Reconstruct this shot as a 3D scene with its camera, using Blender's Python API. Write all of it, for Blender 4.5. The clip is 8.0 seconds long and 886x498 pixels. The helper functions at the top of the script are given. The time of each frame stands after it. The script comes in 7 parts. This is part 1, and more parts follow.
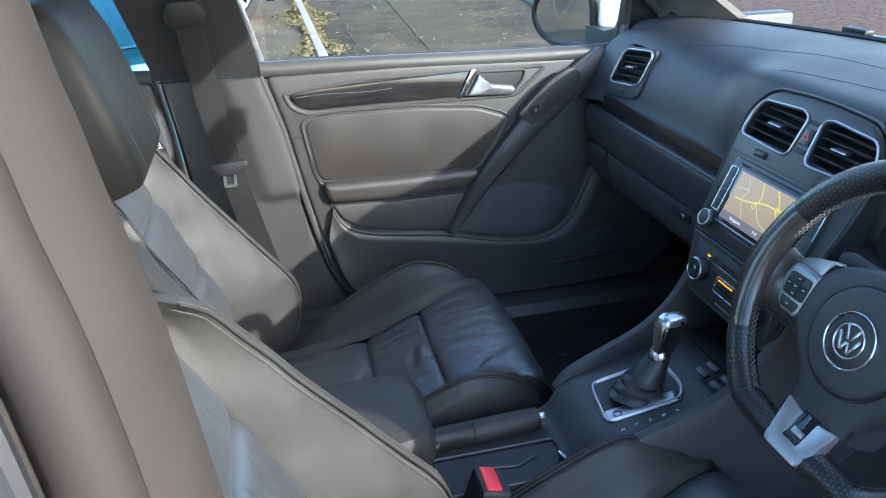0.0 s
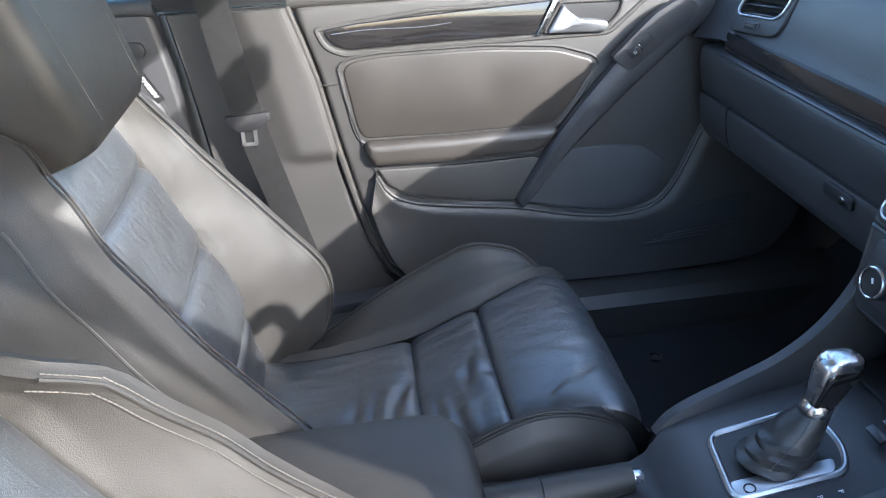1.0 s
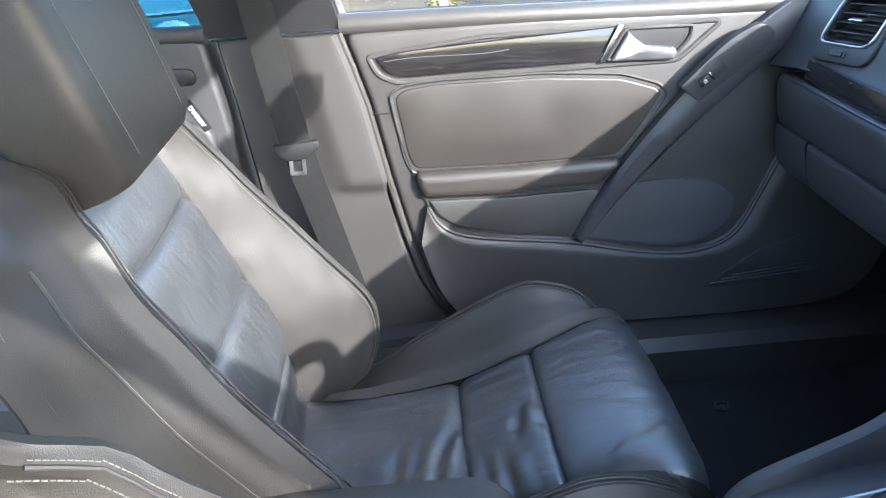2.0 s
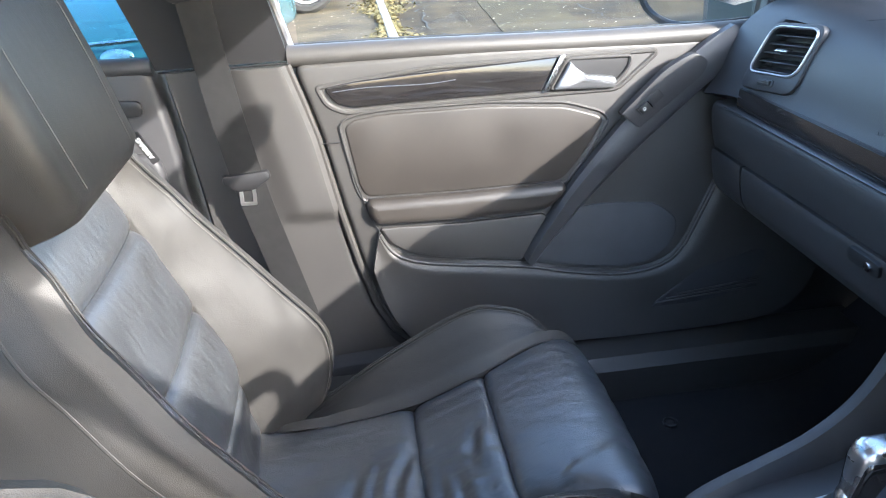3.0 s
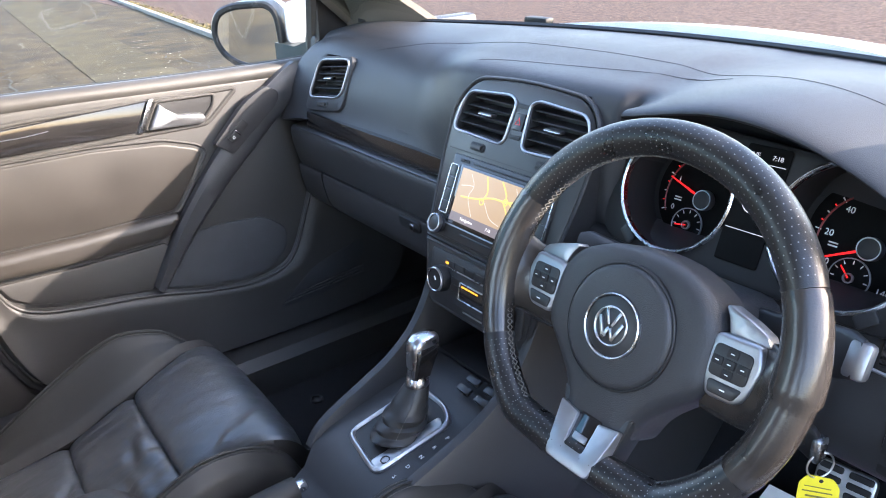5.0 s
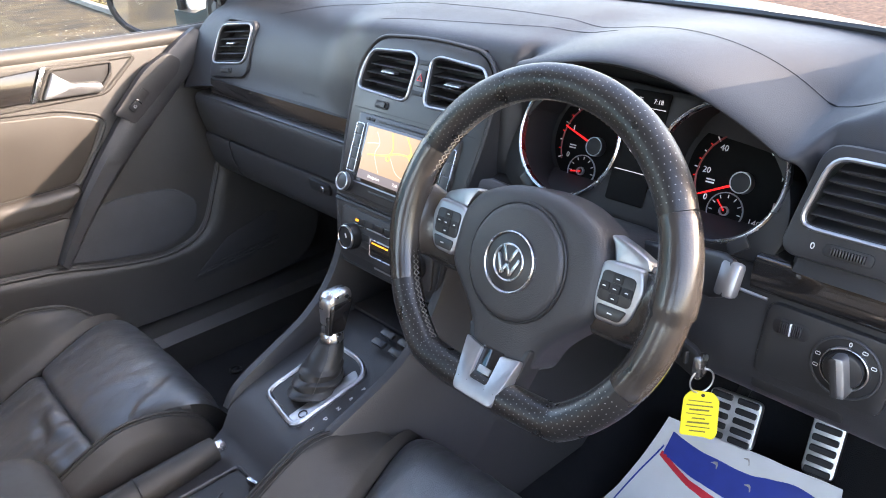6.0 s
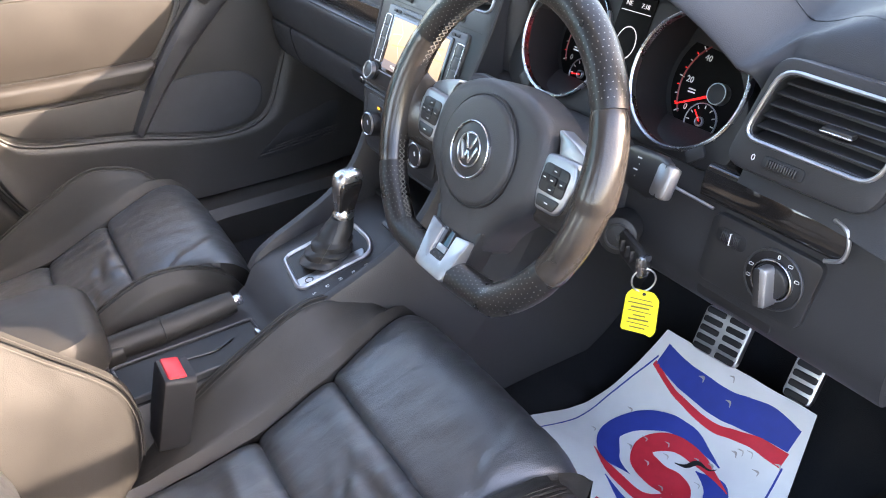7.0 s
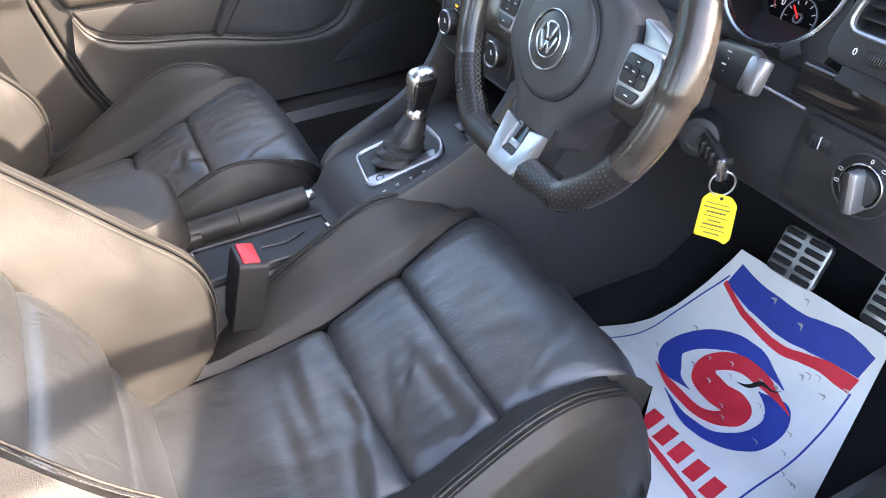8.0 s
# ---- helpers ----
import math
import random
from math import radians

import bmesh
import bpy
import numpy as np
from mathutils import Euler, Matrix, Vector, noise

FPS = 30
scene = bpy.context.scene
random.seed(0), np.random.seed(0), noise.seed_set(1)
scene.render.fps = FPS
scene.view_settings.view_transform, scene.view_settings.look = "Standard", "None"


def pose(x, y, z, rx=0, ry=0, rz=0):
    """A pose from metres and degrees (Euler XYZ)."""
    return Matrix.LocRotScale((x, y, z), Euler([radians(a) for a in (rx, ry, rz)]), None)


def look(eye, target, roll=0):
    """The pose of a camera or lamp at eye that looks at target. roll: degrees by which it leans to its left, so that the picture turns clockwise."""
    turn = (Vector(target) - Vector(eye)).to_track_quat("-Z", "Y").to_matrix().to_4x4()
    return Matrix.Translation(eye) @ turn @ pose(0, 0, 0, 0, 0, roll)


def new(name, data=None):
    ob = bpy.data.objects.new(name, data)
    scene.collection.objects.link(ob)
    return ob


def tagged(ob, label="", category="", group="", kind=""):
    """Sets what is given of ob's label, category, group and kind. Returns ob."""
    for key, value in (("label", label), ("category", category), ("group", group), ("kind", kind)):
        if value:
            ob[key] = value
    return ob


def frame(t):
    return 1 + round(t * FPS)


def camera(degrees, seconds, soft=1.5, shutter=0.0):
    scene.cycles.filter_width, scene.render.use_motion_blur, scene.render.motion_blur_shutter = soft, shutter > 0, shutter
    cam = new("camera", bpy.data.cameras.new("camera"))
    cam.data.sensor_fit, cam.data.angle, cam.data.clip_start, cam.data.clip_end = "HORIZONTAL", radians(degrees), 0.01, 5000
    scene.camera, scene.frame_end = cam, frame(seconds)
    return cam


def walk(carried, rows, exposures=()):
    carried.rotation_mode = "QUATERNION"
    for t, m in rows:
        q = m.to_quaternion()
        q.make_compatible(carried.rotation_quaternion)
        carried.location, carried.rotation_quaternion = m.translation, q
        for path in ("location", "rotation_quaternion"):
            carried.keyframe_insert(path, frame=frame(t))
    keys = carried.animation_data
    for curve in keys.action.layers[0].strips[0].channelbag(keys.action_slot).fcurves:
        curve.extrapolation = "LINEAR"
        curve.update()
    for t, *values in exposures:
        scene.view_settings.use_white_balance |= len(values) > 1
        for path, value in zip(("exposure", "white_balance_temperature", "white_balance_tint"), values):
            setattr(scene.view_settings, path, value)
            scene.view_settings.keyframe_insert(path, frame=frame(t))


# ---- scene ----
cam = camera(62.5, 8.0, soft=1.0)
PATH = [
    (0, (-0.096, -0.784, 1.205), (0.299, 0.973, 0.336), -1.8),
    (0.5, (-0.054, -0.602, 1.151), (0.251, 1.137, 0.212), -2.4),
    (1, (-0.028, -0.503, 1.119), (0.166, 1.226, 0.133), -3.1),
    (1.5, (-0.021, -0.452, 1.111), (0.069, 1.293, 0.138), -3.7),
    (1.7, (-0.02, -0.44, 1.11), (0.032, 1.317, 0.157), -4.0),
    (2.8, (-0.016, -0.443, 1.125), (0.096, 1.343, 0.232), -3.7),
    (3, (-0.018, -0.451, 1.124), (0.172, 1.335, 0.243), -3.3),
    (3.5, (-0.01, -0.475, 1.123), (0.42, 1.284, 0.273), -2.4),
    (4, (0.005, -0.518, 1.121), (0.665, 1.181, 0.297), -2.2),
    (4.5, (-0.003, -0.607, 1.136), (0.871, 0.999, 0.324), -2.5),
    (5, (-0.026, -0.668, 1.138), (1.027, 0.827, 0.327), -3.0),
    (5.2, (-0.035, -0.672, 1.131), (1.073, 0.781, 0.317), -3.0),
    (6.3, (-0.033, -0.741, 1.119), (1.169, 0.586, 0.228), -2.4),
    (6.5, (-0.012, -0.775, 1.122), (1.112, 0.597, 0.199), -2.2),
    (7, (0.031, -0.837, 1.116), (0.931, 0.591, 0.043), -1.4),
    (7.2, (0.037, -0.839, 1.11), (0.866, 0.584, -0.025), -1.5),
    (7.5, (0.039, -0.843, 1.093), (0.774, 0.578, -0.108), -1.6),
    (8, (0.02, -0.851, 1.088), (0.699, 0.571, -0.144), -2.3),
]
walk(cam, [(t, look(eye, target, roll)) for t, eye, target, roll in PATH], exposures=[(0.0, 2.78, 5250, 9), (0.5, 2.97, 5450, 15), (1.5, 3.53, 5350, 11), (3.0, 3.50, 5550, 13), (4.5, 3.40, 6000, 18), (5.0, 3.43, 6100, 19), (6.5, 3.74, 7050, 23), (8.0, 3.88, 6750, 20)])

# ---- light ----
SUN = Vector((1.0, -1.05, 0.70)).normalized()
world = bpy.data.worlds.new("sky")
scene.world = world
world.use_nodes = True
sky = world.node_tree.nodes.new("ShaderNodeTexSky")
sky.sky_type, sky.sun_disc = "NISHITA", False
sky.sun_elevation = math.asin(SUN.z)
sky.dust_density, sky.air_density = 2.2, 1.2
sky.sun_rotation = math.atan2(SUN.x, SUN.y)
world.node_tree.links.new(sky.outputs[0], world.node_tree.nodes["Background"].inputs[0])
world.node_tree.nodes["Background"].inputs[1].default_value = 0.15
lamp = bpy.data.lights.new("sun", "SUN")
lamp.energy, lamp.angle, lamp.color = 2.0, radians(0.6), (1.0, 0.88, 0.70)
sun = new("sun", lamp)
sun.matrix_world = look(SUN * 20, (0, 0, 0))


# ---- materials ----
def material(name, color, rough=0.5, metal=0.0, grain=0.0, grain_size=400.0, vary=0.15, vary_size=6.0, spec=0.5, coat=0.0, second=None, kind="noise", fold=0.0, coat_rough=0.08):
    """A surface with fine relief (grain) and slow changes of colour and gloss."""
    m = bpy.data.materials.new(name)
    m.use_nodes = True
    n, l = m.node_tree.nodes, m.node_tree.links
    b = n["Principled BSDF"]
    tc = n.new("ShaderNodeTexCoord")
    slow = n.new("ShaderNodeTexNoise")
    slow.inputs["Scale"].default_value = vary_size
    slow.inputs["Detail"].default_value = 6
    l.new(tc.outputs["Object"], slow.inputs["Vector"])
    ramp = n.new("ShaderNodeMix")
    ramp.data_type = "RGBA"
    c2 = second or tuple(min(1, c * (1 + vary)) for c in color)
    c1 = color if second else tuple(c * (1 - vary) for c in color)
    ramp.inputs["A"].default_value = (*c1, 1)
    ramp.inputs["B"].default_value = (*c2, 1)
    fac = n.new("ShaderNodeMapRange")
    fac.inputs["From Min"].default_value, fac.inputs["From Max"].default_value = 0.3, 0.7
    l.new(slow.outputs["Fac"], fac.inputs["Value"])
    l.new(fac.outputs[0], ramp.inputs["Factor"])
    l.new(ramp.outputs["Result"], b.inputs["Base Color"])
    ro = n.new("ShaderNodeMapRange")
    ro.inputs["From Min"].default_value, ro.inputs["From Max"].default_value = 0.25, 0.75
    ro.inputs["To Min"].default_value, ro.inputs["To Max"].default_value = max(0.02, rough * 0.82), min(1, rough * 1.18)
    l.new(slow.outputs["Fac"], ro.inputs["Value"])
    l.new(ro.outputs[0], b.inputs["Roughness"])
    b.inputs["Metallic"].default_value = metal
    b.inputs["Specular IOR Level"].default_value = spec
    b.inputs["Coat Weight"].default_value = coat
    b.inputs["Coat Roughness"].default_value = coat_rough
    if grain:
        if kind == "voronoi":
            g = n.new("ShaderNodeTexVoronoi")
            g.feature = "SMOOTH_F1"
            out = g.outputs["Distance"]
        else:
            g = n.new("ShaderNodeTexNoise")
            g.inputs["Detail"].default_value = 4
            out = g.outputs["Fac"]
        g.inputs["Scale"].default_value = grain_size
        l.new(tc.outputs["Object"], g.inputs["Vector"])
        bump = n.new("ShaderNodeBump")
        bump.inputs["Strength"].default_value = grain
        bump.inputs["Distance"].default_value = 0.002
        l.new(out, bump.inputs["Height"])
        l.new(bump.outputs[0], b.inputs["Normal"])
        if fold:
            stretch = n.new("ShaderNodeMapping")
            stretch.inputs["Scale"].default_value = (1.0, 2.2, 1.0)
            stretch.inputs["Rotation"].default_value = (0.3, 0.2, 0.6)
            l.new(tc.outputs["Object"], stretch.inputs["Vector"])
            crease = n.new("ShaderNodeTexNoise")
            crease.inputs["Scale"].default_value = 26
            crease.inputs["Detail"].default_value = 5
            crease.inputs["Distortion"].default_value = 0.6
            l.new(stretch.outputs[0], crease.inputs["Vector"])
            soft = n.new("ShaderNodeBump")
            soft.inputs["Strength"].default_value = fold
            soft.inputs["Distance"].default_value = 0.006
            l.new(crease.outputs["Fac"], soft.inputs["Height"])
            l.new(soft.outputs[0], bump.inputs["Normal"])
    return m


def glow(name, color, strength):
    m = bpy.data.materials.new(name)
    m.use_nodes = True
    b = m.node_tree.nodes["Principled BSDF"]
    b.inputs["Base Color"].default_value = (*[c * 0.2 for c in color], 1)
    b.inputs["Emission Color"].default_value = (*color, 1)
    b.inputs["Emission Strength"].default_value = strength * 0.22
    b.inputs["Roughness"].default_value = 0.25
    return m


def pane(name, tint, gloss=0.06):
    m = bpy.data.materials.new(name)
    m.use_nodes = True
    n, l = m.node_tree.nodes, m.node_tree.links
    n.remove(n["Principled BSDF"])
    t, g, mix = n.new("ShaderNodeBsdfTransparent"), n.new("ShaderNodeBsdfGlossy"), n.new("ShaderNodeMixShader")
    t.inputs[0].default_value = (*tint, 1)
    g.inputs["Roughness"].default_value = 0.02
    mix.inputs[0].default_value = gloss
    l.new(t.outputs[0], mix.inputs[1])
    l.new(g.outputs[0], mix.inputs[2])
    l.new(mix.outputs[0], n["Material Output"].inputs[0])
    return m


LEATHER = material("black leather", (0.043, 0.046, 0.049), 0.33, grain=0.20, grain_size=1100, kind="voronoi", vary=0.25, vary_size=9, spec=0.8, fold=0.30, coat=0.45, coat_rough=0.32)
LEATHER_SIDE = material("black side leather", (0.026, 0.0245, 0.022), 0.49, grain=0.16, grain_size=1300, kind="voronoi", vary=0.25, vary_size=9, spec=0.35, fold=0.12)
THREAD = material("seat thread", (0.075, 0.070, 0.062), 0.7)
GAITER = material("thin black leather", (0.020, 0.020, 0.020), 0.45, grain=0.1, grain_size=700, vary=0.2)
DOOR_LEATHER = material("brown-black leather", (0.031, 0.027, 0.023), 0.45, grain=0.08, grain_size=1100, kind="voronoi", vary=0.15, vary_size=12)
NEAR_TRIM = material("brown-grey pillar cloth", (0.024, 0.020, 0.017), 0.75, grain=0.05, grain_size=2400, vary=0.12, vary_size=30, spec=0.2)
PALE_THREAD = material("pale thread", (0.12, 0.112, 0.10), 0.7)
DASH = material("dark dashboard plastic", (0.026, 0.026, 0.028), 0.46, grain=0.14, grain_size=1400, kind="voronoi", vary=0.12, spec=0.34)
DASH_LOW = material("dark hard plastic", (0.032, 0.032, 0.034), 0.46, grain=0.25, grain_size=900, vary=0.12)
DOOR_SOFT = material("soft grey-black door plastic", (0.040, 0.038, 0.0355), 0.47, grain=0.14, grain_size=1300, kind="voronoi", vary=0.12)
DOOR_CLOTH = material("dark speaker cloth", (0.05, 0.051, 0.054), 0.85, grain=0.5, grain_size=1500, vary=0.2, vary_size=30)
SATIN = material("satin black plastic", (0.022, 0.022, 0.023), 0.36, vary=0.15, vary_size=20)
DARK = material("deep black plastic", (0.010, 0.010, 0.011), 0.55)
GLOSS = material("gloss black trim", (0.014, 0.013, 0.013), 0.09, coat=0.6, vary=0.3, vary_size=12)
CHROME = material("satin chrome", (0.50, 0.51, 0.53), 0.27, metal=1.0, vary=0.06, vary_size=30)
SILVER = material("brushed silver trim", (0.40, 0.41, 0.43), 0.36, metal=0.9, vary=0.08, vary_size=60, grain=0.1, grain_size=900)
CARPET = material("black carpet", (0.011, 0.011, 0.013), 0.95, grain=1.0, grain_size=900, vary=0.35, vary_size=40)
HEADLINER = material("light grey headliner", (0.66, 0.64, 0.59), 0.9, grain=0.3, grain_size=900, vary=0.06)
PILLAR_TRIM = material("brown-grey pillar trim", (0.095, 0.084, 0.069), 0.7, grain=0.25, grain_size=800, vary=0.06)
BELT = material("woven black belt", (0.011, 0.011, 0.011), 0.8, grain=0.25, grain_size=2200, vary=0.10, vary_size=60, spec=0.3)
RUBBER = material("dark rubber seal", (0.032, 0.029, 0.026), 0.6, grain=0.3, grain_size=700, vary=0.2, vary_size=30)
PAINT = material("white car paint", (0.80, 0.81, 0.82), 0.25, coat=0.7, vary=0.03)
WHITE = material("white print", (0.75, 0.75, 0.74), 0.5, vary=0.05)
RED = material("red plastic", (0.62, 0.035, 0.045), 0.4, vary=0.1, vary_size=30)
STEEL = material("brushed steel pedal", (0.55, 0.55, 0.54), 0.38, metal=1.0, grain=0.2, grain_size=700, vary=0.12, vary_size=40)


GLASS = pane("clear glass", (0.93, 0.95, 0.94))
TINTED = pane("tinted rear glass", (0.45, 0.62, 0.66), 0.08)


# ---- building blocks ----
def thing(name, label, category, at=None, group="", kind=""):
    ob = tagged(new(name), label, category, group, kind)
    ob.empty_display_size = 0.05
    if at:
        ob.location = at
    return ob


def part(name, bm, mat, parent=None, label="", smooth=True, angle=40):
    """One mesh object from a bmesh in world places, hung under a thing or a part."""
    bmesh.ops.recalc_face_normals(bm, faces=bm.faces)
    me = bpy.data.meshes.new(name)
    bm.to_mesh(me)
    bm.free()
    me.materials.append(mat)
    if smooth:
        me.shade_smooth()
        me.set_sharp_from_angle(angle=radians(angle))
    ob = new(name, me)
    if parent:
        ob.parent = parent
        ob.matrix_parent_inverse = world_of(parent).inverted()
    if label:
        ob["label"] = label
    return ob


def world_of(ob):
    m = Matrix.Translation(ob.location) @ ob.rotation_euler.to_matrix().to_4x4()
    return (world_of(ob.parent) @ ob.matrix_parent_inverse @ m) if ob.parent else m


def plane_of(origin, ax, ay):
    """A matrix whose x and y run along ax and ay, and whose z stands out of that plane."""
    ax, ay = Vector(ax).normalized(), Vector(ay).normalized()
    an = ax.cross(ay).normalized()
    ay = an.cross(ax)
    m = Matrix((ax, ay, an)).transposed().to_4x4()
    m.translation = origin
    return m


def rounded(pts, r, seg=5):
    """A closed outline with its corners rounded; r is one radius or one for each corner."""
    out, n = [], len(pts)
    for i, p in enumerate(pts):
        rr = r[i] if isinstance(r, (list, tuple)) else r
        p = Vector(p)
        a, b = Vector(pts[i - 1]) - p, Vector(pts[(i + 1) % n]) - p
        c = min(rr, a.length * 0.48, b.length * 0.48)
        if c < 1e-5:
            out.append(p)
            continue
        a, b = p + a.normalized() * c, p + b.normalized() * c
        for k in range(seg + 1):
            t = k / seg
            out.append(a * (1 - t) ** 2 + p * 2 * t * (1 - t) + b * t * t)
    return out


def curve(pts, n=8, closed=False):
    """A smooth line (Catmull-Rom) through a few points."""
    pts = [Vector(p) for p in pts]
    out, m = [], len(pts)
    for i in range(m if closed else m - 1):
        if closed:
            p0, p1, p2, p3 = pts[i - 1], pts[i], pts[(i + 1) % m], pts[(i + 2) % m]
        else:
            p0, p1, p2, p3 = pts[max(i - 1, 0)], pts[i], pts[i + 1], pts[min(i + 2, m - 1)]
        for k in range(n):
            t = k / n
            out.append(0.5 * (2 * p1 + (p2 - p0) * t + (2 * p0 - 5 * p1 + 4 * p2 - p3) * t * t + (3 * p1 - p0 - 3 * p2 + p3) * t ** 3))
    if not closed:
        out.append(pts[-1])
    return out


def rect(x0, y0, x1, y1):
    return [(x0, y0), (x1, y0), (x1, y1), (x0, y1)]


def area2(pts):
    return sum(pts[i - 1][0] * pts[i][1] - pts[i][0] * pts[i - 1][1] for i in range(len(pts))) / 2


def inset(pts, d):
    """An outline moved inwards by d."""
    pts = [Vector(p[:2]) for p in pts]
    s = 1 if area2(pts) > 0 else -1
    out = []
    for i, p in enumerate(pts):
        a, b = (p - pts[i - 1]), (pts[(i + 1) % len(pts)] - p)
        if a.length < 1e-7 or b.length < 1e-7:
            t = a if a.length > b.length else b
        else:
            t = a.normalized() + b.normalized()
        nrm = Vector((-t.y, t.x)).normalized() * s
        out.append(p + nrm * d)
    return out


def ring_faces(bm, a, b):
    for i in range(len(a)):
        j = (i + 1) % len(a)
        bm.faces.new((a[i], a[j], b[j], b[i]))


def cap(bm, loops):
    """Fills a flat outline, which may be hollow or have holes."""
    if len(loops) == 1 and len(loops[0]) < 5:
        bm.faces.new(loops[0])
        return
    edges = []
    for loop in loops:
        for i, v in enumerate(loop):
            w = loop[i - 1]
            e = bm.edges.get((v, w)) or bm.edges.new((v, w))
            edges.append(e)
    bmesh.ops.triangle_fill(bm, use_beauty=True, use_dissolve=False, edges=edges)


def prism(pts, z0, z1, m=None, bevel=0.0, seg=2, dome=0.0):
    """An upright body over an outline, with its upper edge rounded over and an optional domed top."""
    bm = bmesh.new()
    loops = [[bm.verts.new((p[0], p[1], z0)) for p in pts]]
    if bevel:
        loops.append([bm.verts.new((p[0], p[1], z1 - bevel)) for p in pts])
        for k in range(1, seg + 1):
            t = math.pi / 2 * k / seg
            q = inset(pts, bevel * (1 - math.cos(t)))
            loops.append([bm.verts.new((p[0], p[1], z1 - bevel + bevel * math.sin(t))) for p in q])
        if dome:
            cx = sum(p[0] for p in pts) / len(pts)
            cy = sum(p[1] for p in pts) / len(pts)
            base = q
            for f, h in ((0.7, 0.55), (0.35, 0.9)):
                loops.append([bm.verts.new((cx + (p[0] - cx) * f, cy + (p[1] - cy) * f, z1 + dome * h)) for p in base])
    else:
        loops.append([bm.verts.new((p[0], p[1], z1)) for p in pts])
    for a, b in zip(loops, loops[1:]):
        ring_faces(bm, a, b)
    cap(bm, [loops[-1]])
    cap(bm, [loops[0]])
    if m is not None:
        bm.transform(m)
    return bm


def pierced(pts, holes, z0, z1, m=None, bevel=0.004, depth=0.03):
    """A plate with wells let into its face: each hole is an outline inside pts."""
    bm = bmesh.new()
    loops = [[bm.verts.new((p[0], p[1], z)) for p in q] for q, z in ((pts, z0), (pts, z1 - bevel), (inset(pts, bevel * 0.3), z1 - bevel * 0.3), (inset(pts, bevel), z1))]
    for a, b in zip(loops, loops[1:]):
        ring_faces(bm, a, b)
    rims = []
    for h in holes:
        top = [bm.verts.new((p[0], p[1], z1)) for p in h]
        low = [bm.verts.new((p[0], p[1], z1 - depth)) for p in h]
        ring_faces(bm, top, low)
        cap(bm, [low])
        rims.append(top)
    cap(bm, [loops[-1], *rims])
    cap(bm, [loops[0]])
    if m is not None:
        bm.transform(m)
    return bm


def hoop(pts, width, z0, z1, m=None, bevel=0.0015):
    """A flat frame that follows an outline."""
    bm = bmesh.new()
    inner = inset(pts, width)
    b1, b2 = inset(pts, bevel), inset(pts, width - bevel)
    loops = [[bm.verts.new((p[0], p[1], z)) for p in q] for q, z in
             ((pts, z0), (pts, z1 - bevel), (b1, z1), (b2, z1), (inner, z1 - bevel), (inner, z0))]
    for a, b in zip(loops, loops[1:] + loops[:1]):
        ring_faces(bm, a, b)
    if m is not None:
        bm.transform(m)
    return bm


def box(size, m=None, bevel=0.0, seg=2):
    bm = bmesh.new()
    bmesh.ops.create_cube(bm, size=1)
    bmesh.ops.scale(bm, vec=size, verts=bm.verts)
    if bevel:
        bmesh.ops.bevel(bm, geom=bm.edges[:], offset=bevel, segments=seg, profile=0.5, affect="EDGES")
    if m is not None:
        bm.transform(m)
    return bm


def tube(path, r, n=10, closed=False, flat=1.0, up=None):
    """A round (or flattened) bar along a line; r is one radius or one for each point."""
    path = [Vector(p) for p in path]
    bm, loops, side = bmesh.new(), [], None
    for i, p in enumerate(path):
        if closed:
            t = path[(i + 1) % len(path)] - path[i - 1]
        else:
            t = path[min(i + 1, len(path) - 1)] - path[max(i - 1, 0)]
        t.normalize()
        if up is not None:
            side = t.cross(Vector(up)).normalized()
        elif side is None:
            side = t.cross(Vector((0.31, 0.2, 0.93))).normalized()
        else:
            side = (side - t * side.dot(t)).normalized()
        other = side.cross(t)
        rr = r[i] if isinstance(r, (list, tuple)) else r
        loops.append([bm.verts.new(p + side * (math.cos(2 * math.pi * k / n) * rr) + other * (math.sin(2 * math.pi * k / n) * rr * flat)) for k in range(n)])
    for a, b in zip(loops, loops[1:]):
        ring_faces(bm, a, b)
    if closed:
        ring_faces(bm, loops[-1], loops[0])
    else:
        bm.faces.new(loops[0][::-1])
        bm.faces.new(loops[-1])
    return bm


def loft(sections, caps=True):
    """A skin over closed sections that all have the same number of points."""
    bm = bmesh.new()
    loops = [[bm.verts.new(p) for p in s] for s in sections]
    for a, b in zip(loops, loops[1:]):
        ring_faces(bm, a, b)
    if caps:
        bm.faces.new(loops[0][::-1])
        bm.faces.new(loops[-1])
    return bm


def slab(f, nu, nv, back):
    """A closed sheet: its face is f(a, b) for a and b from 0 to 1; back moves each face point to its rear."""
    bm = bmesh.new()
    top = [[bm.verts.new(f(i / nu, j / nv)) for j in range(nv + 1)] for i in range(nu + 1)]
    low = [[bm.verts.new(back(v.co.copy())) for v in row] for row in top]
    for i in range(nu):
        for j in range(nv):
            bm.faces.new((top[i][j], top[i + 1][j], top[i + 1][j + 1], top[i][j + 1]))
            bm.faces.new((low[i][j], low[i][j + 1], low[i + 1][j + 1], low[i + 1][j]))
    for i in range(nu):
        bm.faces.new((top[i][0], low[i][0], low[i + 1][0], top[i + 1][0]))
        bm.faces.new((top[i][nv], top[i + 1][nv], low[i + 1][nv], low[i][nv]))
    for j in range(nv):
        bm.faces.new((top[0][j], top[0][j + 1], low[0][j + 1], low[0][j]))
        bm.faces.new((top[nu][j], low[nu][j], low[nu][j + 1], top[nu][j + 1]))
    return bm


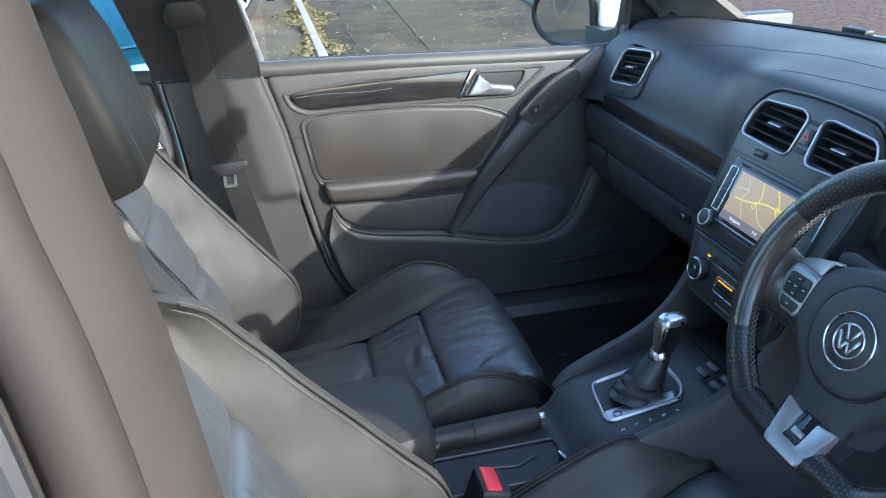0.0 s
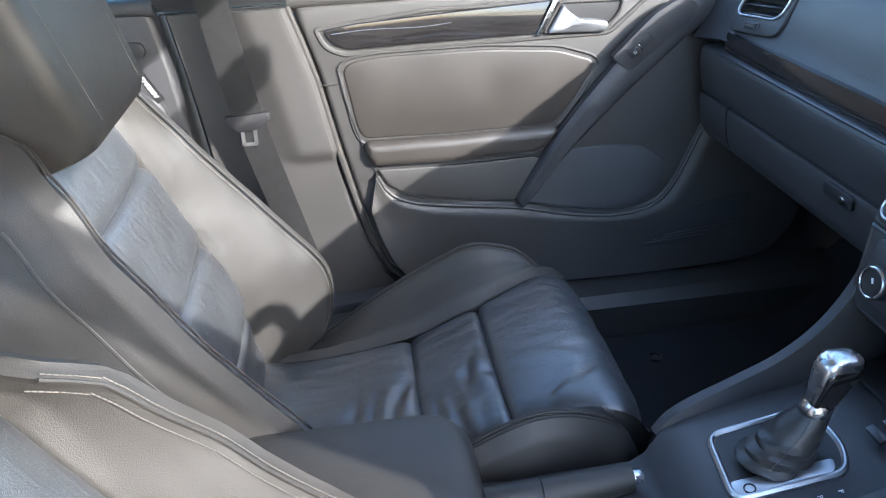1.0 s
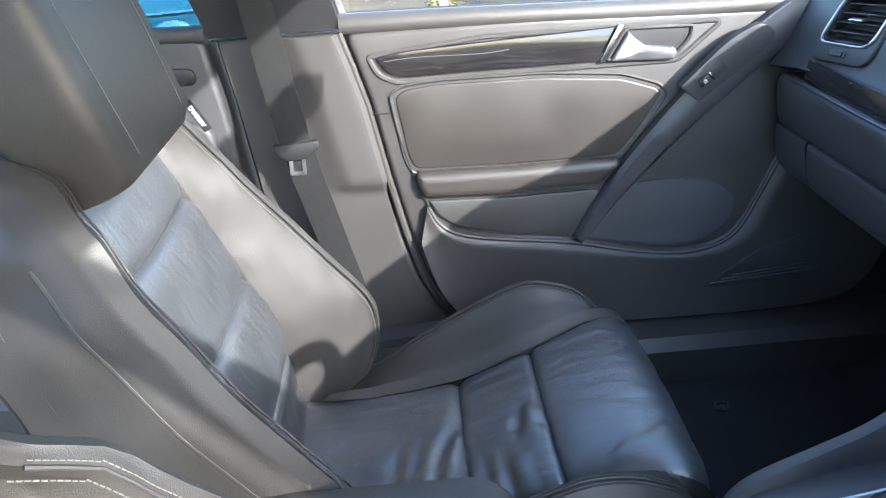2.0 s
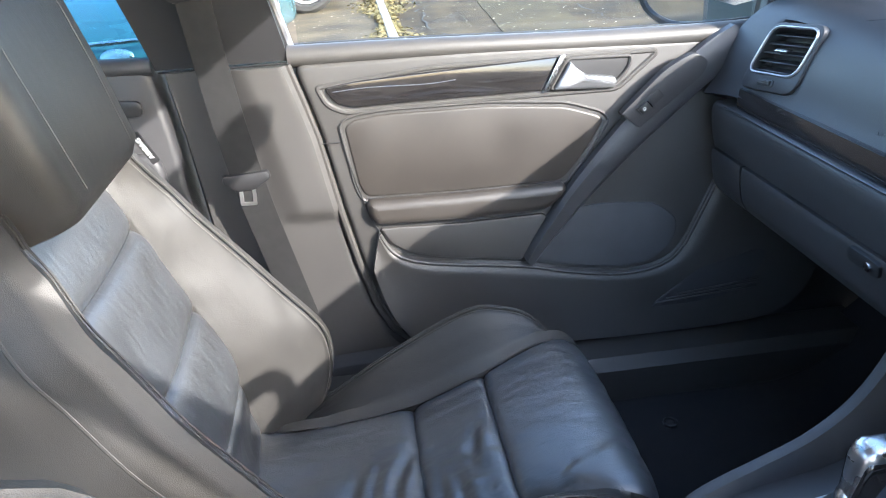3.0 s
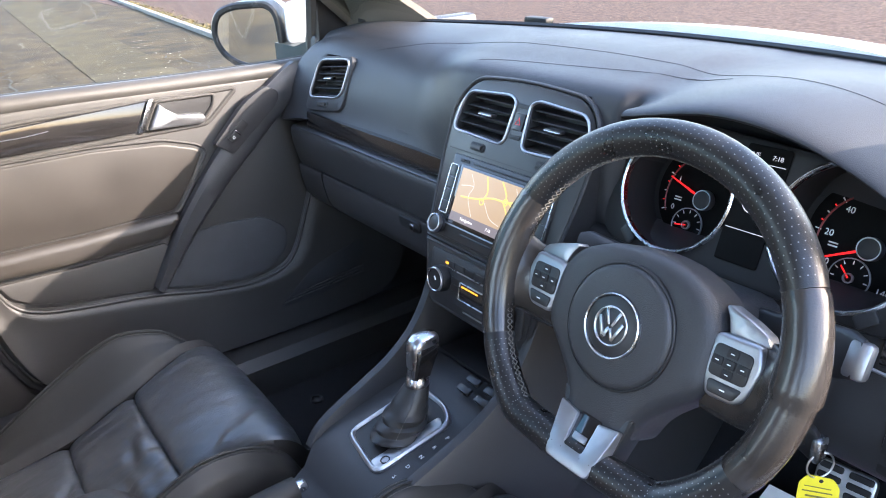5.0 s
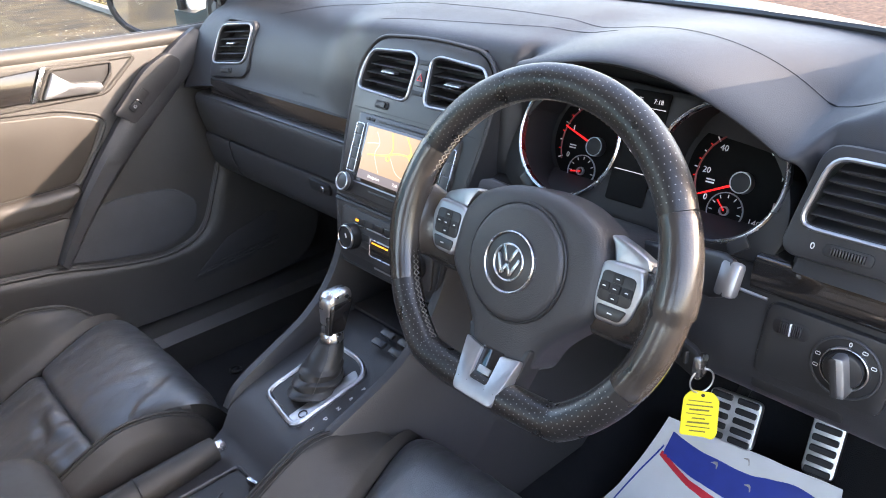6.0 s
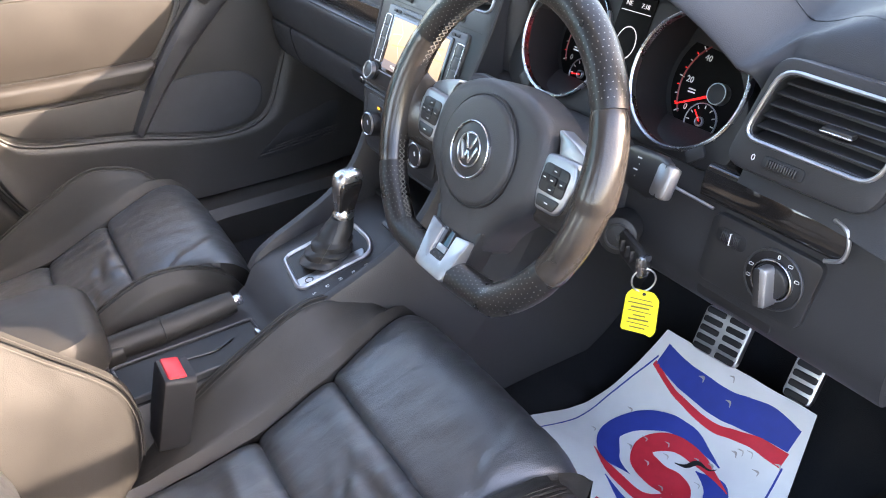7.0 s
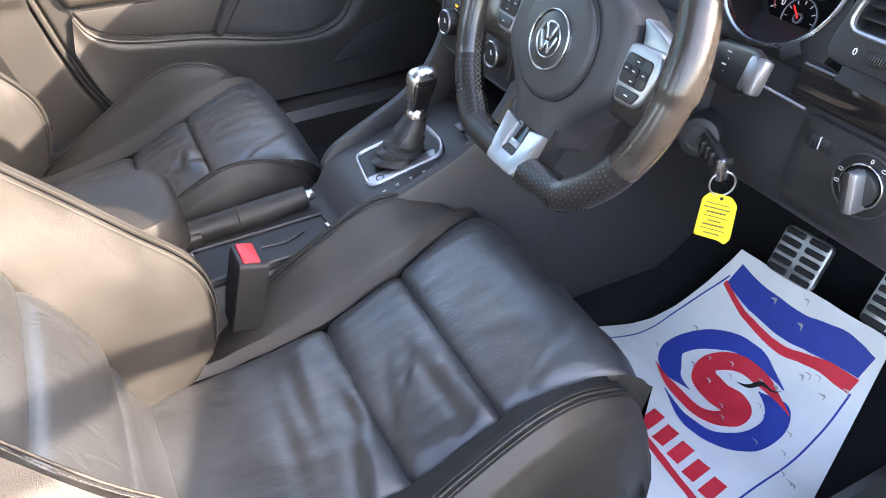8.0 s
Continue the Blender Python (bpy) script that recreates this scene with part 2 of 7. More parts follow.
def merged(*many):
    """Several bmeshes as one."""
    out = bmesh.new()
    for b in many:
        me = bpy.data.meshes.new("scratch")
        b.to_mesh(me)
        b.free()
        out.from_mesh(me)
        bpy.data.meshes.remove(me)
    return out


def disc(r, n=32, cx=0.0, cy=0.0):
    return [Vector((cx + r * math.cos(2 * math.pi * k / n), cy + r * math.sin(2 * math.pi * k / n))) for k in range(n)]


def lettering(name, text, size, m, mat, parent, label="", spread=1.0):
    """Raised flat letters in the built-in font, centred on the matrix m."""
    cu = bpy.data.curves.new("letters", "FONT")
    cu.body, cu.size, cu.align_x, cu.align_y, cu.extrude, cu.resolution_u = text, size, "CENTER", "CENTER", 0.0003, 2
    cu.space_character = spread
    ob = bpy.data.objects.new("letters", cu)
    me = bpy.data.meshes.new_from_object(ob)
    bpy.data.objects.remove(ob)
    bm = bmesh.new()
    bm.from_mesh(me)
    bpy.data.meshes.remove(me)
    bm.transform(m)
    return part(name, bm, mat, parent, label, smooth=False)


def lerp_table(table, x):
    """A smooth reading of (place, value) pairs."""
    if x <= table[0][0]:
        return table[0][1]
    for (a, va), (b, vb) in zip(table, table[1:]):
        if x <= b:
            t = (x - a) / (b - a)
            t = t * t * (3 - 2 * t)
            return va + (vb - va) * t
    return table[-1][1]


def line_table(table, x):
    if x <= table[0][0]:
        return table[0][1]
    for (a, va), (b, vb) in zip(table, table[1:]):
        if x <= b:
            return va + (vb - va) * (x - a) / (b - a)
    return table[-1][1]


def wrinkle(p, size, depth):
    return depth * (noise.noise(Vector(p) * size) + 0.5 * noise.noise(Vector(p) * size * 2.3 + Vector((7, 3, 1))))


def stitches(path, step=0.0036, length=0.0026, r=0.00036):
    """A row of short threads along a line."""
    bm, left, pts = bmesh.new(), 0.0, [Vector(p) for p in path]
    for a, b in zip(pts, pts[1:]):
        d = b - a
        s = left
        while s < d.length:
            t = d.normalized()
            o = a + t * s
            w = t.cross(Vector((0.2, 0.3, 0.9))).normalized() * r
            n2 = t.cross(w).normalized() * r
            q = [bm.verts.new(o + t * e + x) for e in (0, length) for x in (w + n2, n2 - w, -w - n2, w - n2)]
            for k in range(4):
                bm.faces.new((q[k], q[(k + 1) % 4], q[4 + (k + 1) % 4], q[4 + k]))
            s += step
        left = s - d.length
    return bm


FRONT_Y, UP = Vector((0, -1, 0)), Vector((0, 0, 1))


def facing_back(x, y, z, lean=0.0):
    """A plane that faces the rear of the car: its x runs to the right side, its y upwards; lean degrees forwards at the top."""
    a = radians(lean)
    return plane_of((x, y, z), (0, -1, 0), (math.sin(a), 0, math.cos(a)))


# ---- the shell of the car ----
body = thing("hatchback_car", "white hatchback body with pale pillars and dark sills", "car", (0.2, 0, 0.3))


def side(sign, z):
    """How far the cabin's side stands from the middle, at a height."""
    return sign * line_table([(0.2, 0.74), (0.9, 0.74), (1.4, 0.56)], z)


part("roof", slab(lambda a, b: Vector((0.20 - 1.75 * a, -0.60 + 1.20 * b, 1.40 + 0.035 * math.sin(math.pi * b) + 0.03 * math.sin(math.pi * a))), 12, 12,
                  lambda p: p + Vector((0, 0, 0.05))), HEADLINER, body, "pale grey headliner and roof")


def glass_foot(y):
    """How far forward the foot of the windscreen stands."""
    return 0.895 - 0.42 * y * y


for sign in (1, -1):
    a_line = curve([(0.83, sign * 0.70, 0.90), (0.73, sign * 0.685, 0.99), (0.60, sign * 0.66, 1.10), (0.40, sign * 0.62, 1.26), (0.18, sign * 0.585, 1.39), (-0.2, sign * 0.57, 1.42), (-1.0, sign * 0.57, 1.40), (-1.6, sign * 0.60, 1.25)], 6)
    part("pillar_front", tube(a_line, [0.030] * len(a_line), 14, flat=0.8), PILLAR_TRIM, body, "brown-grey front roof pillar")
    part("sill", loft([[Vector((x, sign * 0.74 + dy, z)) for dy, z in ((-sign * 0.135, 0.20), (sign * 0.10, 0.20), (sign * 0.10, 0.30), (sign * 0.02, 0.338), (-sign * 0.118, 0.338), (-sign * 0.135, 0.318))] for x in (-1.6, -0.4, 0.3, 0.9)]),
         DOOR_SOFT, body, "grey scuffed sill trim")
for sign in (1, -1):
    inner = curve([(0.815, sign * 0.482, 0.955), (0.746, sign * 0.520, 1.013), (0.66, sign * 0.545, 1.075), (0.45, sign * 0.565, 1.22), (0.21, sign * 0.56, 1.385)], 6)
    outer = curve([(0.740, sign * 0.690, 0.900), (0.705, sign * 0.688, 1.000), (0.635, sign * 0.672, 1.085), (0.43, sign * 0.635, 1.24), (0.19, sign * 0.60, 1.395)], 6)
    part("pillar_foot", loft([[p.lerp(q, k) + Vector((-0.012 * math.sin(math.pi * k), -sign * 0.012 * math.sin(math.pi * k), 0)) for k in (0, 0.04, 0.2, 0.4, 0.6, 0.8, 0.96, 1)] + [q + Vector((0.02, sign * 0.02, 0)), p + Vector((0.012, 0, 0.006))] for p, q in zip(inner, outer)]), PILLAR_TRIM, body, "brown-grey trim at the pillar foot")
part("header", slab(lambda a, b: Vector((0.335 - 0.14 * a, -0.56 + 1.12 * b, 1.285 + 0.015 * math.sin(math.pi * b) + 0.115 * a)), 3, 12, lambda p: p + Vector((0.03, 0, 0.04))), HEADLINER, body)
part("bulkhead", merged(slab(lambda a, b: Vector((0.625 + 0.44 * a, -0.70 + 1.40 * b, 0.664)), 2, 2, lambda p: p + Vector((0, 0, 0.012))), box((0.03, 1.44, 0.65), pose(1.075, 0, 0.55))), DARK, body)
for sign in (1, -1):
    part("kick_panel", box((0.42, 0.05, 0.66), pose(0.86, sign * 0.725, 0.62), 0.01), DASH_LOW, body, "dark footwell side panel")
part("rear_wall", box((0.06, 1.30, 0.75), pose(-1.62, 0, 0.62), 0.02), DASH_LOW, body)
part("bonnet", slab(lambda a, b: Vector((glass_foot(-0.70 + 1.40 * b) + 0.035 + (1.85 - glass_foot(-0.70 + 1.40 * b)) * a, -0.74 + 1.48 * b, 0.985 - 0.07 * a - 0.38 * a ** 2 - 0.085 * (2 * b - 1) ** 2)), 20, 20, lambda p: p - Vector((0, 0, 0.04))), PAINT, body, "white bonnet")
windscreen = part("windscreen", slab(lambda a, b: Vector((glass_foot(-0.66 + 1.32 * b) * (1 - a) + 0.24 * a + 0.012, (-0.66 + 1.32 * b) * (1 - 0.16 * a), 0.968 + 0.415 * a)), 8, 10, lambda p: p + Vector((0.003, 0, 0.004))), GLASS, body, "clear windscreen")
windscreen.visible_shadow = False
part("scuttle", slab(lambda a, b: Vector((glass_foot(-0.66 + 1.32 * b) + 0.014 + 0.08 * a, -0.66 + 1.32 * b, 0.955 - 0.02 * a)), 3, 12, lambda p: p - Vector((0, 0, 0.03))), DARK, body, "black windscreen scuttle")
part("windscreen_edge", tube([(glass_foot(y), y, 0.9745) for y in [-0.64 + 1.28 * k / 24 for k in range(25)]], 0.005, 6), DARK, body)
part("sensor_block", box((0.02, 0.055, 0.010), pose(0.875, 0.29, 0.981), 0.003), DARK, body, "small black block at the windscreen foot")

# the mirror that hangs from the windscreen
rear_view = thing("rear_view_mirror", "black rear-view mirror hanging at the windscreen", "car mirror", (0.375, 0.0, 1.20))
rv_m = plane_of((0.368, 0.0, 1.200), (0.10, -1, 0), (0.12, 0.02, 1))
part("mirror_shell", prism(rounded(rect(-0.120, -0.032, 0.120, 0.034), 0.024, 6), -0.032, 0.0, rv_m, 0.010, 3), SATIN, rear_view)
part("mirror_glass", prism(rounded(rect(-0.115, -0.028, 0.115, 0.030), 0.022, 6), 0.0, 0.001, rv_m), CHROME, rear_view, "silvered mirror glass")
part("mirror_arm", tube([(0.392, 0.0, 1.205), (0.410, 0.0, 1.245), (0.418, 0.0, 1.262)], 0.010, 8), SATIN, rear_view)

# floor, tunnel side walls and toe board
floor = tagged(part("floor", merged(
    slab(lambda a, b: Vector((-1.6 + 2.30 * a, -0.68 + 1.36 * b, 0.25)), 4, 4, lambda p: p - Vector((0, 0, 0.03))),
    slab(lambda a, b: Vector((0.68 + 0.36 * a, -0.68 + 1.36 * b, 0.246 + 0.25 * a * a + 0.02 * a)), 8, 4, lambda p: p - Vector((-0.02, 0, 0.03))),
    box((0.04, 1.36, 0.36), pose(1.06, 0, 0.68))), CARPET), "black carpeted car floor and toe board", "car floor", kind="structure")

stud = thing("floor_stud", "round dark carpet fixing stud on the car floor", "stud", (0.475, 0.525, 0.25))
part("stud_ring", hoop(disc(0.013, 24), 0.004, -0.002, 0.006, pose(0.475, 0.525, 0.25), 0.0015), SATIN, stud)
part("stud_cap", prism(disc(0.007, 20), -0.002, 0.004, pose(0.475, 0.525, 0.25), 0.001), DASH_LOW, stud)

# ---- front seats ----
def front_seat(SEAT, recline, label):
    """A leather seat whose cushion seam lies at SEAT; recline in degrees."""
    seat = thing("front_seat", label, "car seat", (SEAT.x - 0.12, SEAT.y, 0.25), "front seats")
    PROFILE = curve([(-0.35, -0.055), (-0.25, -0.062), (-0.108, -0.043), (0.0, 0.0), (0.06, 0.022), (0.105, 0.031), (0.140, 0.024), (0.163, 0.0), (0.170, -0.04), (0.160, -0.11)], 10)
    RISE = [(p.x, p.y) for p in PROFILE[:71]]


    def eased(t):
        return 0.5 - 0.5 * math.cos(math.pi * t)


    def groove(t, length, depth=0.011, reach=0.007):
        e = min(t, 1 - t) * length
        return depth * math.exp(-e / reach)


    lines = random.Random(11 if SEAT.y > 0 else 5)
    CREASES = [(u, -0.10 + 0.13 * lines.random(), radians(60 + 35 * lines.random()), 0.028 + 0.035 * lines.random(), 0.0050)
               for u in (-0.20, -0.175, -0.15, -0.128, -0.085, -0.06, -0.035)] + [(0.06 + 0.05 * k, -0.11 + 0.02 * k, radians(40), 0.035, 0.003) for k in range(2)]

    def cushion_panel(i0, i1, creases):
        """One stitched panel of the cushion, from step i0 to i1 of its profile."""
        def f(a, b):
            a, b = eased(a), eased(b)
            k = i0 + (i1 - i0) * a
            i = min(int(k), len(PROFILE) - 2)
            p = PROFILE[i].lerp(PROFILE[i + 1], k - i)
            q = PROFILE[min(i + 1, len(PROFILE) - 1)] - PROFILE[i]
            nrm = Vector((-q.y, q.x)).normalized()
            half = 0.137 + 0.030 * max(0, min(1, (p.x - 0.02) / 0.12))
            v = (2 * b - 1) * half
            length = (i1 - i0) * 0.0105
            d = -groove(a, length) * (0 if (i1 > 80 and a > 0.5) else 1) - groove(b, 2 * half, 0.012, 0.010) + 0.005 * math.sin(math.pi * b)
            d += wrinkle((p.x * 0.6, v * creases * 1.6, 1.3), 26, 0.0016)
            for cu, cv, ang, long, deep in CREASES:
                across = (p.x - cu) * math.sin(ang) - (v - cv) * math.cos(ang)
                along = (p.x - cu) * math.cos(ang) + (v - cv) * math.sin(ang)
                d -= deep * math.exp(-(across / 0.0095) ** 2 - (along / long) ** 2) - 0.8 * deep * math.exp(-((across - 0.017) / 0.011) ** 2 - (along / long) ** 2)
            d += 0.0034 * creases * max(0, noise.noise(Vector((p.x * 15 + v * 30, v * 4 - p.x * 7, 2.0)))) * math.exp(-((v + 0.06) / 0.06) ** 2)
            return SEAT + Vector((p.x + nrm.x * d, v, p.y + nrm.y * d))
        return slab(f, 64, 84, lambda p: Vector((min(p.x, SEAT.x + 0.13), p.y, min(p.z - 0.03, SEAT.z - 0.09))))


    for i0, i1, c in ((0, 20, 1.0), (20, 30, 1.3), (30, 90, 0.8)):
        part("cushion_panel", cushion_panel(i0, i1, c), LEATHER, seat)


    CREST_W = [(p.x, p.y) for p in curve([(-0.34, -0.14), (-0.30, -0.125), (-0.25, -0.08), (-0.20, -0.045), (-0.14, -0.005), (-0.07, 0.035), (0.0, 0.066), (0.05, 0.064), (0.09, 0.048), (0.125, 0.015), (0.150, -0.03), (0.166, -0.09)], 4)]
    CREST_V = [(-0.36, 0.205), (0.0, 0.200), (0.07, 0.195), (0.165, 0.170)]

    def cushion_bolster(sign):

        def f(a, b):
            u = -0.34 + 0.508 * eased(a)
            base, vc = line_table(RISE, u), lerp_table(CREST_V, u)
            h = line_table(CREST_W, u) - base
            inner = 0.137 + 0.030 * max(0, min(1, (u - 0.02) / 0.12))
            line = [(inner, base - 0.010), (inner + 0.010, base + 0.004 + h * 0.12), (inner + (vc - inner) * 0.62, base + h * 0.62), (vc - 0.004, base + h * 0.97), (vc + 0.012, base + h), (vc + 0.026, base + h - 0.016), (vc + 0.034, base + h - 0.05), (vc + 0.034, min(base + h - 0.09, -0.12)), (vc + 0.026, -0.19)]
            k = b * (len(line) - 1)
            i = min(int(k), len(line) - 2)
            t = k - i
            v, w = (line[i][j] * (1 - t) + line[i + 1][j] * t for j in (0, 1))
            w += wrinkle((u * 1.3, v * 1.6, 4.0), 28, 0.0026) * (1 if b < 0.5 else 0.3)
            return SEAT + Vector((u, sign * v, w))
        return slab(f, 40, 40, lambda p: Vector((p.x, SEAT.y + sign * 0.17, SEAT.z - 0.17)))


    def crest_path(sign, dv, n=30):
        out = []
        for k in range(n):
            u = -0.26 + 0.38 * k / (n - 1)
            vc = lerp_table(CREST_V, u)
            out.append(SEAT + Vector((u, sign * (vc + dv), line_table(CREST_W, u) + (-0.0005 if dv < 0 else 0.0012))))
        return out


    for sign in (1, -1):
        bolster = part("cushion_bolster", cushion_bolster(sign), LEATHER_SIDE, seat)
        for dv in (-0.003, 0.009):
            tagged(part("stitching", stitches(crest_path(sign, dv)), THREAD, bolster, "row of grey stitching"), kind="stuff")
        part("seam_welt", tube(crest_path(sign, 0.003), 0.0015, 6), LEATHER_SIDE, bolster)

    TILT_BACK = radians(recline)
    B_UP, B_OUT = Vector((-math.sin(TILT_BACK), 0, math.cos(TILT_BACK))), Vector((math.cos(TILT_BACK), 0, math.sin(TILT_BACK)))
    B_ROOT = SEAT + Vector((-0.335, 0 if SEAT.y > 0 else -0.022, -0.03))


    def on_back(s, v, h):
        return B_ROOT + B_UP * s + B_OUT * h + Vector((0, v, 0))


    H_BACK = [(-0.06, -0.02), (0.0, 0.004), (0.12, 0.030), (0.30, 0.022), (0.45, 0.012), (0.53, -0.03)]
    V_IN = [(-0.06, 0.122), (0.1, 0.128), (0.25, 0.135), (0.45, 0.135)]


    def back_panel(s0, s1, creases):
        def f(a, b):
            s = s0 + (s1 - s0) * eased(a)
            half = line_table(V_IN, s)
            b = eased(b)
            v = (2 * b - 1) * half
            bow = 0.003 * (1 - (2 * b - 1) ** 2)
            s2 = s - bow * (1 if s0 > -0.05 or a > 0.2 else 0)
            h = lerp_table(H_BACK, s) - groove(eased(a), s1 - s0, 0.012, 0.008) - groove(b, 2 * half, 0.012, 0.009) + 0.004 * math.sin(math.pi * b)
            return on_back(s2, v, h + wrinkle((s, v, 9.0), 22, 0.0016 * creases))
        return slab(f, 24, 30, lambda p: p - B_OUT * 0.05)


    for s0, s1 in ((-0.06, 0.075), (0.075, 0.20), (0.20, 0.335), (0.335, 0.53)):
        part("backrest_panel", back_panel(s0, s1, 1.0), LEATHER, seat)

    H_CREST = [(p.x, p.y) for p in curve([(-0.09, 0.05), (-0.02, 0.112), (0.035, 0.134), (0.08, 0.130), (0.15, 0.110), (0.25, 0.083), (0.35, 0.061), (0.42, 0.050), (0.47, 0.030), (0.515, -0.03)], 5)]
    V_CREST = [(-0.08, 0.185), (0.035, 0.203), (0.2, 0.197), (0.33, 0.180), (0.42, 0.158), (0.47, 0.132), (0.52, 0.10)]

    def back_bolster(sign):
        def f(a, b):
            s = -0.06 + 0.58 * eased(a)
            hc, h, vc, vi = lerp_table(H_BACK, s), line_table(H_CREST, s), lerp_table(V_CREST, s), line_table(V_IN, s)
            vi = min(vi, vc - 0.01)
            line = [(vi, hc - 0.010), (vi + 0.008, hc + 0.004), (vi + (vc - vi) * 0.6, hc + (h - hc) * 0.66), (vc - 0.006, hc + (h - hc) * 0.95), (vc + 0.006, h + 0.002), (vc + 0.020, h - 0.012), (vc + 0.030, h - 0.045), (vc + 0.026, min(-0.03, h - 0.08)), (vc + 0.012, -0.10)]
            k = b * (len(line) - 1)
            i = min(int(k), len(line) - 2)
            t = k - i
            v, hh = (line[i][j] * (1 - t) + line[i + 1][j] * t for j in (0, 1))
            hh += wrinkle((s * 0.8, v * 2.2, sign * 2.0), 26, 0.0034) * (1 if b < 0.5 else 0.3)
            return on_back(s, sign * v, hh)
        return slab(f, 44, 40, lambda p: on_back((p - B_ROOT).dot(B_UP), sign * 0.13, -0.10))


    def back_crest(sign, dv):
        return [on_back(s, sign * (lerp_table(V_CREST, s) + dv), line_table(H_CREST, s) + (-0.0040 if dv < -0.010 else 0.0006)) for s in [-0.04 + 0.50 * k / 34 for k in range(35)]]


    for sign in (1, -1):
        bolster = part("backrest_bolster", back_bolster(sign), LEATHER_SIDE, seat)
        for dv in (-0.0135, -0.0030):
            tagged(part("stitching", stitches(back_crest(sign, dv)), THREAD, bolster, "row of grey stitching"), kind="stuff")
        part("seam_welt", tube(back_crest(sign, -0.0080), 0.0014, 6), LEATHER_SIDE, bolster)
        part("piping", tube([on_back(s, sign * (lerp_table(V_CREST, s) + 0.0275), line_table(H_CREST, s) - 0.052) for s in [-0.03 + 0.44 * k / 24 for k in range(25)]], 0.0032, 8), LEATHER_SIDE, bolster, "raised leather piping")

    part("backrest_shell", loft([[on_back(s, v, h) for v, h in ((-w, -0.06), (-w * 0.9, -0.115), (0, -0.135), (w * 0.9, -0.115), (w, -0.06), (w * 0.6, -0.02), (-w * 0.6, -0.02))]
                                 for s, w in ((-0.10, 0.18), (0.05, 0.21), (0.25, 0.21), (0.42, 0.185), (0.50, 0.15), (0.525, 0.11))]), LEATHER_SIDE, seat, "black leather seat back")


    def cushion_block(levels):
        """A soft block from (s, h0, h1, half width) levels up the back."""
        out = []
        for s, h0, h1, w in levels:
            pts = rounded([(-w, h0), (w, h0), (w, h1), (-w, h1)], [0.02, 0.02, 0.022, 0.022], 5)
            out.append([on_back(s + raised, p.x, p.y - raised) for p in pts])
        return loft(out)


    raised = 0.055 if SEAT.y < 0 else 0.0
    part("headrest", cushion_block([(0.418, 0.020, 0.060, 0.099), (0.422, 0.006, 0.078, 0.112), (0.438, 0.0, 0.090, 0.120), (0.532, -0.006, 0.100, 0.123), (0.602, -0.004, 0.105, 0.122), (0.647, 0.002, 0.101, 0.115), (0.670, 0.014, 0.088, 0.101), (0.678, 0.028, 0.070, 0.081)]), LEATHER_SIDE, seat, "padded black leather headrest")
    for sg in (1, -1):
        tagged(part("stitching", stitches([on_back(s - 0.028 + raised, v, h - raised) for s, v, h in [(0.470, sg * 0.080, 0.0920), (0.52, sg * 0.083, 0.0972), (0.56, sg * 0.085, 0.1012), (0.62, sg * 0.085, 0.1058), (0.67, sg * 0.080, 0.1028)]]), THREAD, seat), kind="stuff")
    for sign in (1, -1):
        part("headrest_post", tube([on_back(0.44, sign * 0.06, -raised), on_back(0.52 + raised, sign * 0.06, 0.035 - raised)], 0.006, 8), CHROME, seat)
    part("seat_base", loft([[SEAT + Vector((x, y * w, z)) for x, y in ((-0.36, -0.5), (0.10, -0.5), (0.15, -0.3), (0.15, 0.3), (0.10, 0.5), (-0.36, 0.5))] for z, w in ((-0.10, 0.48), (-0.15, 0.50), (-0.20, 0.47))]), DASH_LOW, seat, "dark plastic seat base")
    for sign in (1, -1):
        part("seat_rail", box((0.50, 0.04, 0.04), pose(SEAT.x - 0.10, SEAT.y + sign * 0.19, 0.268), 0.005), STEEL, seat)
    if SEAT.y > 0:
        tag_m = plane_of((-0.311, 0.549, 0.830), (-0.45, 0, 0.89), (-0.89, 0, -0.45))
        tag = part("airbag_tag", prism(rounded(rect(-0.024, -0.006, 0.024, 0.006), 0.001), -0.002, 0.0008, tag_m), DARK, seat, "small black fabric tag with white letters")
        lettering("tag_letters", "AIRBAG", 0.0095, tag_m @ Matrix.Translation((0, 0, 0.001)), WHITE, tag)


front_seat(Vector((0.122, 0.31, 0.473)), 20, "black leather passenger seat with stitched bolsters and headrest")
front_seat(Vector((0.279, -0.294, 0.482)), 23, "black leather driver's seat with stitched bolsters and creased cushion")

# ---- dashboard ----
dash = thing("dashboard", "dark grey-black dashboard with chrome-ringed vents and gloss trim", "dashboard", (0.7, 0, 0.7))
UPPER = [(0.895, 0.972), (0.80, 0.977), (0.71, 0.970), (0.655, 0.955), (0.618, 0.925), (0.598, 0.885), (0.584, 0.840), (0.572, 0.815)]
CENTRE = [(0.895, 0.972), (0.80, 0.978), (0.715, 0.976), (0.655, 0.970), (0.602, 0.9595), (0.584, 0.925), (0.574, 0.885), (0.571, 0.840), (0.572, 0.815)]


def eased_step(e0, e1, x):
    t = max(0.0, min(1.0, (x - e0) / (e1 - e0)))
    return t * t * (3 - 2 * t)


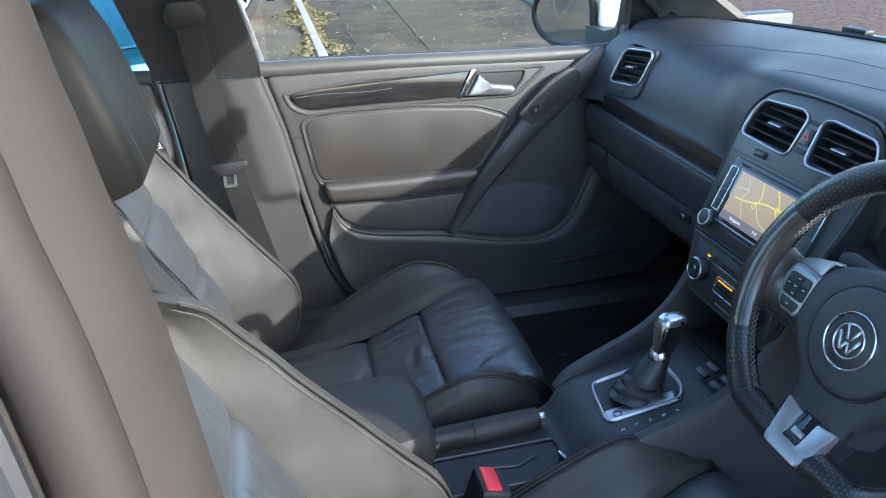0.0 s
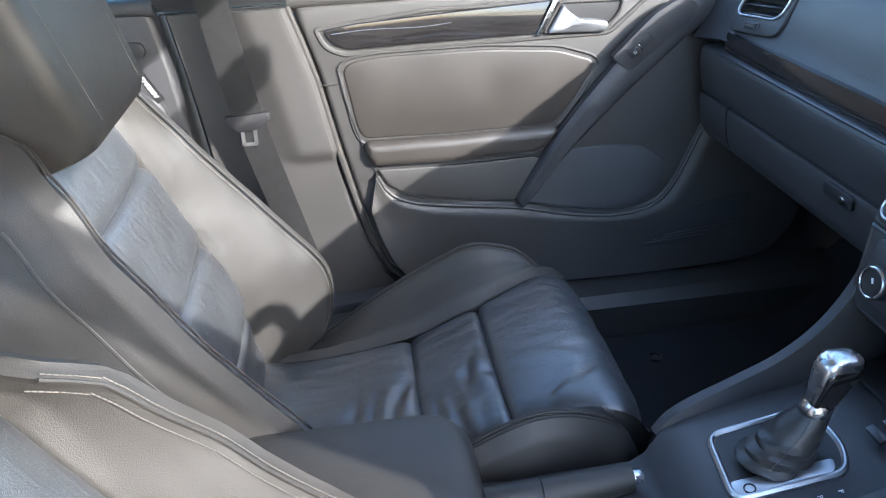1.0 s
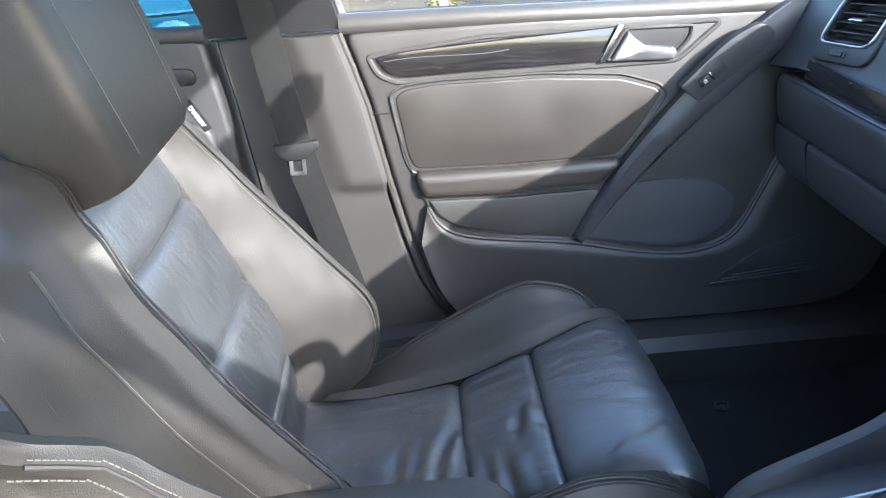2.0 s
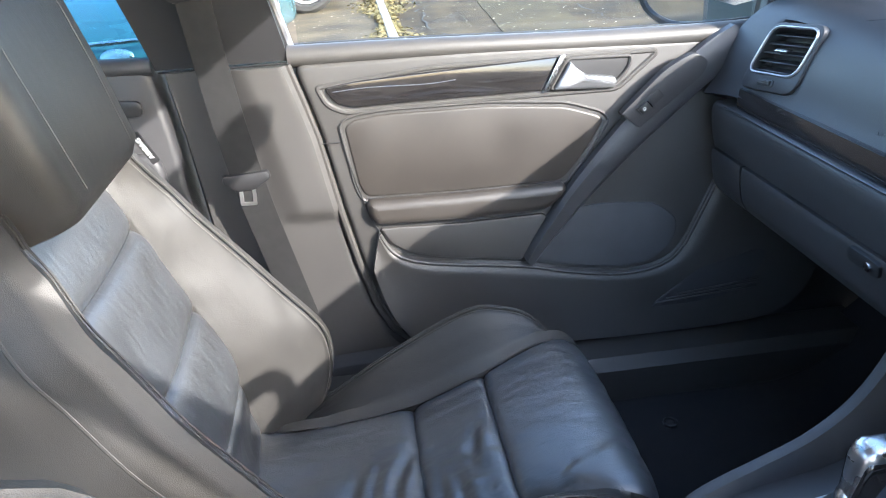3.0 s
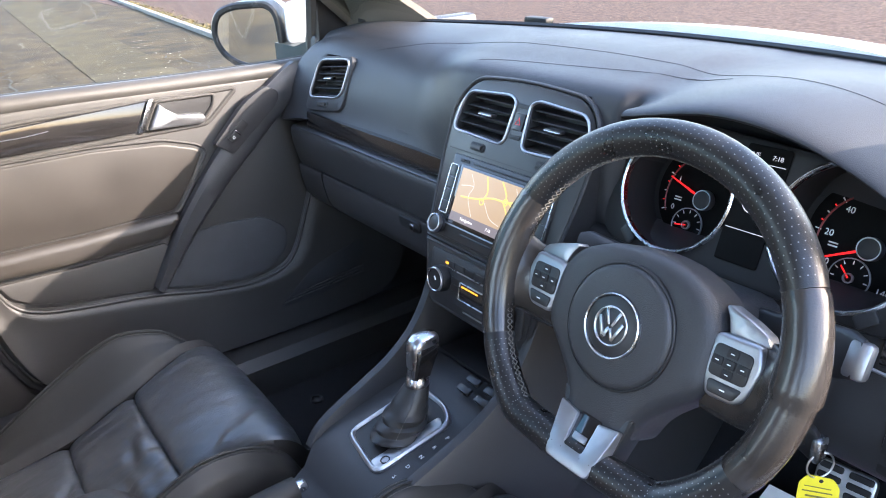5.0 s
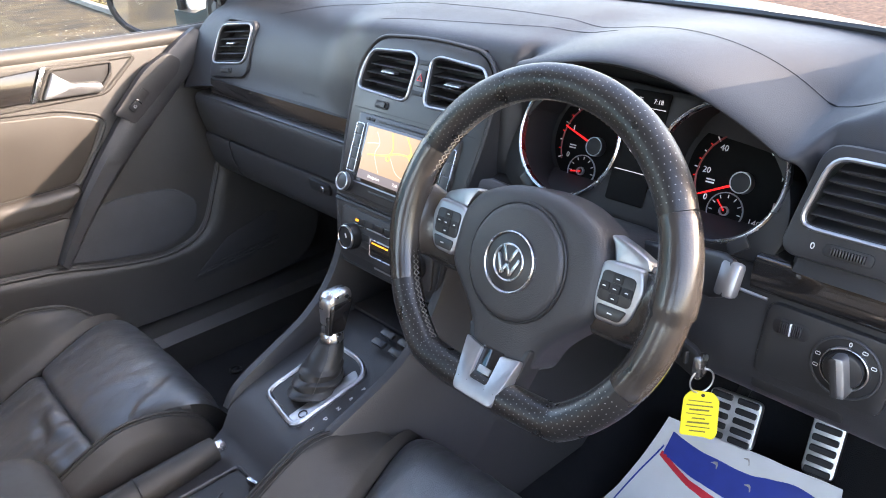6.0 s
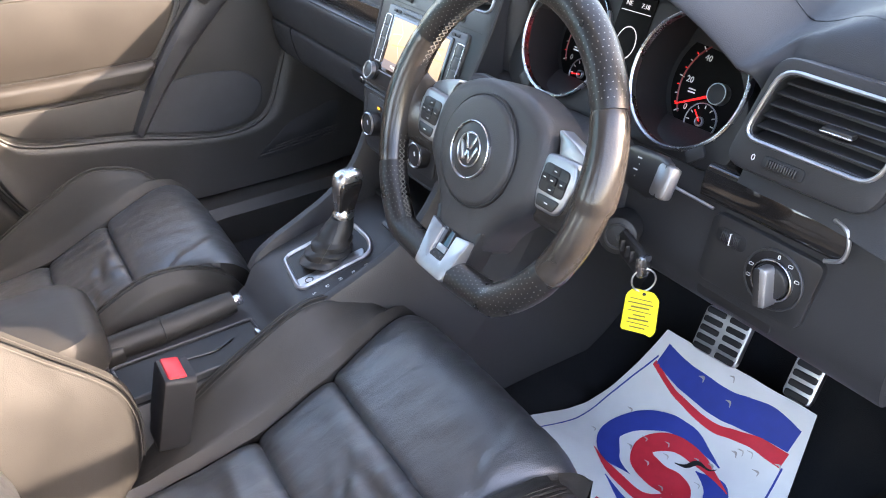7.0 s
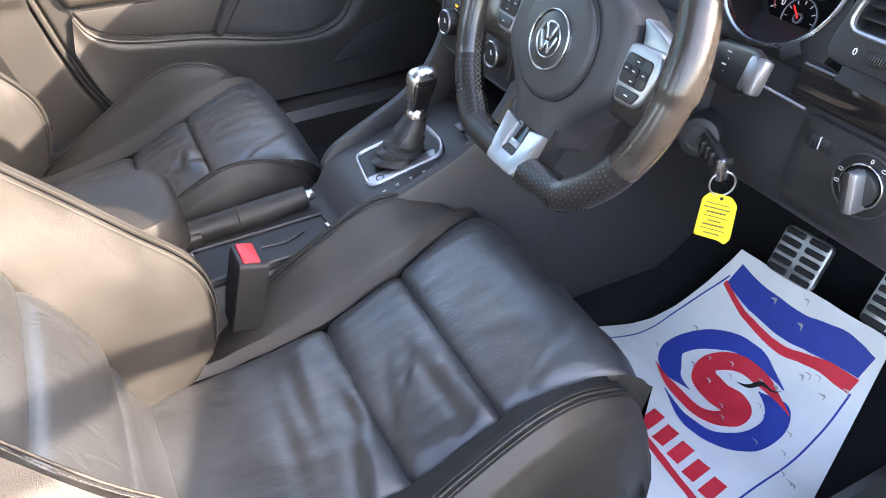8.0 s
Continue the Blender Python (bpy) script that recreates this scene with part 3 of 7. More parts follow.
def dash_upper(y):
    """The profile of the upper dashboard at one place across the car."""
    side_pts = curve(UPPER, 8)
    mid_pts = curve(CENTRE, 7)
    far = max(0.0, (abs(y) - 0.55) / 0.12)
    off = y + 0.285
    drop = max(-0.057, -1.76 * off * off) if off < 0 else -0.028 * (1 - math.exp(-2.2 * off * off / 0.028))
    brow = curve([(0.895, 0.972), (0.80, 0.976 + 0.25 * drop), (0.71, 0.980 + 0.6 * drop), (0.640, 0.980 + 0.92 * drop), (0.580, 0.9735 + drop), (0.5665, 0.963 + drop), (0.625, 0.956 + drop), (0.662, 0.815)], 8)
    hood_top = eased_step(-0.125, -0.205, y) * eased_step(-0.560, -0.445, y)
    hood_low = eased_step(-0.150, -0.166, y) * eased_step(-0.492, -0.472, y)
    mid_low = eased_step(0.275, 0.132, y) if y > 0 else eased_step(-0.160, -0.138, y)
    mid_top = eased_step(0.275, 0.132, y) if y > 0 else eased_step(-0.36, -0.22, y)
    out = []
    for k, (p, c) in enumerate(zip(side_pts, mid_pts)):
        t = k / (len(side_pts) - 1)
        x = p.x - 0.02 * far * far * t
        x -= (0.020 if y < 0 else 0.004) * math.exp(-((abs(y) - 0.56) / 0.10) ** 4) * max(0.0, min(1.0, (t - 0.35) * 3))
        z = p.y - 0.018 * far * far * (1 - 0.4 * t)
        z += 0.016 * max(0.0, min(1.0, (-0.45 - y) / 0.06)) * math.exp(-((p.x - 0.632) / 0.035) ** 2)
        mid = mid_top + (mid_low - mid_top) * eased_step(0.44, 0.60, t)
        x, z = x * (1 - mid) + c.x * mid, z * (1 - mid) + c.y * mid
        h = hood_top + (hood_low - hood_top) * eased_step(0.46, 0.62, t)
        q = brow[k]
        x, z = x * (1 - h) + q.x * h, z * (1 - h) + q.y * h
        pit = 0.125 - 0.030 * eased_step(0.912, 0.950, z)
        x += 0.050 * eased_step(pit + 0.001, pit - 0.004, abs(y)) * eased_step(0.951, 0.945, z)
        if x > 0.66:
            x = 0.66 + (x - 0.66) * (glass_foot(y) + 0.006 - 0.66) / 0.235
        x += 0.040 * math.exp(-((y - 0.538) / 0.050) ** 8 - ((z - 0.890) / 0.033) ** 8)
        out.append(Vector((x, y, z)))
    return out


N_Y = 320
ROWS_Y = [dash_upper(-0.68 + 1.36 * j / N_Y) for j in range(N_Y + 1)]
part("dash_top", slab(lambda a, b: ROWS_Y[round(b * N_Y)][round(a * (len(ROWS_Y[0]) - 1))].copy(), len(ROWS_Y[0]) - 1, N_Y, lambda p: Vector((max(p.x + 0.03, 0.70), p.y, min(p.z - 0.004, 0.950))) if -0.49 < p.y < -0.15 else Vector((max(p.x + 0.03, 0.62), p.y, min(p.z - 0.02, 0.94)))), DASH, dash, "soft grained dashboard top")


def on_dash(y, x):
    """A place on the dashboard top."""
    row = dash_upper(y)
    for p, q in zip(row, row[1:]):
        if q.x <= x <= p.x:
            return p.lerp(q, (p.x - x) / max(1e-6, p.x - q.x))
    return row[0]


for name, line in (("defroster_step", [(0.44, 0.640), (0.392, 0.654), (0.314, 0.678), (0.203, 0.701), (0.108, 0.715), (-0.015, 0.718), (-0.129, 0.706), (-0.203, 0.697), (-0.30, 0.688), (-0.40, 0.672), (-0.47, 0.655), (-0.55, 0.622)]),
                   ("dash_seam", [(0.135, 0.618), (0.117, 0.626), (0.077, 0.635), (0.012, 0.645), (-0.093, 0.660), (-0.218, 0.677)])):
    part(name, tube([on_dash(p.x, p.y) + Vector((0, 0, -0.0004)) for p in curve(line, 6)], 0.0009, 6), DARK if name == "defroster_step" else DASH, dash)


def lower_panel(y0, y1, table, n=24):
    pts = curve(table, 5)
    return slab(lambda a, b: Vector((pts[round(a * (len(pts) - 1))].x, y0 + (y1 - y0) * b, pts[round(a * (len(pts) - 1))].y)), len(pts) - 1, n, lambda p: p + Vector((0.04, 0, 0.004)))


part("lower_dash", lower_panel(0.10, 0.66, [(0.564, 0.793), (0.558, 0.786), (0.557, 0.77), (0.562, 0.74), (0.569, 0.715)]), DASH_LOW, dash)
glove = part("glovebox_lid", lower_panel(0.118, 0.56, [(0.566, 0.712), (0.565, 0.70), (0.570, 0.67), (0.579, 0.645), (0.602, 0.625), (0.66, 0.615)]), DASH_LOW, dash, "closed dark glovebox lid")
part("lower_dash_end", lower_panel(0.566, 0.66, [(0.566, 0.712), (0.565, 0.70), (0.570, 0.67), (0.579, 0.645), (0.602, 0.625), (0.66, 0.615)], 4), DASH_LOW, dash)
part("glovebox_latch", prism(rounded(rect(-0.030, -0.010, 0.030, 0.010), 0.008), -0.004, 0.004, facing_back(0.5645, 0.258, 0.699, -8), 0.002), DARK, glove)
part("latch_lock", prism(disc(0.006, 16), 0, 0.007, facing_back(0.5645, 0.246, 0.699, -8), 0.001), CHROME, glove)
part("trim_strip", lower_panel(0.125, 0.60, [(0.582, 0.8265), (0.5695, 0.8262), (0.5672, 0.8235), (0.5655, 0.800), (0.570, 0.794)]), GLOSS, dash, "gloss black trim strip with red reflections")
part("trim_edge", tube([(0.558, 0.125, 0.793), (0.558, 0.62, 0.793)], 0.0020, 8), SATIN, dash)


def vent(m, pts, slats, parent, tab=(0, 0), wheel=None):
    """An air vent: chrome ring, dark well, slats and a tab on plane m, with the outline pts."""
    v = part("air_vent", prism(inset(pts, 0.0015), -0.028, -0.026, m), DARK, parent, "air vent with dark slats in a chrome ring")
    part("vent_well", hoop(inset(pts, 0.0012), 0.002, -0.027, -0.0005, m, 0.0005), SATIN, v)
    part("chrome_ring", hoop(inset(pts, -0.0010), 0.0034, -0.006, 0.0032, m, 0.0014), SILVER, v, "satin chrome vent ring")
    lo, hi = min(p[1] for p in pts), max(p[1] for p in pts)
    for k in range(slats):
        y = lo + (hi - lo) * (k + 0.7) / (slats + 0.4)
        xs = []
        q = inset(pts, 0.004)
        for i in range(len(q)):
            a, b = q[i - 1], q[i]
            if (a.y - y) * (b.y - y) <= 0 and abs(a.y - b.y) > 1e-9:
                xs.append(a.x + (b.x - a.x) * (y - a.y) / (b.y - a.y))
        if len(xs) > 1:
            x0, x1 = min(xs), max(xs)
            part("slat", box((x1 - x0, 0.0018, 0.020), m @ Matrix.Translation(((x0 + x1) / 2, y, -0.012)) @ pose(0, 0, 0, 24), 0.0006, 1), SATIN, v)
    part("vent_tab", box((0.026, 0.0055, 0.010), m @ Matrix.Translation((tab[0], tab[1], -0.001)) @ pose(0, 0, 0, 20), 0.002), SATIN, v)
    part("tab_edge", box((0.026, 0.0018, 0.003), m @ Matrix.Translation((tab[0], tab[1] - 0.002, 0.004)), 0.0006, 1), CHROME, v)
    return v


def thumb_wheel(m, w, parent):
    t = part("thumb_wheel_bezel", prism(rounded(rect(-w, -0.0055, w, 0.0055), 0.0045), 0, 0.0012, m, 0.0006), DARK, parent)
    part("thumb_wheel", merged(*[box((0.0016, 0.0065, 0.004), m @ Matrix.Translation((-w * 0.65 + w * 1.3 * k / 11, 0, 0.0022)), 0.0004, 1) for k in range(12)]), SATIN, t)


# the outer vents
left_vent = plane_of((0.594, 0.538, 0.893), (0.10, -1, 0.10), (0.36, 0, 0.93))
LEFT_OUT = rounded([(-0.062, -0.036), (0.045, -0.036), (0.062, 0.034), (-0.040, 0.034)], 0.020)
vent(left_vent @ Matrix.Translation((0, 0, 0.0025)), LEFT_OUT, 5, dash)
part("vent_plate", pierced(rounded([(-0.074, -0.060), (0.050, -0.060), (0.068, 0.040), (-0.046, 0.040)], 0.021), [inset(LEFT_OUT, 0.001)], -0.035, 0.0020, left_vent, 0.003), DASH, dash, "dark vent plate")
thumb_wheel(left_vent @ Matrix.Translation((-0.012, -0.048, 0.0022)), 0.018, dash)
right_vent = plane_of((0.569, -0.553, 0.886), (0.02, -1, 0), (0.28, 0, 0.95))
RIGHT_OUT = rounded([(-0.063, -0.030), (0.052, -0.031), (0.060, 0.010), (0.046, 0.030), (-0.050, 0.032)], 0.016)
vent(right_vent @ Matrix.Translation((0, 0, 0.008)), RIGHT_OUT, 6, dash, (0.012, -0.002))
part("vent_plate", pierced(rounded([(-0.074, -0.056), (0.056, -0.056), (0.072, 0.010), (0.054, 0.040), (-0.058, 0.042)], 0.018), [inset(RIGHT_OUT, 0.001)], -0.03, 0.0075, right_vent), DASH, dash)
thumb_wheel(right_vent @ Matrix.Translation((-0.018, -0.043, 0.008)), 0.019, dash)
lettering("mark", "0", 0.008, right_vent @ Matrix.Translation((-0.046, -0.043, 0.0081)), WHITE, dash)

# centre stack
stack = plane_of((0.57, 0, 0.91), (0, -1, 0), (0.395, 0, 0.919))
CENTRE_VENTS = [rounded([(sg * a, b) for a, b in ((0.122, -0.030), (0.016, -0.034), (0.012, 0.024), (0.026, 0.031), (0.106, 0.026), (0.118, 0.006))], 0.014) for sg in (-1, 1)]
TOP_OUT = [(-0.112, -0.180), (0.112, -0.180), (0.128, -0.06), (0.130, 0.005), (0.100, 0.043), (0, 0.050), (-0.100, 0.043), (-0.130, 0.005), (-0.128, -0.06)]
low_face = plane_of(stack @ Vector((0, -0.178, 0)), (0, -1, 0), (0.17, 0, 0.985)) @ Matrix.Translation((0, 0.172, 0))
LOW_OUT = [(-0.098, -0.268), (0.098, -0.268), (0.111, -0.176), (-0.111, -0.176)]
part("fascia", pierced(rounded(TOP_OUT, [0.004, 0.004, 0.03, 0.03, 0.03, 0.08, 0.03, 0.03, 0.03], 5), [inset(v, 0.001) for v in CENTRE_VENTS], -0.09, 0.0, stack), SATIN, dash, "satin black centre fascia")
part("lower_fascia", prism(rounded(LOW_OUT, [0.02, 0.02, 0.004, 0.004], 4), -0.09, 0.0, low_face, 0.003), SATIN, dash, "satin black lower fascia")
part("fascia_edge", hoop(rounded([(a * 1.035, b + (0.0045 if b > 0 else -0.001)) for a, b in TOP_OUT], [0.004, 0.004, 0.03, 0.03, 0.03, 0.08, 0.03, 0.03, 0.03], 5), 0.0052, -0.10, 0.0005, stack, 0.002), DASH, dash)
part("lower_fascia_edge", hoop(rounded([(a * 1.06, b) for a, b in LOW_OUT], [0.02, 0.02, 0.004, 0.004], 4), 0.0075, -0.10, 0.0005, low_face, 0.003), DASH, dash)
for sg in (-1, 1):
    vent(stack, CENTRE_VENTS[(sg + 1) // 2], 5, dash, (sg * 0.062, 0.0))
    thumb_wheel(stack @ Matrix.Translation((sg * 0.062, -0.0445, 0.0005)), 0.014, dash)
hazard = part("hazard_button", prism(rounded(rect(-0.0095, -0.011, 0.0095, 0.011), 0.002), -0.002, 0.0015, stack, 0.0008), SATIN, dash)
part("hazard_triangle", hoop([(-0.0055, -0.004), (0.0055, -0.004), (0, 0.0055)], 0.0016, 0.001, 0.0022, stack, 0.0002), RED, hazard, "red warning triangle")
for b, h in ((0.0195, 0.006), (-0.0195, 0.006)):
    part("blank_button", prism(rounded(rect(-0.0095, b - h / 2, 0.0095, b + h / 2), 0.001), -0.002, 0.001, stack, 0.0005), DARK, dash)
part("fascia_joint", box((0.235, 0.0012, 0.001), stack @ Matrix.Translation((0, -0.0545, 0.0)), 0), DARK, dash)

# radio
radio = part("radio", prism(rounded(rect(-0.100, -0.172, 0.100, -0.060), 0.006), -0.01, 0.004, stack, 0.002), SATIN, dash, "radio with a lit map screen")
part("screen_bezel", prism(rounded(rect(-0.077, -0.151, 0.073, -0.071), 0.003), 0, 0.0058, stack, 0.001), GLOSS, radio)
MAP = glow("map screen", (0.52, 0.36, 0.20), 0.54)
part("screen", prism(rect(-0.071, -0.146, 0.067, -0.075), 0.004, 0.0062, stack), MAP, radio, "lit orange map screen")
YELLOW_ROAD = glow("map road yellow", (0.75, 0.58, 0.12), 0.75)
PALE_ROAD = glow("map road pale", (0.70, 0.60, 0.45), 0.62)
MENU = glow("map menu bar", (0.20, 0.17, 0.17), 0.6)
part("map_menu_bar", prism(rect(-0.071, -0.146, 0.067, -0.134), 0.006, 0.0065, stack), MENU, radio)


def screen_line(name, pts, w, mat):
    pts = curve([(*p, 0) for p in pts], 5)
    bm = tube(pts, w, 4, up=(0, 0, 1), flat=0.15)
    bm.transform(stack @ Matrix.Translation((0, 0, 0.0065)))
    part(name, bm, mat, radio)


for pts in ([(-0.06, -0.112), (-0.03, -0.108), (0.0, -0.100), (0.03, -0.098), (0.06, -0.088)], [(-0.02, -0.076), (-0.012, -0.095), (-0.018, -0.108)], [(0.02, -0.099), (0.034, -0.115), (0.05, -0.132)], [(0.01, -0.076), (0.022, -0.09), (0.024, -0.099)], [(0.03, -0.098), (0.045, -0.105), (0.066, -0.104)]):
    screen_line("map_road", pts, 0.0011, YELLOW_ROAD)
for pts in ([(-0.05, -0.080), (-0.04, -0.094), (-0.045, -0.11), (-0.03, -0.132)], [(-0.012, -0.109), (0.004, -0.125), (0.024, -0.130)], [(0.036, -0.078), (0.046, -0.092), (0.058, -0.098)], [(-0.065, -0.098), (-0.05, -0.095), (-0.04, -0.094)]):
    screen_line("map_lane", pts, 0.0006, PALE_ROAD)
for c in ((-0.018, -0.109), (0.024, -0.099)):
    part("map_roundabout", hoop(disc(0.0045, 18, *c), 0.0012, 0.006, 0.0069, stack, 0.0002), YELLOW_ROAD, radio)
BAR = glow("menu words", (0.75, 0.72, 0.66), 0.7)
lettering("menu_word", "Navigation", 0.0058, stack @ Matrix.Translation((-0.036, -0.1400, 0.0067)), BAR, radio)
lettering("menu_clock", "7:18", 0.0058, stack @ Matrix.Translation((0.008, -0.1400, 0.0067)), BAR, radio)
part("menu_bar_word", prism(rect(0.030, -0.142, 0.048, -0.138), 0.006, 0.0067, stack), BAR, radio)
for sg in (-1, 1):
    part("button_frame", hoop(rounded(rect(*sorted((sg * 0.081, sg * 0.0985))[:1], -0.142, sorted((sg * 0.081, sg * 0.0985))[1], -0.074), 0.003), 0.0014, 0.003, 0.0056, stack, 0.0005), CHROME, radio)
    for k in range(4):
        b = -0.0826 - 0.0165 * k
        part("radio_button", prism(rounded(rect(sg * 0.0898 - 0.0072, b - 0.0074, sg * 0.0898 + 0.0072, b + 0.0074), 0.0012), 0.002, 0.0052, stack, 0.0008), SATIN, radio)
    knob = part("radio_knob", prism(disc(0.0125, 28, sg * 0.089, -0.1575), 0.003, 0.015, stack, 0.002), SATIN, radio)
    part("knob_ring", hoop(disc(0.0130, 28, sg * 0.089, -0.1575), 0.0026, 0.010, 0.0165, stack, 0.0008), CHROME, knob)
part("disc_slot", box((0.11, 0.0025, 0.002), stack @ Matrix.Translation((0, -0.0665, 0.0042)), 0.0005), DARK, radio)
for a in (-0.078, -0.068, 0.068, 0.078):
    part("small_button", prism(rounded(rect(a - 0.004, -0.0685, a + 0.004, -0.0645), 0.0006), 0.003, 0.0052, stack, 0.0005), DARK, radio)
part("card_slot", box((0.085, 0.003, 0.002), stack @ Matrix.Translation((0, -0.1605, 0.0042)), 0.0005), DARK, radio)
part("screen_lip", box((0.15, 0.0016, 0.002), stack @ Matrix.Translation((-0.002, -0.1528, 0.0055)), 0.0004), SILVER, radio)

# climate panel
climate = part("climate_panel", prism(rounded(rect(-0.096, -0.250, 0.096, -0.184), 0.008), -0.01, 0.003, low_face, 0.002), DASH_LOW, dash, "climate panel with two chrome-ringed dials")
AMBER = glow("amber light", (1.0, 0.42, 0.03), 1.0)
for sg in (-1, 1):
    dial = part("climate_dial", prism(disc(0.0185, 32, sg * 0.066, -0.222), 0.0, 0.016, low_face, 0.002), DARK, climate)
    part("dial_ring", hoop(disc(0.0172, 32, sg * 0.066, -0.222), 0.0026, 0.014, 0.0185, low_face, 0.001), CHROME, dial)
    part("dial_mark", box((0.002, 0.006, 0.0008), low_face @ Matrix.Translation((sg * 0.066, -0.220, 0.0166)) @ pose(0, 0, 0, 0, 0, 30), 0), WHITE, dial)
for k in range(6):
    part("climate_button", prism(rounded(rect(-0.060 + 0.0205 * k, -0.2010, -0.042 + 0.0205 * k, -0.1925), 0.001), 0.0, 0.0052, low_face, 0.0008), SATIN, climate)
part("button_trim", box((0.125, 0.0016, 0.002), low_face @ Matrix.Translation((0, -0.2030, 0.004)), 0.0005), CHROME, climate)
part("climate_display", prism(rounded(rect(-0.026, -0.238, 0.026, -0.216), 0.002), 0, 0.0042, low_face, 0.0006), GLOSS, climate)
part("display_frame", hoop(rounded(rect(-0.0275, -0.2395, 0.0275, -0.2145), 0.002), 0.0013, 0.002, 0.0052, low_face, 0.0004), CHROME, climate)
for k in range(5):
    part("lit_segment", box((0.0055, 0.002, 0.0006), low_face @ Matrix.Translation((-0.020 + 0.007 * k, -0.2195, 0.0046)), 0), AMBER, climate)
for a, b in ((-0.0565, -0.1965), (0.0405, -0.2175), (0.0405, -0.2345)):
    part("warning_light", box((0.006, 0.0028, 0.0008), low_face @ Matrix.Translation((a, b, 0.0056)), 0), AMBER, climate)
for b in (-0.2165, -0.2265, -0.236):
    for a in (-0.0375, 0.0405):
        part("side_button", prism(rounded(rect(a - 0.008, b - 0.004, a + 0.008, b + 0.004), 0.001), 0, 0.0048, low_face, 0.0006), SATIN, climate)
part("label_bars", box((0.04, 0.0022, 0.0006), low_face @ Matrix.Translation((0, -0.2555, 0.0003)), 0), SILVER, dash, "small grey lettering bars")

# ---- instrument cluster ----
CM = facing_back(0.584, -0.313, 0.876, 20)
GAUGE_R = 0.065
cluster = part("instrument_panel", pierced(rounded([(-0.170, -0.072), (0.166, -0.072), (0.162, 0.0), (0.105, 0.062), (-0.105, 0.072), (-0.165, 0.0)], 0.04), [disc(GAUGE_R, 48, a, 0.0) for a in (-0.087, 0.087)], -0.062, 0.0, CM, 0.004, 0.056), DARK, dash, "instrument cluster with two round dials")
RED_GLOW = glow("red needle", (0.75, 0.02, 0.02), 0.7)
dial_face = material("dial face", (0.004, 0.004, 0.004), 0.6, spec=0.08)


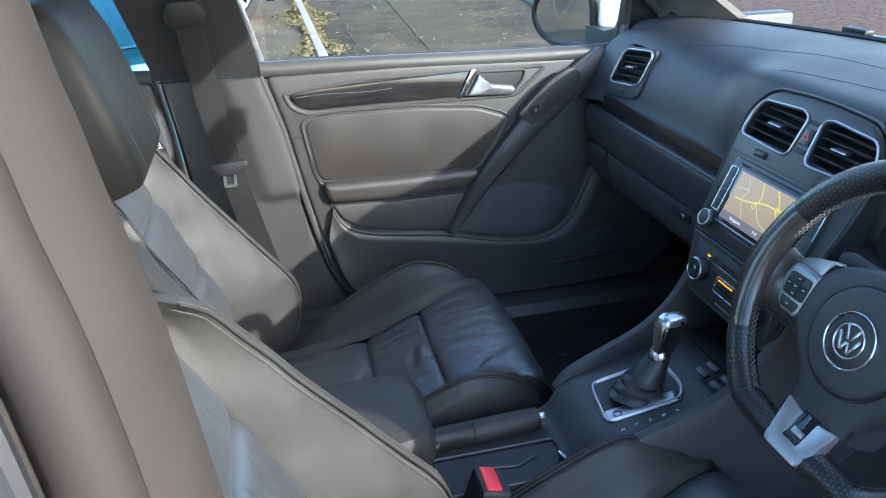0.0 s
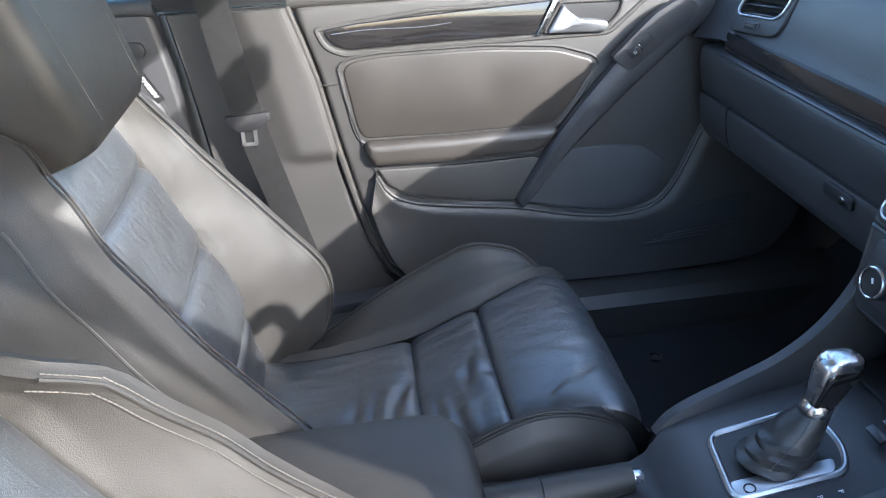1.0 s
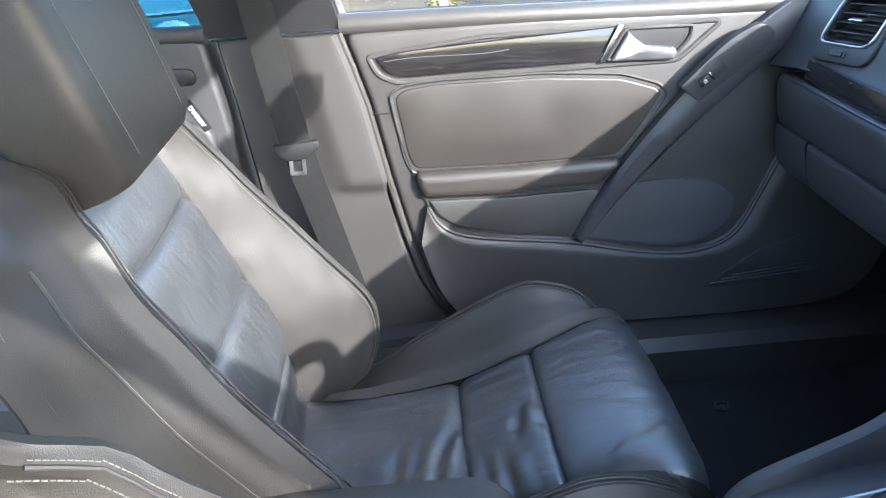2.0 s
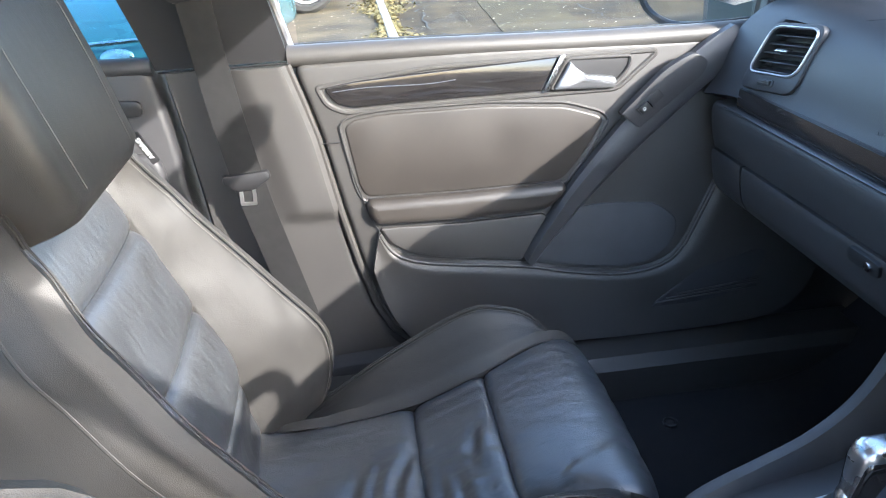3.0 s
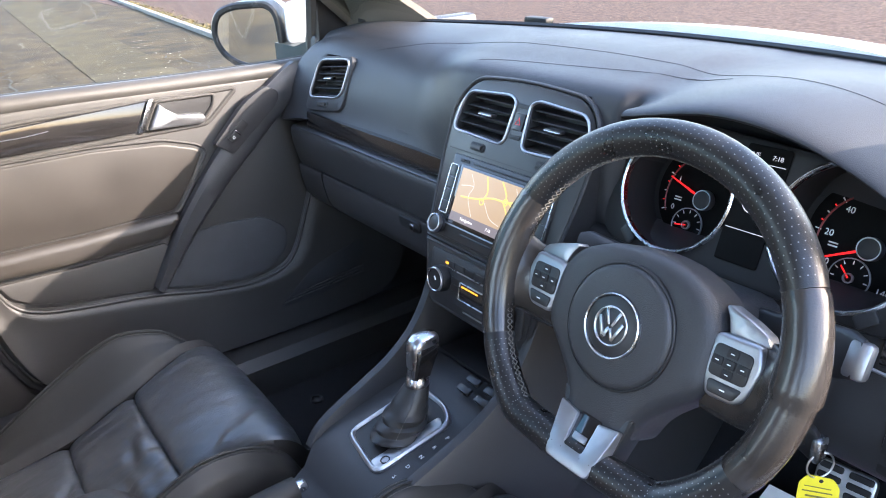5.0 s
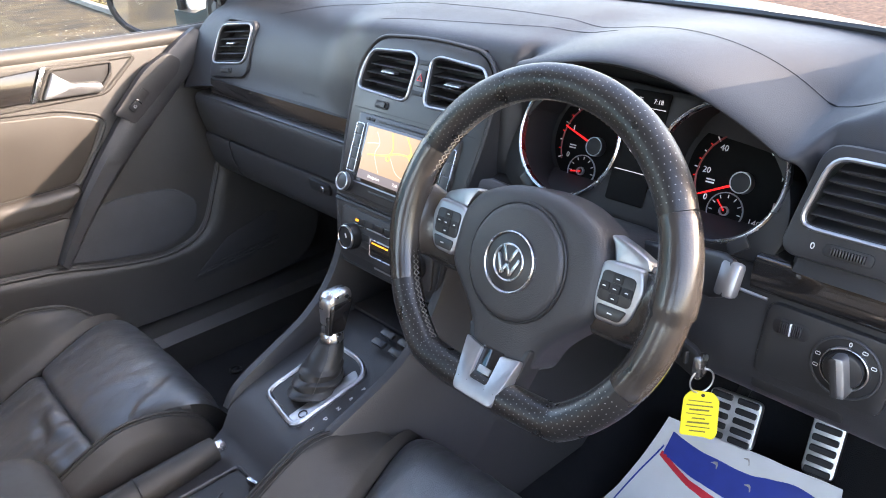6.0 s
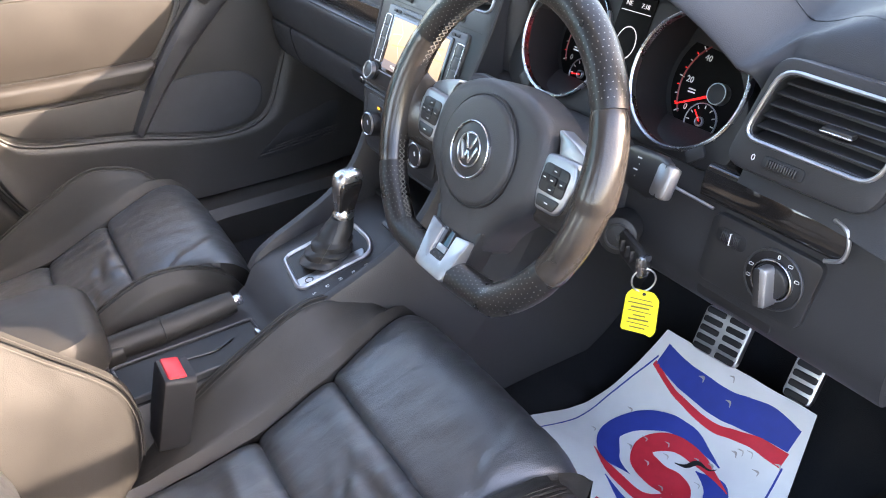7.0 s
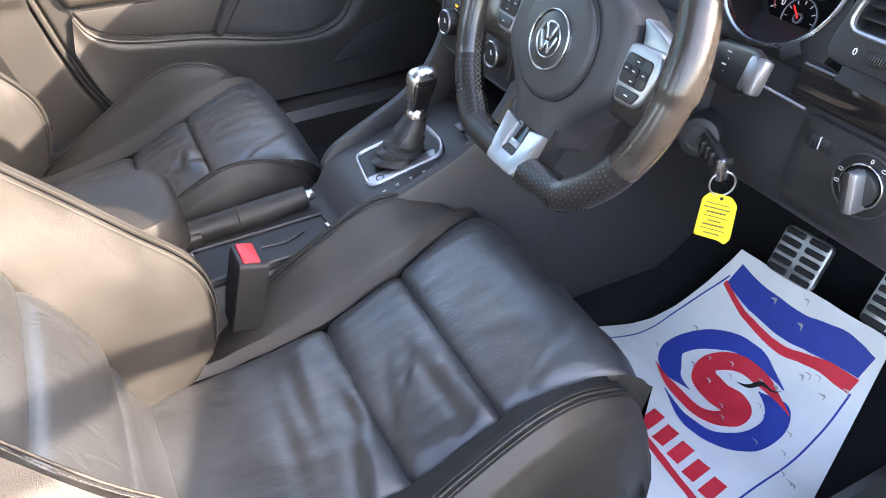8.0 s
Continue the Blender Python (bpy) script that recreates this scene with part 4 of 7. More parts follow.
def gauge(at, marks, numbers, needle, start, sweep, small, small_at):
    """A dial deep in its chrome-ringed well; at is its place across the cluster."""
    ring_m = CM @ Matrix.Translation((at, 0, 0))
    m = CM @ Matrix.Translation((at + 0.006, -0.006, -0.055))
    r = 0.058
    g = part("gauge", prism(disc(r, 48, -0.004, 0.006), 0.0, 0.003, m, 0.001), dial_face, cluster, "black dial with white marks and red needle")
    part("gauge_ring", hoop(disc(GAUGE_R + 0.002, 56), 0.0040, -0.004, 0.0045, ring_m, 0.0016), CHROME, g, "chrome gauge ring")
    part("gauge_tube", hoop(disc(GAUGE_R - 0.0005, 48), 0.0010, -0.055, -0.001, ring_m, 0.0002), DARK, g)
    for k in range(marks):
        a = radians(start - sweep * k / (marks - 1))
        big = k % 4 == 0
        d = Vector((math.cos(a), math.sin(a), 0))
        part("dial_mark", box((0.0056 if big else 0.0036, 0.0011, 0.0005), m @ Matrix.Translation(d * (r - 0.006) + Vector((0, 0, 0.0033))) @ pose(0, 0, 0, 0, 0, math.degrees(a)), 0), WHITE if k % 2 == 0 else RED_GLOW, g)
    arc_a = [radians(start + 3 - (sweep + 6) * k / 40) for k in range(41)]
    part("dial_arc", tube([m @ Vector(((r - 0.0075) * math.cos(a), (r - 0.0075) * math.sin(a), 0.0032)) for a in arc_a], 0.0011, 4), DIM_RED, g, "dim red scale band")
    for k, text in numbers:
        a = radians(start - sweep * k / (marks - 1))
        d = Vector((math.cos(a), math.sin(a), 0))
        lettering("number", text, 0.0088, m @ Matrix.Translation(d * (r - 0.0170) + Vector((0, 0, 0.0033))), WHITE, g)
    for k in range(2):
        part("unit_bar", box((0.009, 0.0014, 0.0003), m @ Matrix.Translation((-0.034, -0.004 - 0.003 * k, 0.0032)), 0), WHITE, g)
    a = radians(needle)
    d = Vector((math.cos(a), math.sin(a), 0))
    part("needle", tube([m @ (d * 0.004 + Vector((0, 0, 0.0075))), m @ (d * (r - 0.008) + Vector((0, 0, 0.0075)))], [0.0016, 0.0008], 6), RED_GLOW, g, "red needle")
    part("needle_hub", prism(disc(0.0100, 24), 0.003, 0.0125, m, 0.0015), DARK, g)
    part("hub_ring", hoop(disc(0.0108, 28), 0.0013, 0.003, 0.0122, m, 0.0003), SILVER, g)
    sm = m @ Matrix.Translation((*small_at, 0))
    part("small_dial", prism(disc(0.0185, 32), 0.001, 0.0040, sm, 0.0004), dial_face, g)
    part("small_dial_ring", hoop(disc(0.0190, 32), 0.0010, 0.003, 0.0052, sm, 0.0003), SILVER, g)
    for k in range(9):
        a = radians(215 - 250 * k / 8)
        part("small_mark", box((0.0034, 0.0009, 0.0004), sm @ Matrix.Translation((0.0150 * math.cos(a), 0.0150 * math.sin(a), 0.0043)) @ pose(0, 0, 0, 0, 0, math.degrees(a)), 0), WHITE, g)
    part("small_needle", tube([sm @ Vector((0, 0, 0.0062)), sm @ Vector((0.0135 * math.cos(radians(small)), 0.0135 * math.sin(radians(small)), 0.0062))], 0.0008, 5), RED_GLOW, g)
    part("small_hub", hoop(disc(0.0048, 18), 0.0012, 0.004, 0.0075, sm, 0.0003), SILVER, g)
    part("trip_button", prism(rounded(rect(-0.010, -0.006, 0.010, 0.006), 0.003), -0.004, 0.0035, ring_m @ Matrix.Translation((math.copysign(0.040, at), -0.060, 0)) @ pose(0, 0, 0, 0, 0, math.copysign(38, at)), 0.0012), SATIN, g)


DIM_RED = material("dim red scale", (0.16, 0.015, 0.015), 0.5)
gauge(-0.087, 25, [(0, "0"), (4, "1"), (8, "2"), (12, "3"), (16, "4"), (20, "5"), (24, "6")], 161, 203, 270, 190, (-0.0135, -0.031))
gauge(0.087, 33, [(0, "0"), (4, "20"), (8, "40"), (12, "60"), (16, "80"), (20, "100"), (24, "120"), (28, "140")], 207, 213, 312, 135, (-0.0105, -0.031))
info_m = CM @ Matrix.Translation((0, 0.002, 0.0))
info = part("info_display", prism(rounded(rect(-0.0225, -0.055, 0.0225, 0.060), 0.003), -0.002, 0.0015, info_m, 0.0006), dial_face, cluster, "dark central display with white text")
PALE = glow("display text", (0.75, 0.78, 0.8), 0.35)
lettering("display_text", "NE", 0.0065, info_m @ Matrix.Translation((-0.012, 0.050, 0.0017)), PALE, info)
lettering("display_text", "7:18", 0.0065, info_m @ Matrix.Translation((0.010, 0.050, 0.0017)), PALE, info)
for b in (0.043, -0.022):
    part("display_line", box((0.040, 0.0008, 0.0003), info_m @ Matrix.Translation((0, b, 0.0017)), 0), PALE, info)
part("display_symbol", hoop([Vector((p.x * 0.8, p.y + 0.012)) for p in disc(0.017, 28)], 0.0012, 0.001, 0.0018, info_m, 0.0002), PALE, info)

# ---- driver's lower dash, switch panel, column ----
part("knee_panel", lower_panel(-0.66, -0.10, [(0.585, 0.815), (0.566, 0.808), (0.560, 0.79), (0.556, 0.76), (0.552, 0.72), (0.556, 0.692), (0.572, 0.670), (0.62, 0.662), (0.70, 0.658)], 30), DASH, dash, "dark panel below the wheel")
part("driver_trim", lower_panel(-0.600, -0.46, [(0.574, 0.822), (0.558, 0.818), (0.553, 0.804), (0.553, 0.790), (0.560, 0.785)]), GLOSS, dash, "gloss black trim strip")
part("trim_end", tube(curve([(0.554, -0.585, 0.8215), (0.5515, -0.598, 0.818), (0.550, -0.6035, 0.806), (0.550, -0.601, 0.793), (0.551, -0.588, 0.7855)], 6), 0.0019, 8), SILVER, dash, "silver trim end")
part("trim_line", tube([(0.553, -0.40, 0.786), (0.552, -0.478, 0.783)], 0.0016, 6), SILVER, dash)
switch_m = plane_of((0.553, -0.535, 0.746), (0, -1, 0), (0.08, 0, 1))
plate = part("light_switch_plate", prism(rounded([(-0.058, -0.036), (0.050, -0.034), (0.056, 0.034), (-0.055, 0.036)], 0.010), -0.01, 0.004, switch_m, 0.002), SATIN, dash, "satin black plate with light switch")
dial = part("light_switch", prism(disc(0.0275, 40, 0.017, 0.001), 0, 0.0055, switch_m, 0.001), DARK, plate, "rotary light switch with a silver grip")
part("switch_collar", hoop(disc(0.0285, 40, 0.017, 0.001), 0.002, 0.003, 0.0068, switch_m, 0.0008), DASH_LOW, dial)
grip_m = switch_m @ Matrix.Translation((0.017, 0.001, 0.005)) @ pose(0, 0, 0, 0, 0, 14)
part("switch_hub", prism(disc(0.0165, 32), 0, 0.008, grip_m, 0.003), SATIN, dial)
part("switch_grip", prism(rounded(rect(-0.0052, -0.021, 0.0066, 0.016), 0.005), 0.004, 0.020, grip_m, 0.003), SILVER, dial, "silver switch grip")
part("grip_face", prism(rounded(rect(-0.0052, -0.020, 0.0005, 0.015), 0.002), 0.016, 0.0205, grip_m, 0.0005), SATIN, dial)
lettering("mark", "0", 0.006, switch_m @ Matrix.Translation((0.017, 0.0235, 0.0058)), WHITE, dial)
part("switch_ring", hoop(disc(0.0195, 40), 0.0014, 0.0, 0.0042, grip_m, 0.0005), CHROME, dial, "thin chrome ring")
for a, b in ((-0.006, 0.006), (-0.006, -0.005), (0.029, 0.0205), (0.038, 0.010)):
    part("symbol", hoop(rounded(rect(a - 0.0022, b - 0.0015, a + 0.0022, b + 0.0015), 0.0012), 0.0005, 0.004, 0.0060, switch_m, 0.0001), WHITE, dial)
thumb = part("dimmer_recess", prism(rounded(rect(-0.048, 0.009, -0.016, 0.025), 0.007), 0, 0.0046, switch_m, 0.0006), DARK, plate)
for k in range(2):
    part("dimmer_wheel", merged(*[box((0.0011, 0.011, 0.003), switch_m @ Matrix.Translation((-0.0405 + 0.010 * k + 0.0018 * i, 0.017, 0.0058)), 0.0003, 1) for i in range(5)]), SATIN, thumb)
part("dimmer_line", box((0.0014, 0.012, 0.002), switch_m @ Matrix.Translation((-0.0318, 0.017, 0.0062)), 0.0003, 1), WHITE, thumb)
part("knee_pocket", prism(rounded(rect(-0.045, -0.085, 0.038, -0.072), 0.004), 0, 0.0025, plane_of((0.5545, -0.52, 0.772), (0, -1, 0), (-0.03, 0, 1)), 0.001), DARK, dash)

WHEEL = Vector((0.412, -0.310, 0.8254))
W_LEAN = 21.7
RIM_R = 0.1534
wheel_m = facing_back(*WHEEL, W_LEAN)
column = thing("steering_column", "black steering column shroud with stalks and ignition lock", "steering column", (0.50, -0.308, 0.75))
axis = Vector((math.cos(radians(W_LEAN)), 0, -math.sin(radians(W_LEAN))))
part("column_shroud", loft([[WHEEL + axis * d + (wheel_m.to_3x3() @ Vector((p.x, p.y - 0.008, 0))) for p in rounded(rect(-w, -h, w, h * 0.8), 0.025, 4)] for d, w, h in ((0.055, 0.050, 0.045), (0.065, 0.058, 0.055), (0.13, 0.062, 0.062), (0.22, 0.058, 0.055))]), DASH_LOW, column, "dark column shroud")


def stalk(sign, tip):
    root = Vector((0.535, -0.300 - sign * 0.050, 0.800))
    end = Vector((0.488, -0.300 - (0.170 if sign > 0 else -0.115), 0.826))
    s = part("stalk", loft([[root.lerp(end, t) + wheel_m.to_3x3() @ Vector((0, p.x, p.y)) for p in rounded(rect(-h, -0.007, h, 0.007), 0.005, 3)] for t, h in ((0, 0.009), (0.3, 0.011), (0.5, 0.018), (0.9, 0.020), (1.0, 0.016))]), SATIN, column, "black control stalk")
    if tip:
        part("stalk_end", box((0.018, 0.030, 0.014), Matrix.Translation(end) @ wheel_m.to_3x3().to_4x4(), 0.004), SILVER, s, "silver stalk end")
    for k in range(4):
        part("symbol", box((0.007, 0.0012, 0.0005), Matrix.Translation(root.lerp(end, 0.66)) @ wheel_m.to_3x3().to_4x4() @ Matrix.Translation((0.004 * (k % 2), 0.010 - 0.0055 * k, 0.0074)), 0), WHITE, s)


stalk(-1, False)
stalk(1, True)
lock = Vector((0.520, -0.398, 0.728))
lock_m = plane_of(lock, (0.55, -0.83, 0.0), (0.25, 0.1, 1))
part("ignition_lock", prism(disc(0.020, 24), -0.03, 0.012, lock_m, 0.004), DARK, column, "black ignition lock")
part("lock_ring", hoop(disc(0.014, 24), 0.003, 0.008, 0.0135, lock_m, 0.001), SATIN, column)

key = thing("car_key", "black car key in the ignition with a yellow paper tag", "car key", lock)
blade_end = lock + lock_m.to_3x3() @ Vector((0.0, 0.0, 0.008))
fob_end = Vector((0.503, -0.448, 0.722))
part("key_blade", tube([blade_end, blade_end.lerp(fob_end, 0.25)], 0.004, 8), STEEL, key)
fob = part("key_fob", loft([[blade_end.lerp(fob_end, t) + Vector((p.y * 0.7, p.y * 0.25, p.x)) for p in rounded(rect(-h, -0.0075, h, 0.0075), 0.005, 3)] for t, h in ((0.15, 0.010), (0.22, 0.014), (0.85, 0.015), (1.0, 0.011))]), DARK, key, "black key fob with silver end")
part("fob_cap", box((0.016, 0.010, 0.024), Matrix.Translation(fob_end), 0.004), CHROME, fob)
for k in range(3):
    part("fob_button", box((0.010, 0.002, 0.013), Matrix.Translation(blade_end.lerp(fob_end, 0.35 + 0.18 * k) + Vector((-0.0045, -0.002, 0.003))) @ pose(0, 0, 0, 0, 0, -20), 0.001), SATIN, fob)
ring_c = fob_end + Vector((-0.001, -0.004, -0.014))
part("key_ring", tube([ring_c + Vector((0.010 * math.cos(a), -0.006 * math.cos(a), 0.013 * math.sin(a))) for a in [2 * math.pi * k / 28 for k in range(28)]], 0.0009, 6, closed=True), STEEL, key, "steel key ring")
TAG = material("yellow tag card", (0.66, 0.55, 0.015), 0.55, vary=0.06, vary_size=30)
INK = material("dark ink", (0.14, 0.12, 0.03), 0.6)
tag_m = plane_of(ring_c + Vector((0.0, -0.002, -0.012)), (0.62, -0.78, 0.0), (0.10, 0.05, 1))
tag = part("key_tag", prism(rounded([(-0.017, -0.046), (0.007, -0.048), (0.013, -0.051), (0.017, -0.044), (0.016, -0.008), (0.010, 0.0), (-0.010, 0.002), (-0.016, -0.006)], 0.003), -0.0004, 0.0004, tag_m), TAG, key, "yellow paper key tag with handwriting bars")
for k in range(8):
    w = (0.021, 0.024, 0.018, 0.023, 0.012, 0.020, 0.022, 0.015)[k]
    part("writing_bar", box((w, 0.0009 + 0.0004 * (k % 3), 0.0002), tag_m @ Matrix.Translation((-0.001, -0.0095 - 0.0046 * k, 0.0005)) @ pose(0, 0, 0, 0, 0, -4 + k % 3), 0), INK, tag)
part("tag_hole", prism(disc(0.0018, 12, 0.001, -0.003), 0.0002, 0.0006, tag_m), DARK, tag)

# ---- steering wheel ----
wheel = thing("steering_wheel", "flat-bottomed black leather steering wheel with silver spokes", "steering wheel", WHEEL)


def rim_point(a):
    """A point on the rim's centre line; the bottom is cut flat."""
    p = Vector((math.cos(a), math.sin(a), 0)) * RIM_R
    if p.y < -0.129:
        p.y = -0.129 - (-p.y - 0.129) * 0.18
    return p


PERF = material("perforated black leather", (0.013, 0.0125, 0.0125), 0.30, grain=0.1, grain_size=900, vary=0.2, vary_size=25)
RIM = material("smooth worn black leather", (0.030, 0.0265, 0.024), 0.20, grain=0.10, grain_size=500, vary=0.35, vary_size=22, spec=0.6)
for a0, a1, mat in ((28, 152, PERF), (152, 208, RIM), (208, 332, PERF), (332, 388, RIM)):
    n = 30
    pts = [wheel_m @ rim_point(radians(a0 + (a1 - a0) * k / n)) for k in range(n + 1)]
    thick = [0.0162 + (0.0022 * math.exp(-((((a0 + (a1 - a0) * k / n) % 360) - c) / 16) ** 2) if mat is RIM else 0) for k in range(n + 1) for c in ((180 if a0 < 300 else 0),)]
    thick[0] = thick[-1] = 0.0156
    part("rim", tube(pts, thick, 20, up=wheel_m.to_3x3() @ Vector((0, 0, 1))), mat, wheel, "perforated leather grip" if mat is PERF else "smooth worn leather grip")
HOLE = material("pale perforation", (0.20, 0.195, 0.19), 0.6)
holes = bmesh.new()
for a0, a1 in ((30, 150), (210, 330)):
    rows = int(radians(a1 - a0) * RIM_R / 0.0056)
    for i in range(rows):
        a = radians(a0 + (a1 - a0) * (i + 0.5) / rows)
        p, d = rim_point(a), Vector((math.cos(a), math.sin(a), 0))
        if p.y < -0.128:
            d = (d * 0.3 + Vector((0, -1, 0)) * 0.7).normalized()
        along = d.cross(Vector((0, 0, 1)))
        for j in range(-6, 7):
            f = radians(17.0 * (j + 0.5 * (i % 2)))
            o = Vector((0, 0, math.cos(f))) + d * math.sin(f)
            side_way = along.cross(o)
            c = p + o * 0.01630
            holes.faces.new([holes.verts.new(wheel_m @ (c + (along * math.cos(k * 1.0472) + side_way * math.sin(k * 1.0472)) * 0.00058)) for k in range(6)])
tagged(part("perforation", holes, HOLE, wheel, "rows of fine pale perforations", smooth=False), kind="stuff")
cross = bmesh.new()
for k in range(150):
    a = 2 * math.pi * k / 150
    p, q = rim_point(a), rim_point(a + 0.042)
    for s in (1, -1):
        e0 = wheel_m @ (p * (1 - 0.0160 / RIM_R) + Vector((0, 0, s * 0.0035)))
        e1 = wheel_m @ (q * (1 - 0.0160 / RIM_R) + Vector((0, 0, -s * 0.0035)))
        t = (e1 - e0).normalized()
        w1 = wheel_m.to_3x3() @ Vector((0, 0, 1))
        w1 = (w1 - t * w1.dot(t)).normalized() * 0.0006
        w2 = t.cross(w1)
        v = [cross.verts.new(o + x) for o in (e0, e1) for x in (w1, w2, -w1, -w2)]
        for i in range(4):
            cross.faces.new((v[i], v[(i + 1) % 4], v[4 + (i + 1) % 4], v[4 + i]))
part("rim_stitching", cross, PALE_THREAD, wheel, "pale cross stitching inside the rim")
hub_m = wheel_m @ Matrix.Translation((0, -0.010, -0.011))
hub_out = rounded([(-0.086, 0.028), (-0.072, 0.050), (-0.038, 0.066), (0, 0.070), (0.038, 0.066), (0.072, 0.050), (0.086, 0.028), (0.088, -0.024), (0.062, -0.048), (0.042, -0.070), (0.034, -0.098), (-0.034, -0.098), (-0.042, -0.070), (-0.062, -0.048), (-0.088, -0.024)], 0.016, 4)
part("airbag_cover", prism(hub_out, -0.040, 0.012, hub_m, 0.016, 5, dome=0.004), DASH_LOW, wheel, "dark grained airbag cover")
part("airbag_boss", prism(disc(0.0540, 56), 0.0, 0.0200, hub_m, 0.006, 4, dome=0.003), DASH_LOW, wheel)
part("boss_groove", hoop(disc(0.0560, 56), 0.0026, 0.0, 0.0165, hub_m, 0.0008), DARK, wheel)
emblem = part("emblem", prism(disc(0.0265, 40), 0.016, 0.0245, hub_m, 0.001), SATIN, wheel, "round chrome-ringed emblem")
part("emblem_ring", hoop(disc(0.0285, 44), 0.0020, 0.020, 0.0262, hub_m, 0.0009), CHROME, emblem)
part("emblem_shape", hoop(disc(0.0175, 36), 0.0020, 0.022, 0.0264, hub_m, 0.0008), CHROME, emblem)
for x, y, rot, long in ((-0.0046, 0.0072, 24, 0.0145), (0.0046, 0.0072, -24, 0.0145), (-0.0086, -0.0030, 24, 0.0190), (0.0086, -0.0030, -24, 0.0190), (-0.0028, -0.0066, -24, 0.0115), (0.0028, -0.0066, 24, 0.0115)):
    part("emblem_bar", box((0.0032, long, 0.004), hub_m @ Matrix.Translation((x, y, 0.0244)) @ pose(0, 0, 0, 0, 0, rot), 0.0006), CHROME, emblem)
for sg in (-1, 1):
    spoke = part("spoke", loft([[hub_m @ Vector((sg * x, y0 + q.x * hy, z0 + q.y * hz)) for q in disc(1.0, 20)] for x, y0, hy, z0, hz in ((0.080, -0.004, 0.034, -0.012, 0.012), (0.112, -0.002, 0.036, -0.010, 0.012), (0.128, 0.001, 0.036, -0.006, 0.0125), (0.138, 0.004, 0.038, -0.001, 0.0135), (0.146, 0.008, 0.044, 0.006, 0.0145), (0.151, 0.010, 0.050, 0.010, 0.012))]), RIM, wheel, "leather-wrapped spoke with silver control pod")
    part("spoke_wing", prism(rounded([(sg * a, b) for a, b in ((0.088, 0.028), (0.122, 0.031), (0.117, 0.039), (0.102, 0.0450), (0.081, 0.0510), (0.0775, 0.0490), (0.083, 0.0415))], 0.0025), -0.016, -0.0010, hub_m, 0.002, 2), SILVER, spoke, "silver wing of the spoke")
    pod = [(sg * a, b) for a, b in ((0.081, 0.030), (0.119, 0.032), (0.125, 0.014), (0.119, -0.012), (0.111, -0.020), (0.086, -0.021), (0.078, 0.004))]
    part("button_surround", prism(rounded(pod, 0.006), -0.012, 0.0065, hub_m, 0.0035, 3), SILVER, spoke)
    c = Vector((sg * 0.1005, 0.0095))
    part("button_block", prism(rounded([(sg * a, b) for a, b in ((0.0845, 0.0225), (0.1165, 0.0225), (0.1165, -0.0030), (0.0845, -0.0035))], 0.005), 0.000, 0.0078, hub_m, 0.001), SATIN, spoke)
    for dx, dy in ((0, 0), (0.0108, 0), (-0.0108, 0), (0, 0.0085), (0, -0.0085)):
        part("wheel_button", prism(rounded(rect(c.x + dx - 0.0047, c.y + dy - 0.0036, c.x + dx + 0.0047, c.y + dy + 0.0036), 0.001), 0.006, 0.0086 + (0.0012 if dx == dy else 0), hub_m, 0.0007), DARK, spoke)
        part("symbol", box((0.0030, 0.0008, 0.0003), hub_m @ Matrix.Translation((c.x + dx, c.y + dy, 0.0087 + (0.0012 if dx == dy else 0))), 0), WHITE, spoke)
    part("wheel_button", prism(rounded([(sg * a, b) for a, b in ((0.0865, -0.0065), (0.1155, -0.0055), (0.1105, -0.0165), (0.0885, -0.0170))], 0.003), 0.002, 0.0078, hub_m, 0.001), SATIN, spoke)
    part("symbol", box((0.0045, 0.0010, 0.0003), hub_m @ Matrix.Translation((sg * 0.101, -0.0115, 0.0079)), 0), WHITE, spoke)
lower = part("lower_spoke", prism(rounded([(-0.040, -0.070), (0.040, -0.070), (0.026, -0.128), (-0.026, -0.128)], 0.004), -0.016, 0.010, hub_m, 0.003), SATIN, wheel)
trim_m = hub_m @ pose(0, -0.0885, 0.0085, -17)
part("spoke_trim", prism(rounded([(-0.034, 0.004), (-0.0115, 0.0), (-0.0105, -0.030), (0.0105, -0.030), (0.0115, 0.0), (0.034, 0.004), (0.0245, -0.047), (-0.0245, -0.047)], [0.002, 0.002, 0.003, 0.003, 0.002, 0.002, 0.006, 0.006], 4), -0.010, 0.0085, trim_m, 0.0018), SILVER, lower, "silver lower spoke trim")
part("badge_plate", prism(rounded(rect(-0.0125, -0.032, 0.0125, 0.003), 0.002), -0.010, 0.0045, trim_m, 0.001), GLOSS, lower, "black inset in the trim")
part("badge_bar", box((0.0150, 0.0065, 0.0022), trim_m @ Matrix.Translation((0, -0.019, 0.0050)), 0.0006), SILVER, lower)

EMBOSS = material("raised letters", (0.03, 0.03, 0.032), 0.6)
lettering("dash_letters", "AIRBAG", 0.014, plane_of((0.5835, 0.288, 0.838), (0, -1, 0), (0.25, 0, 1)), EMBOSS, dash, "raised airbag letters")

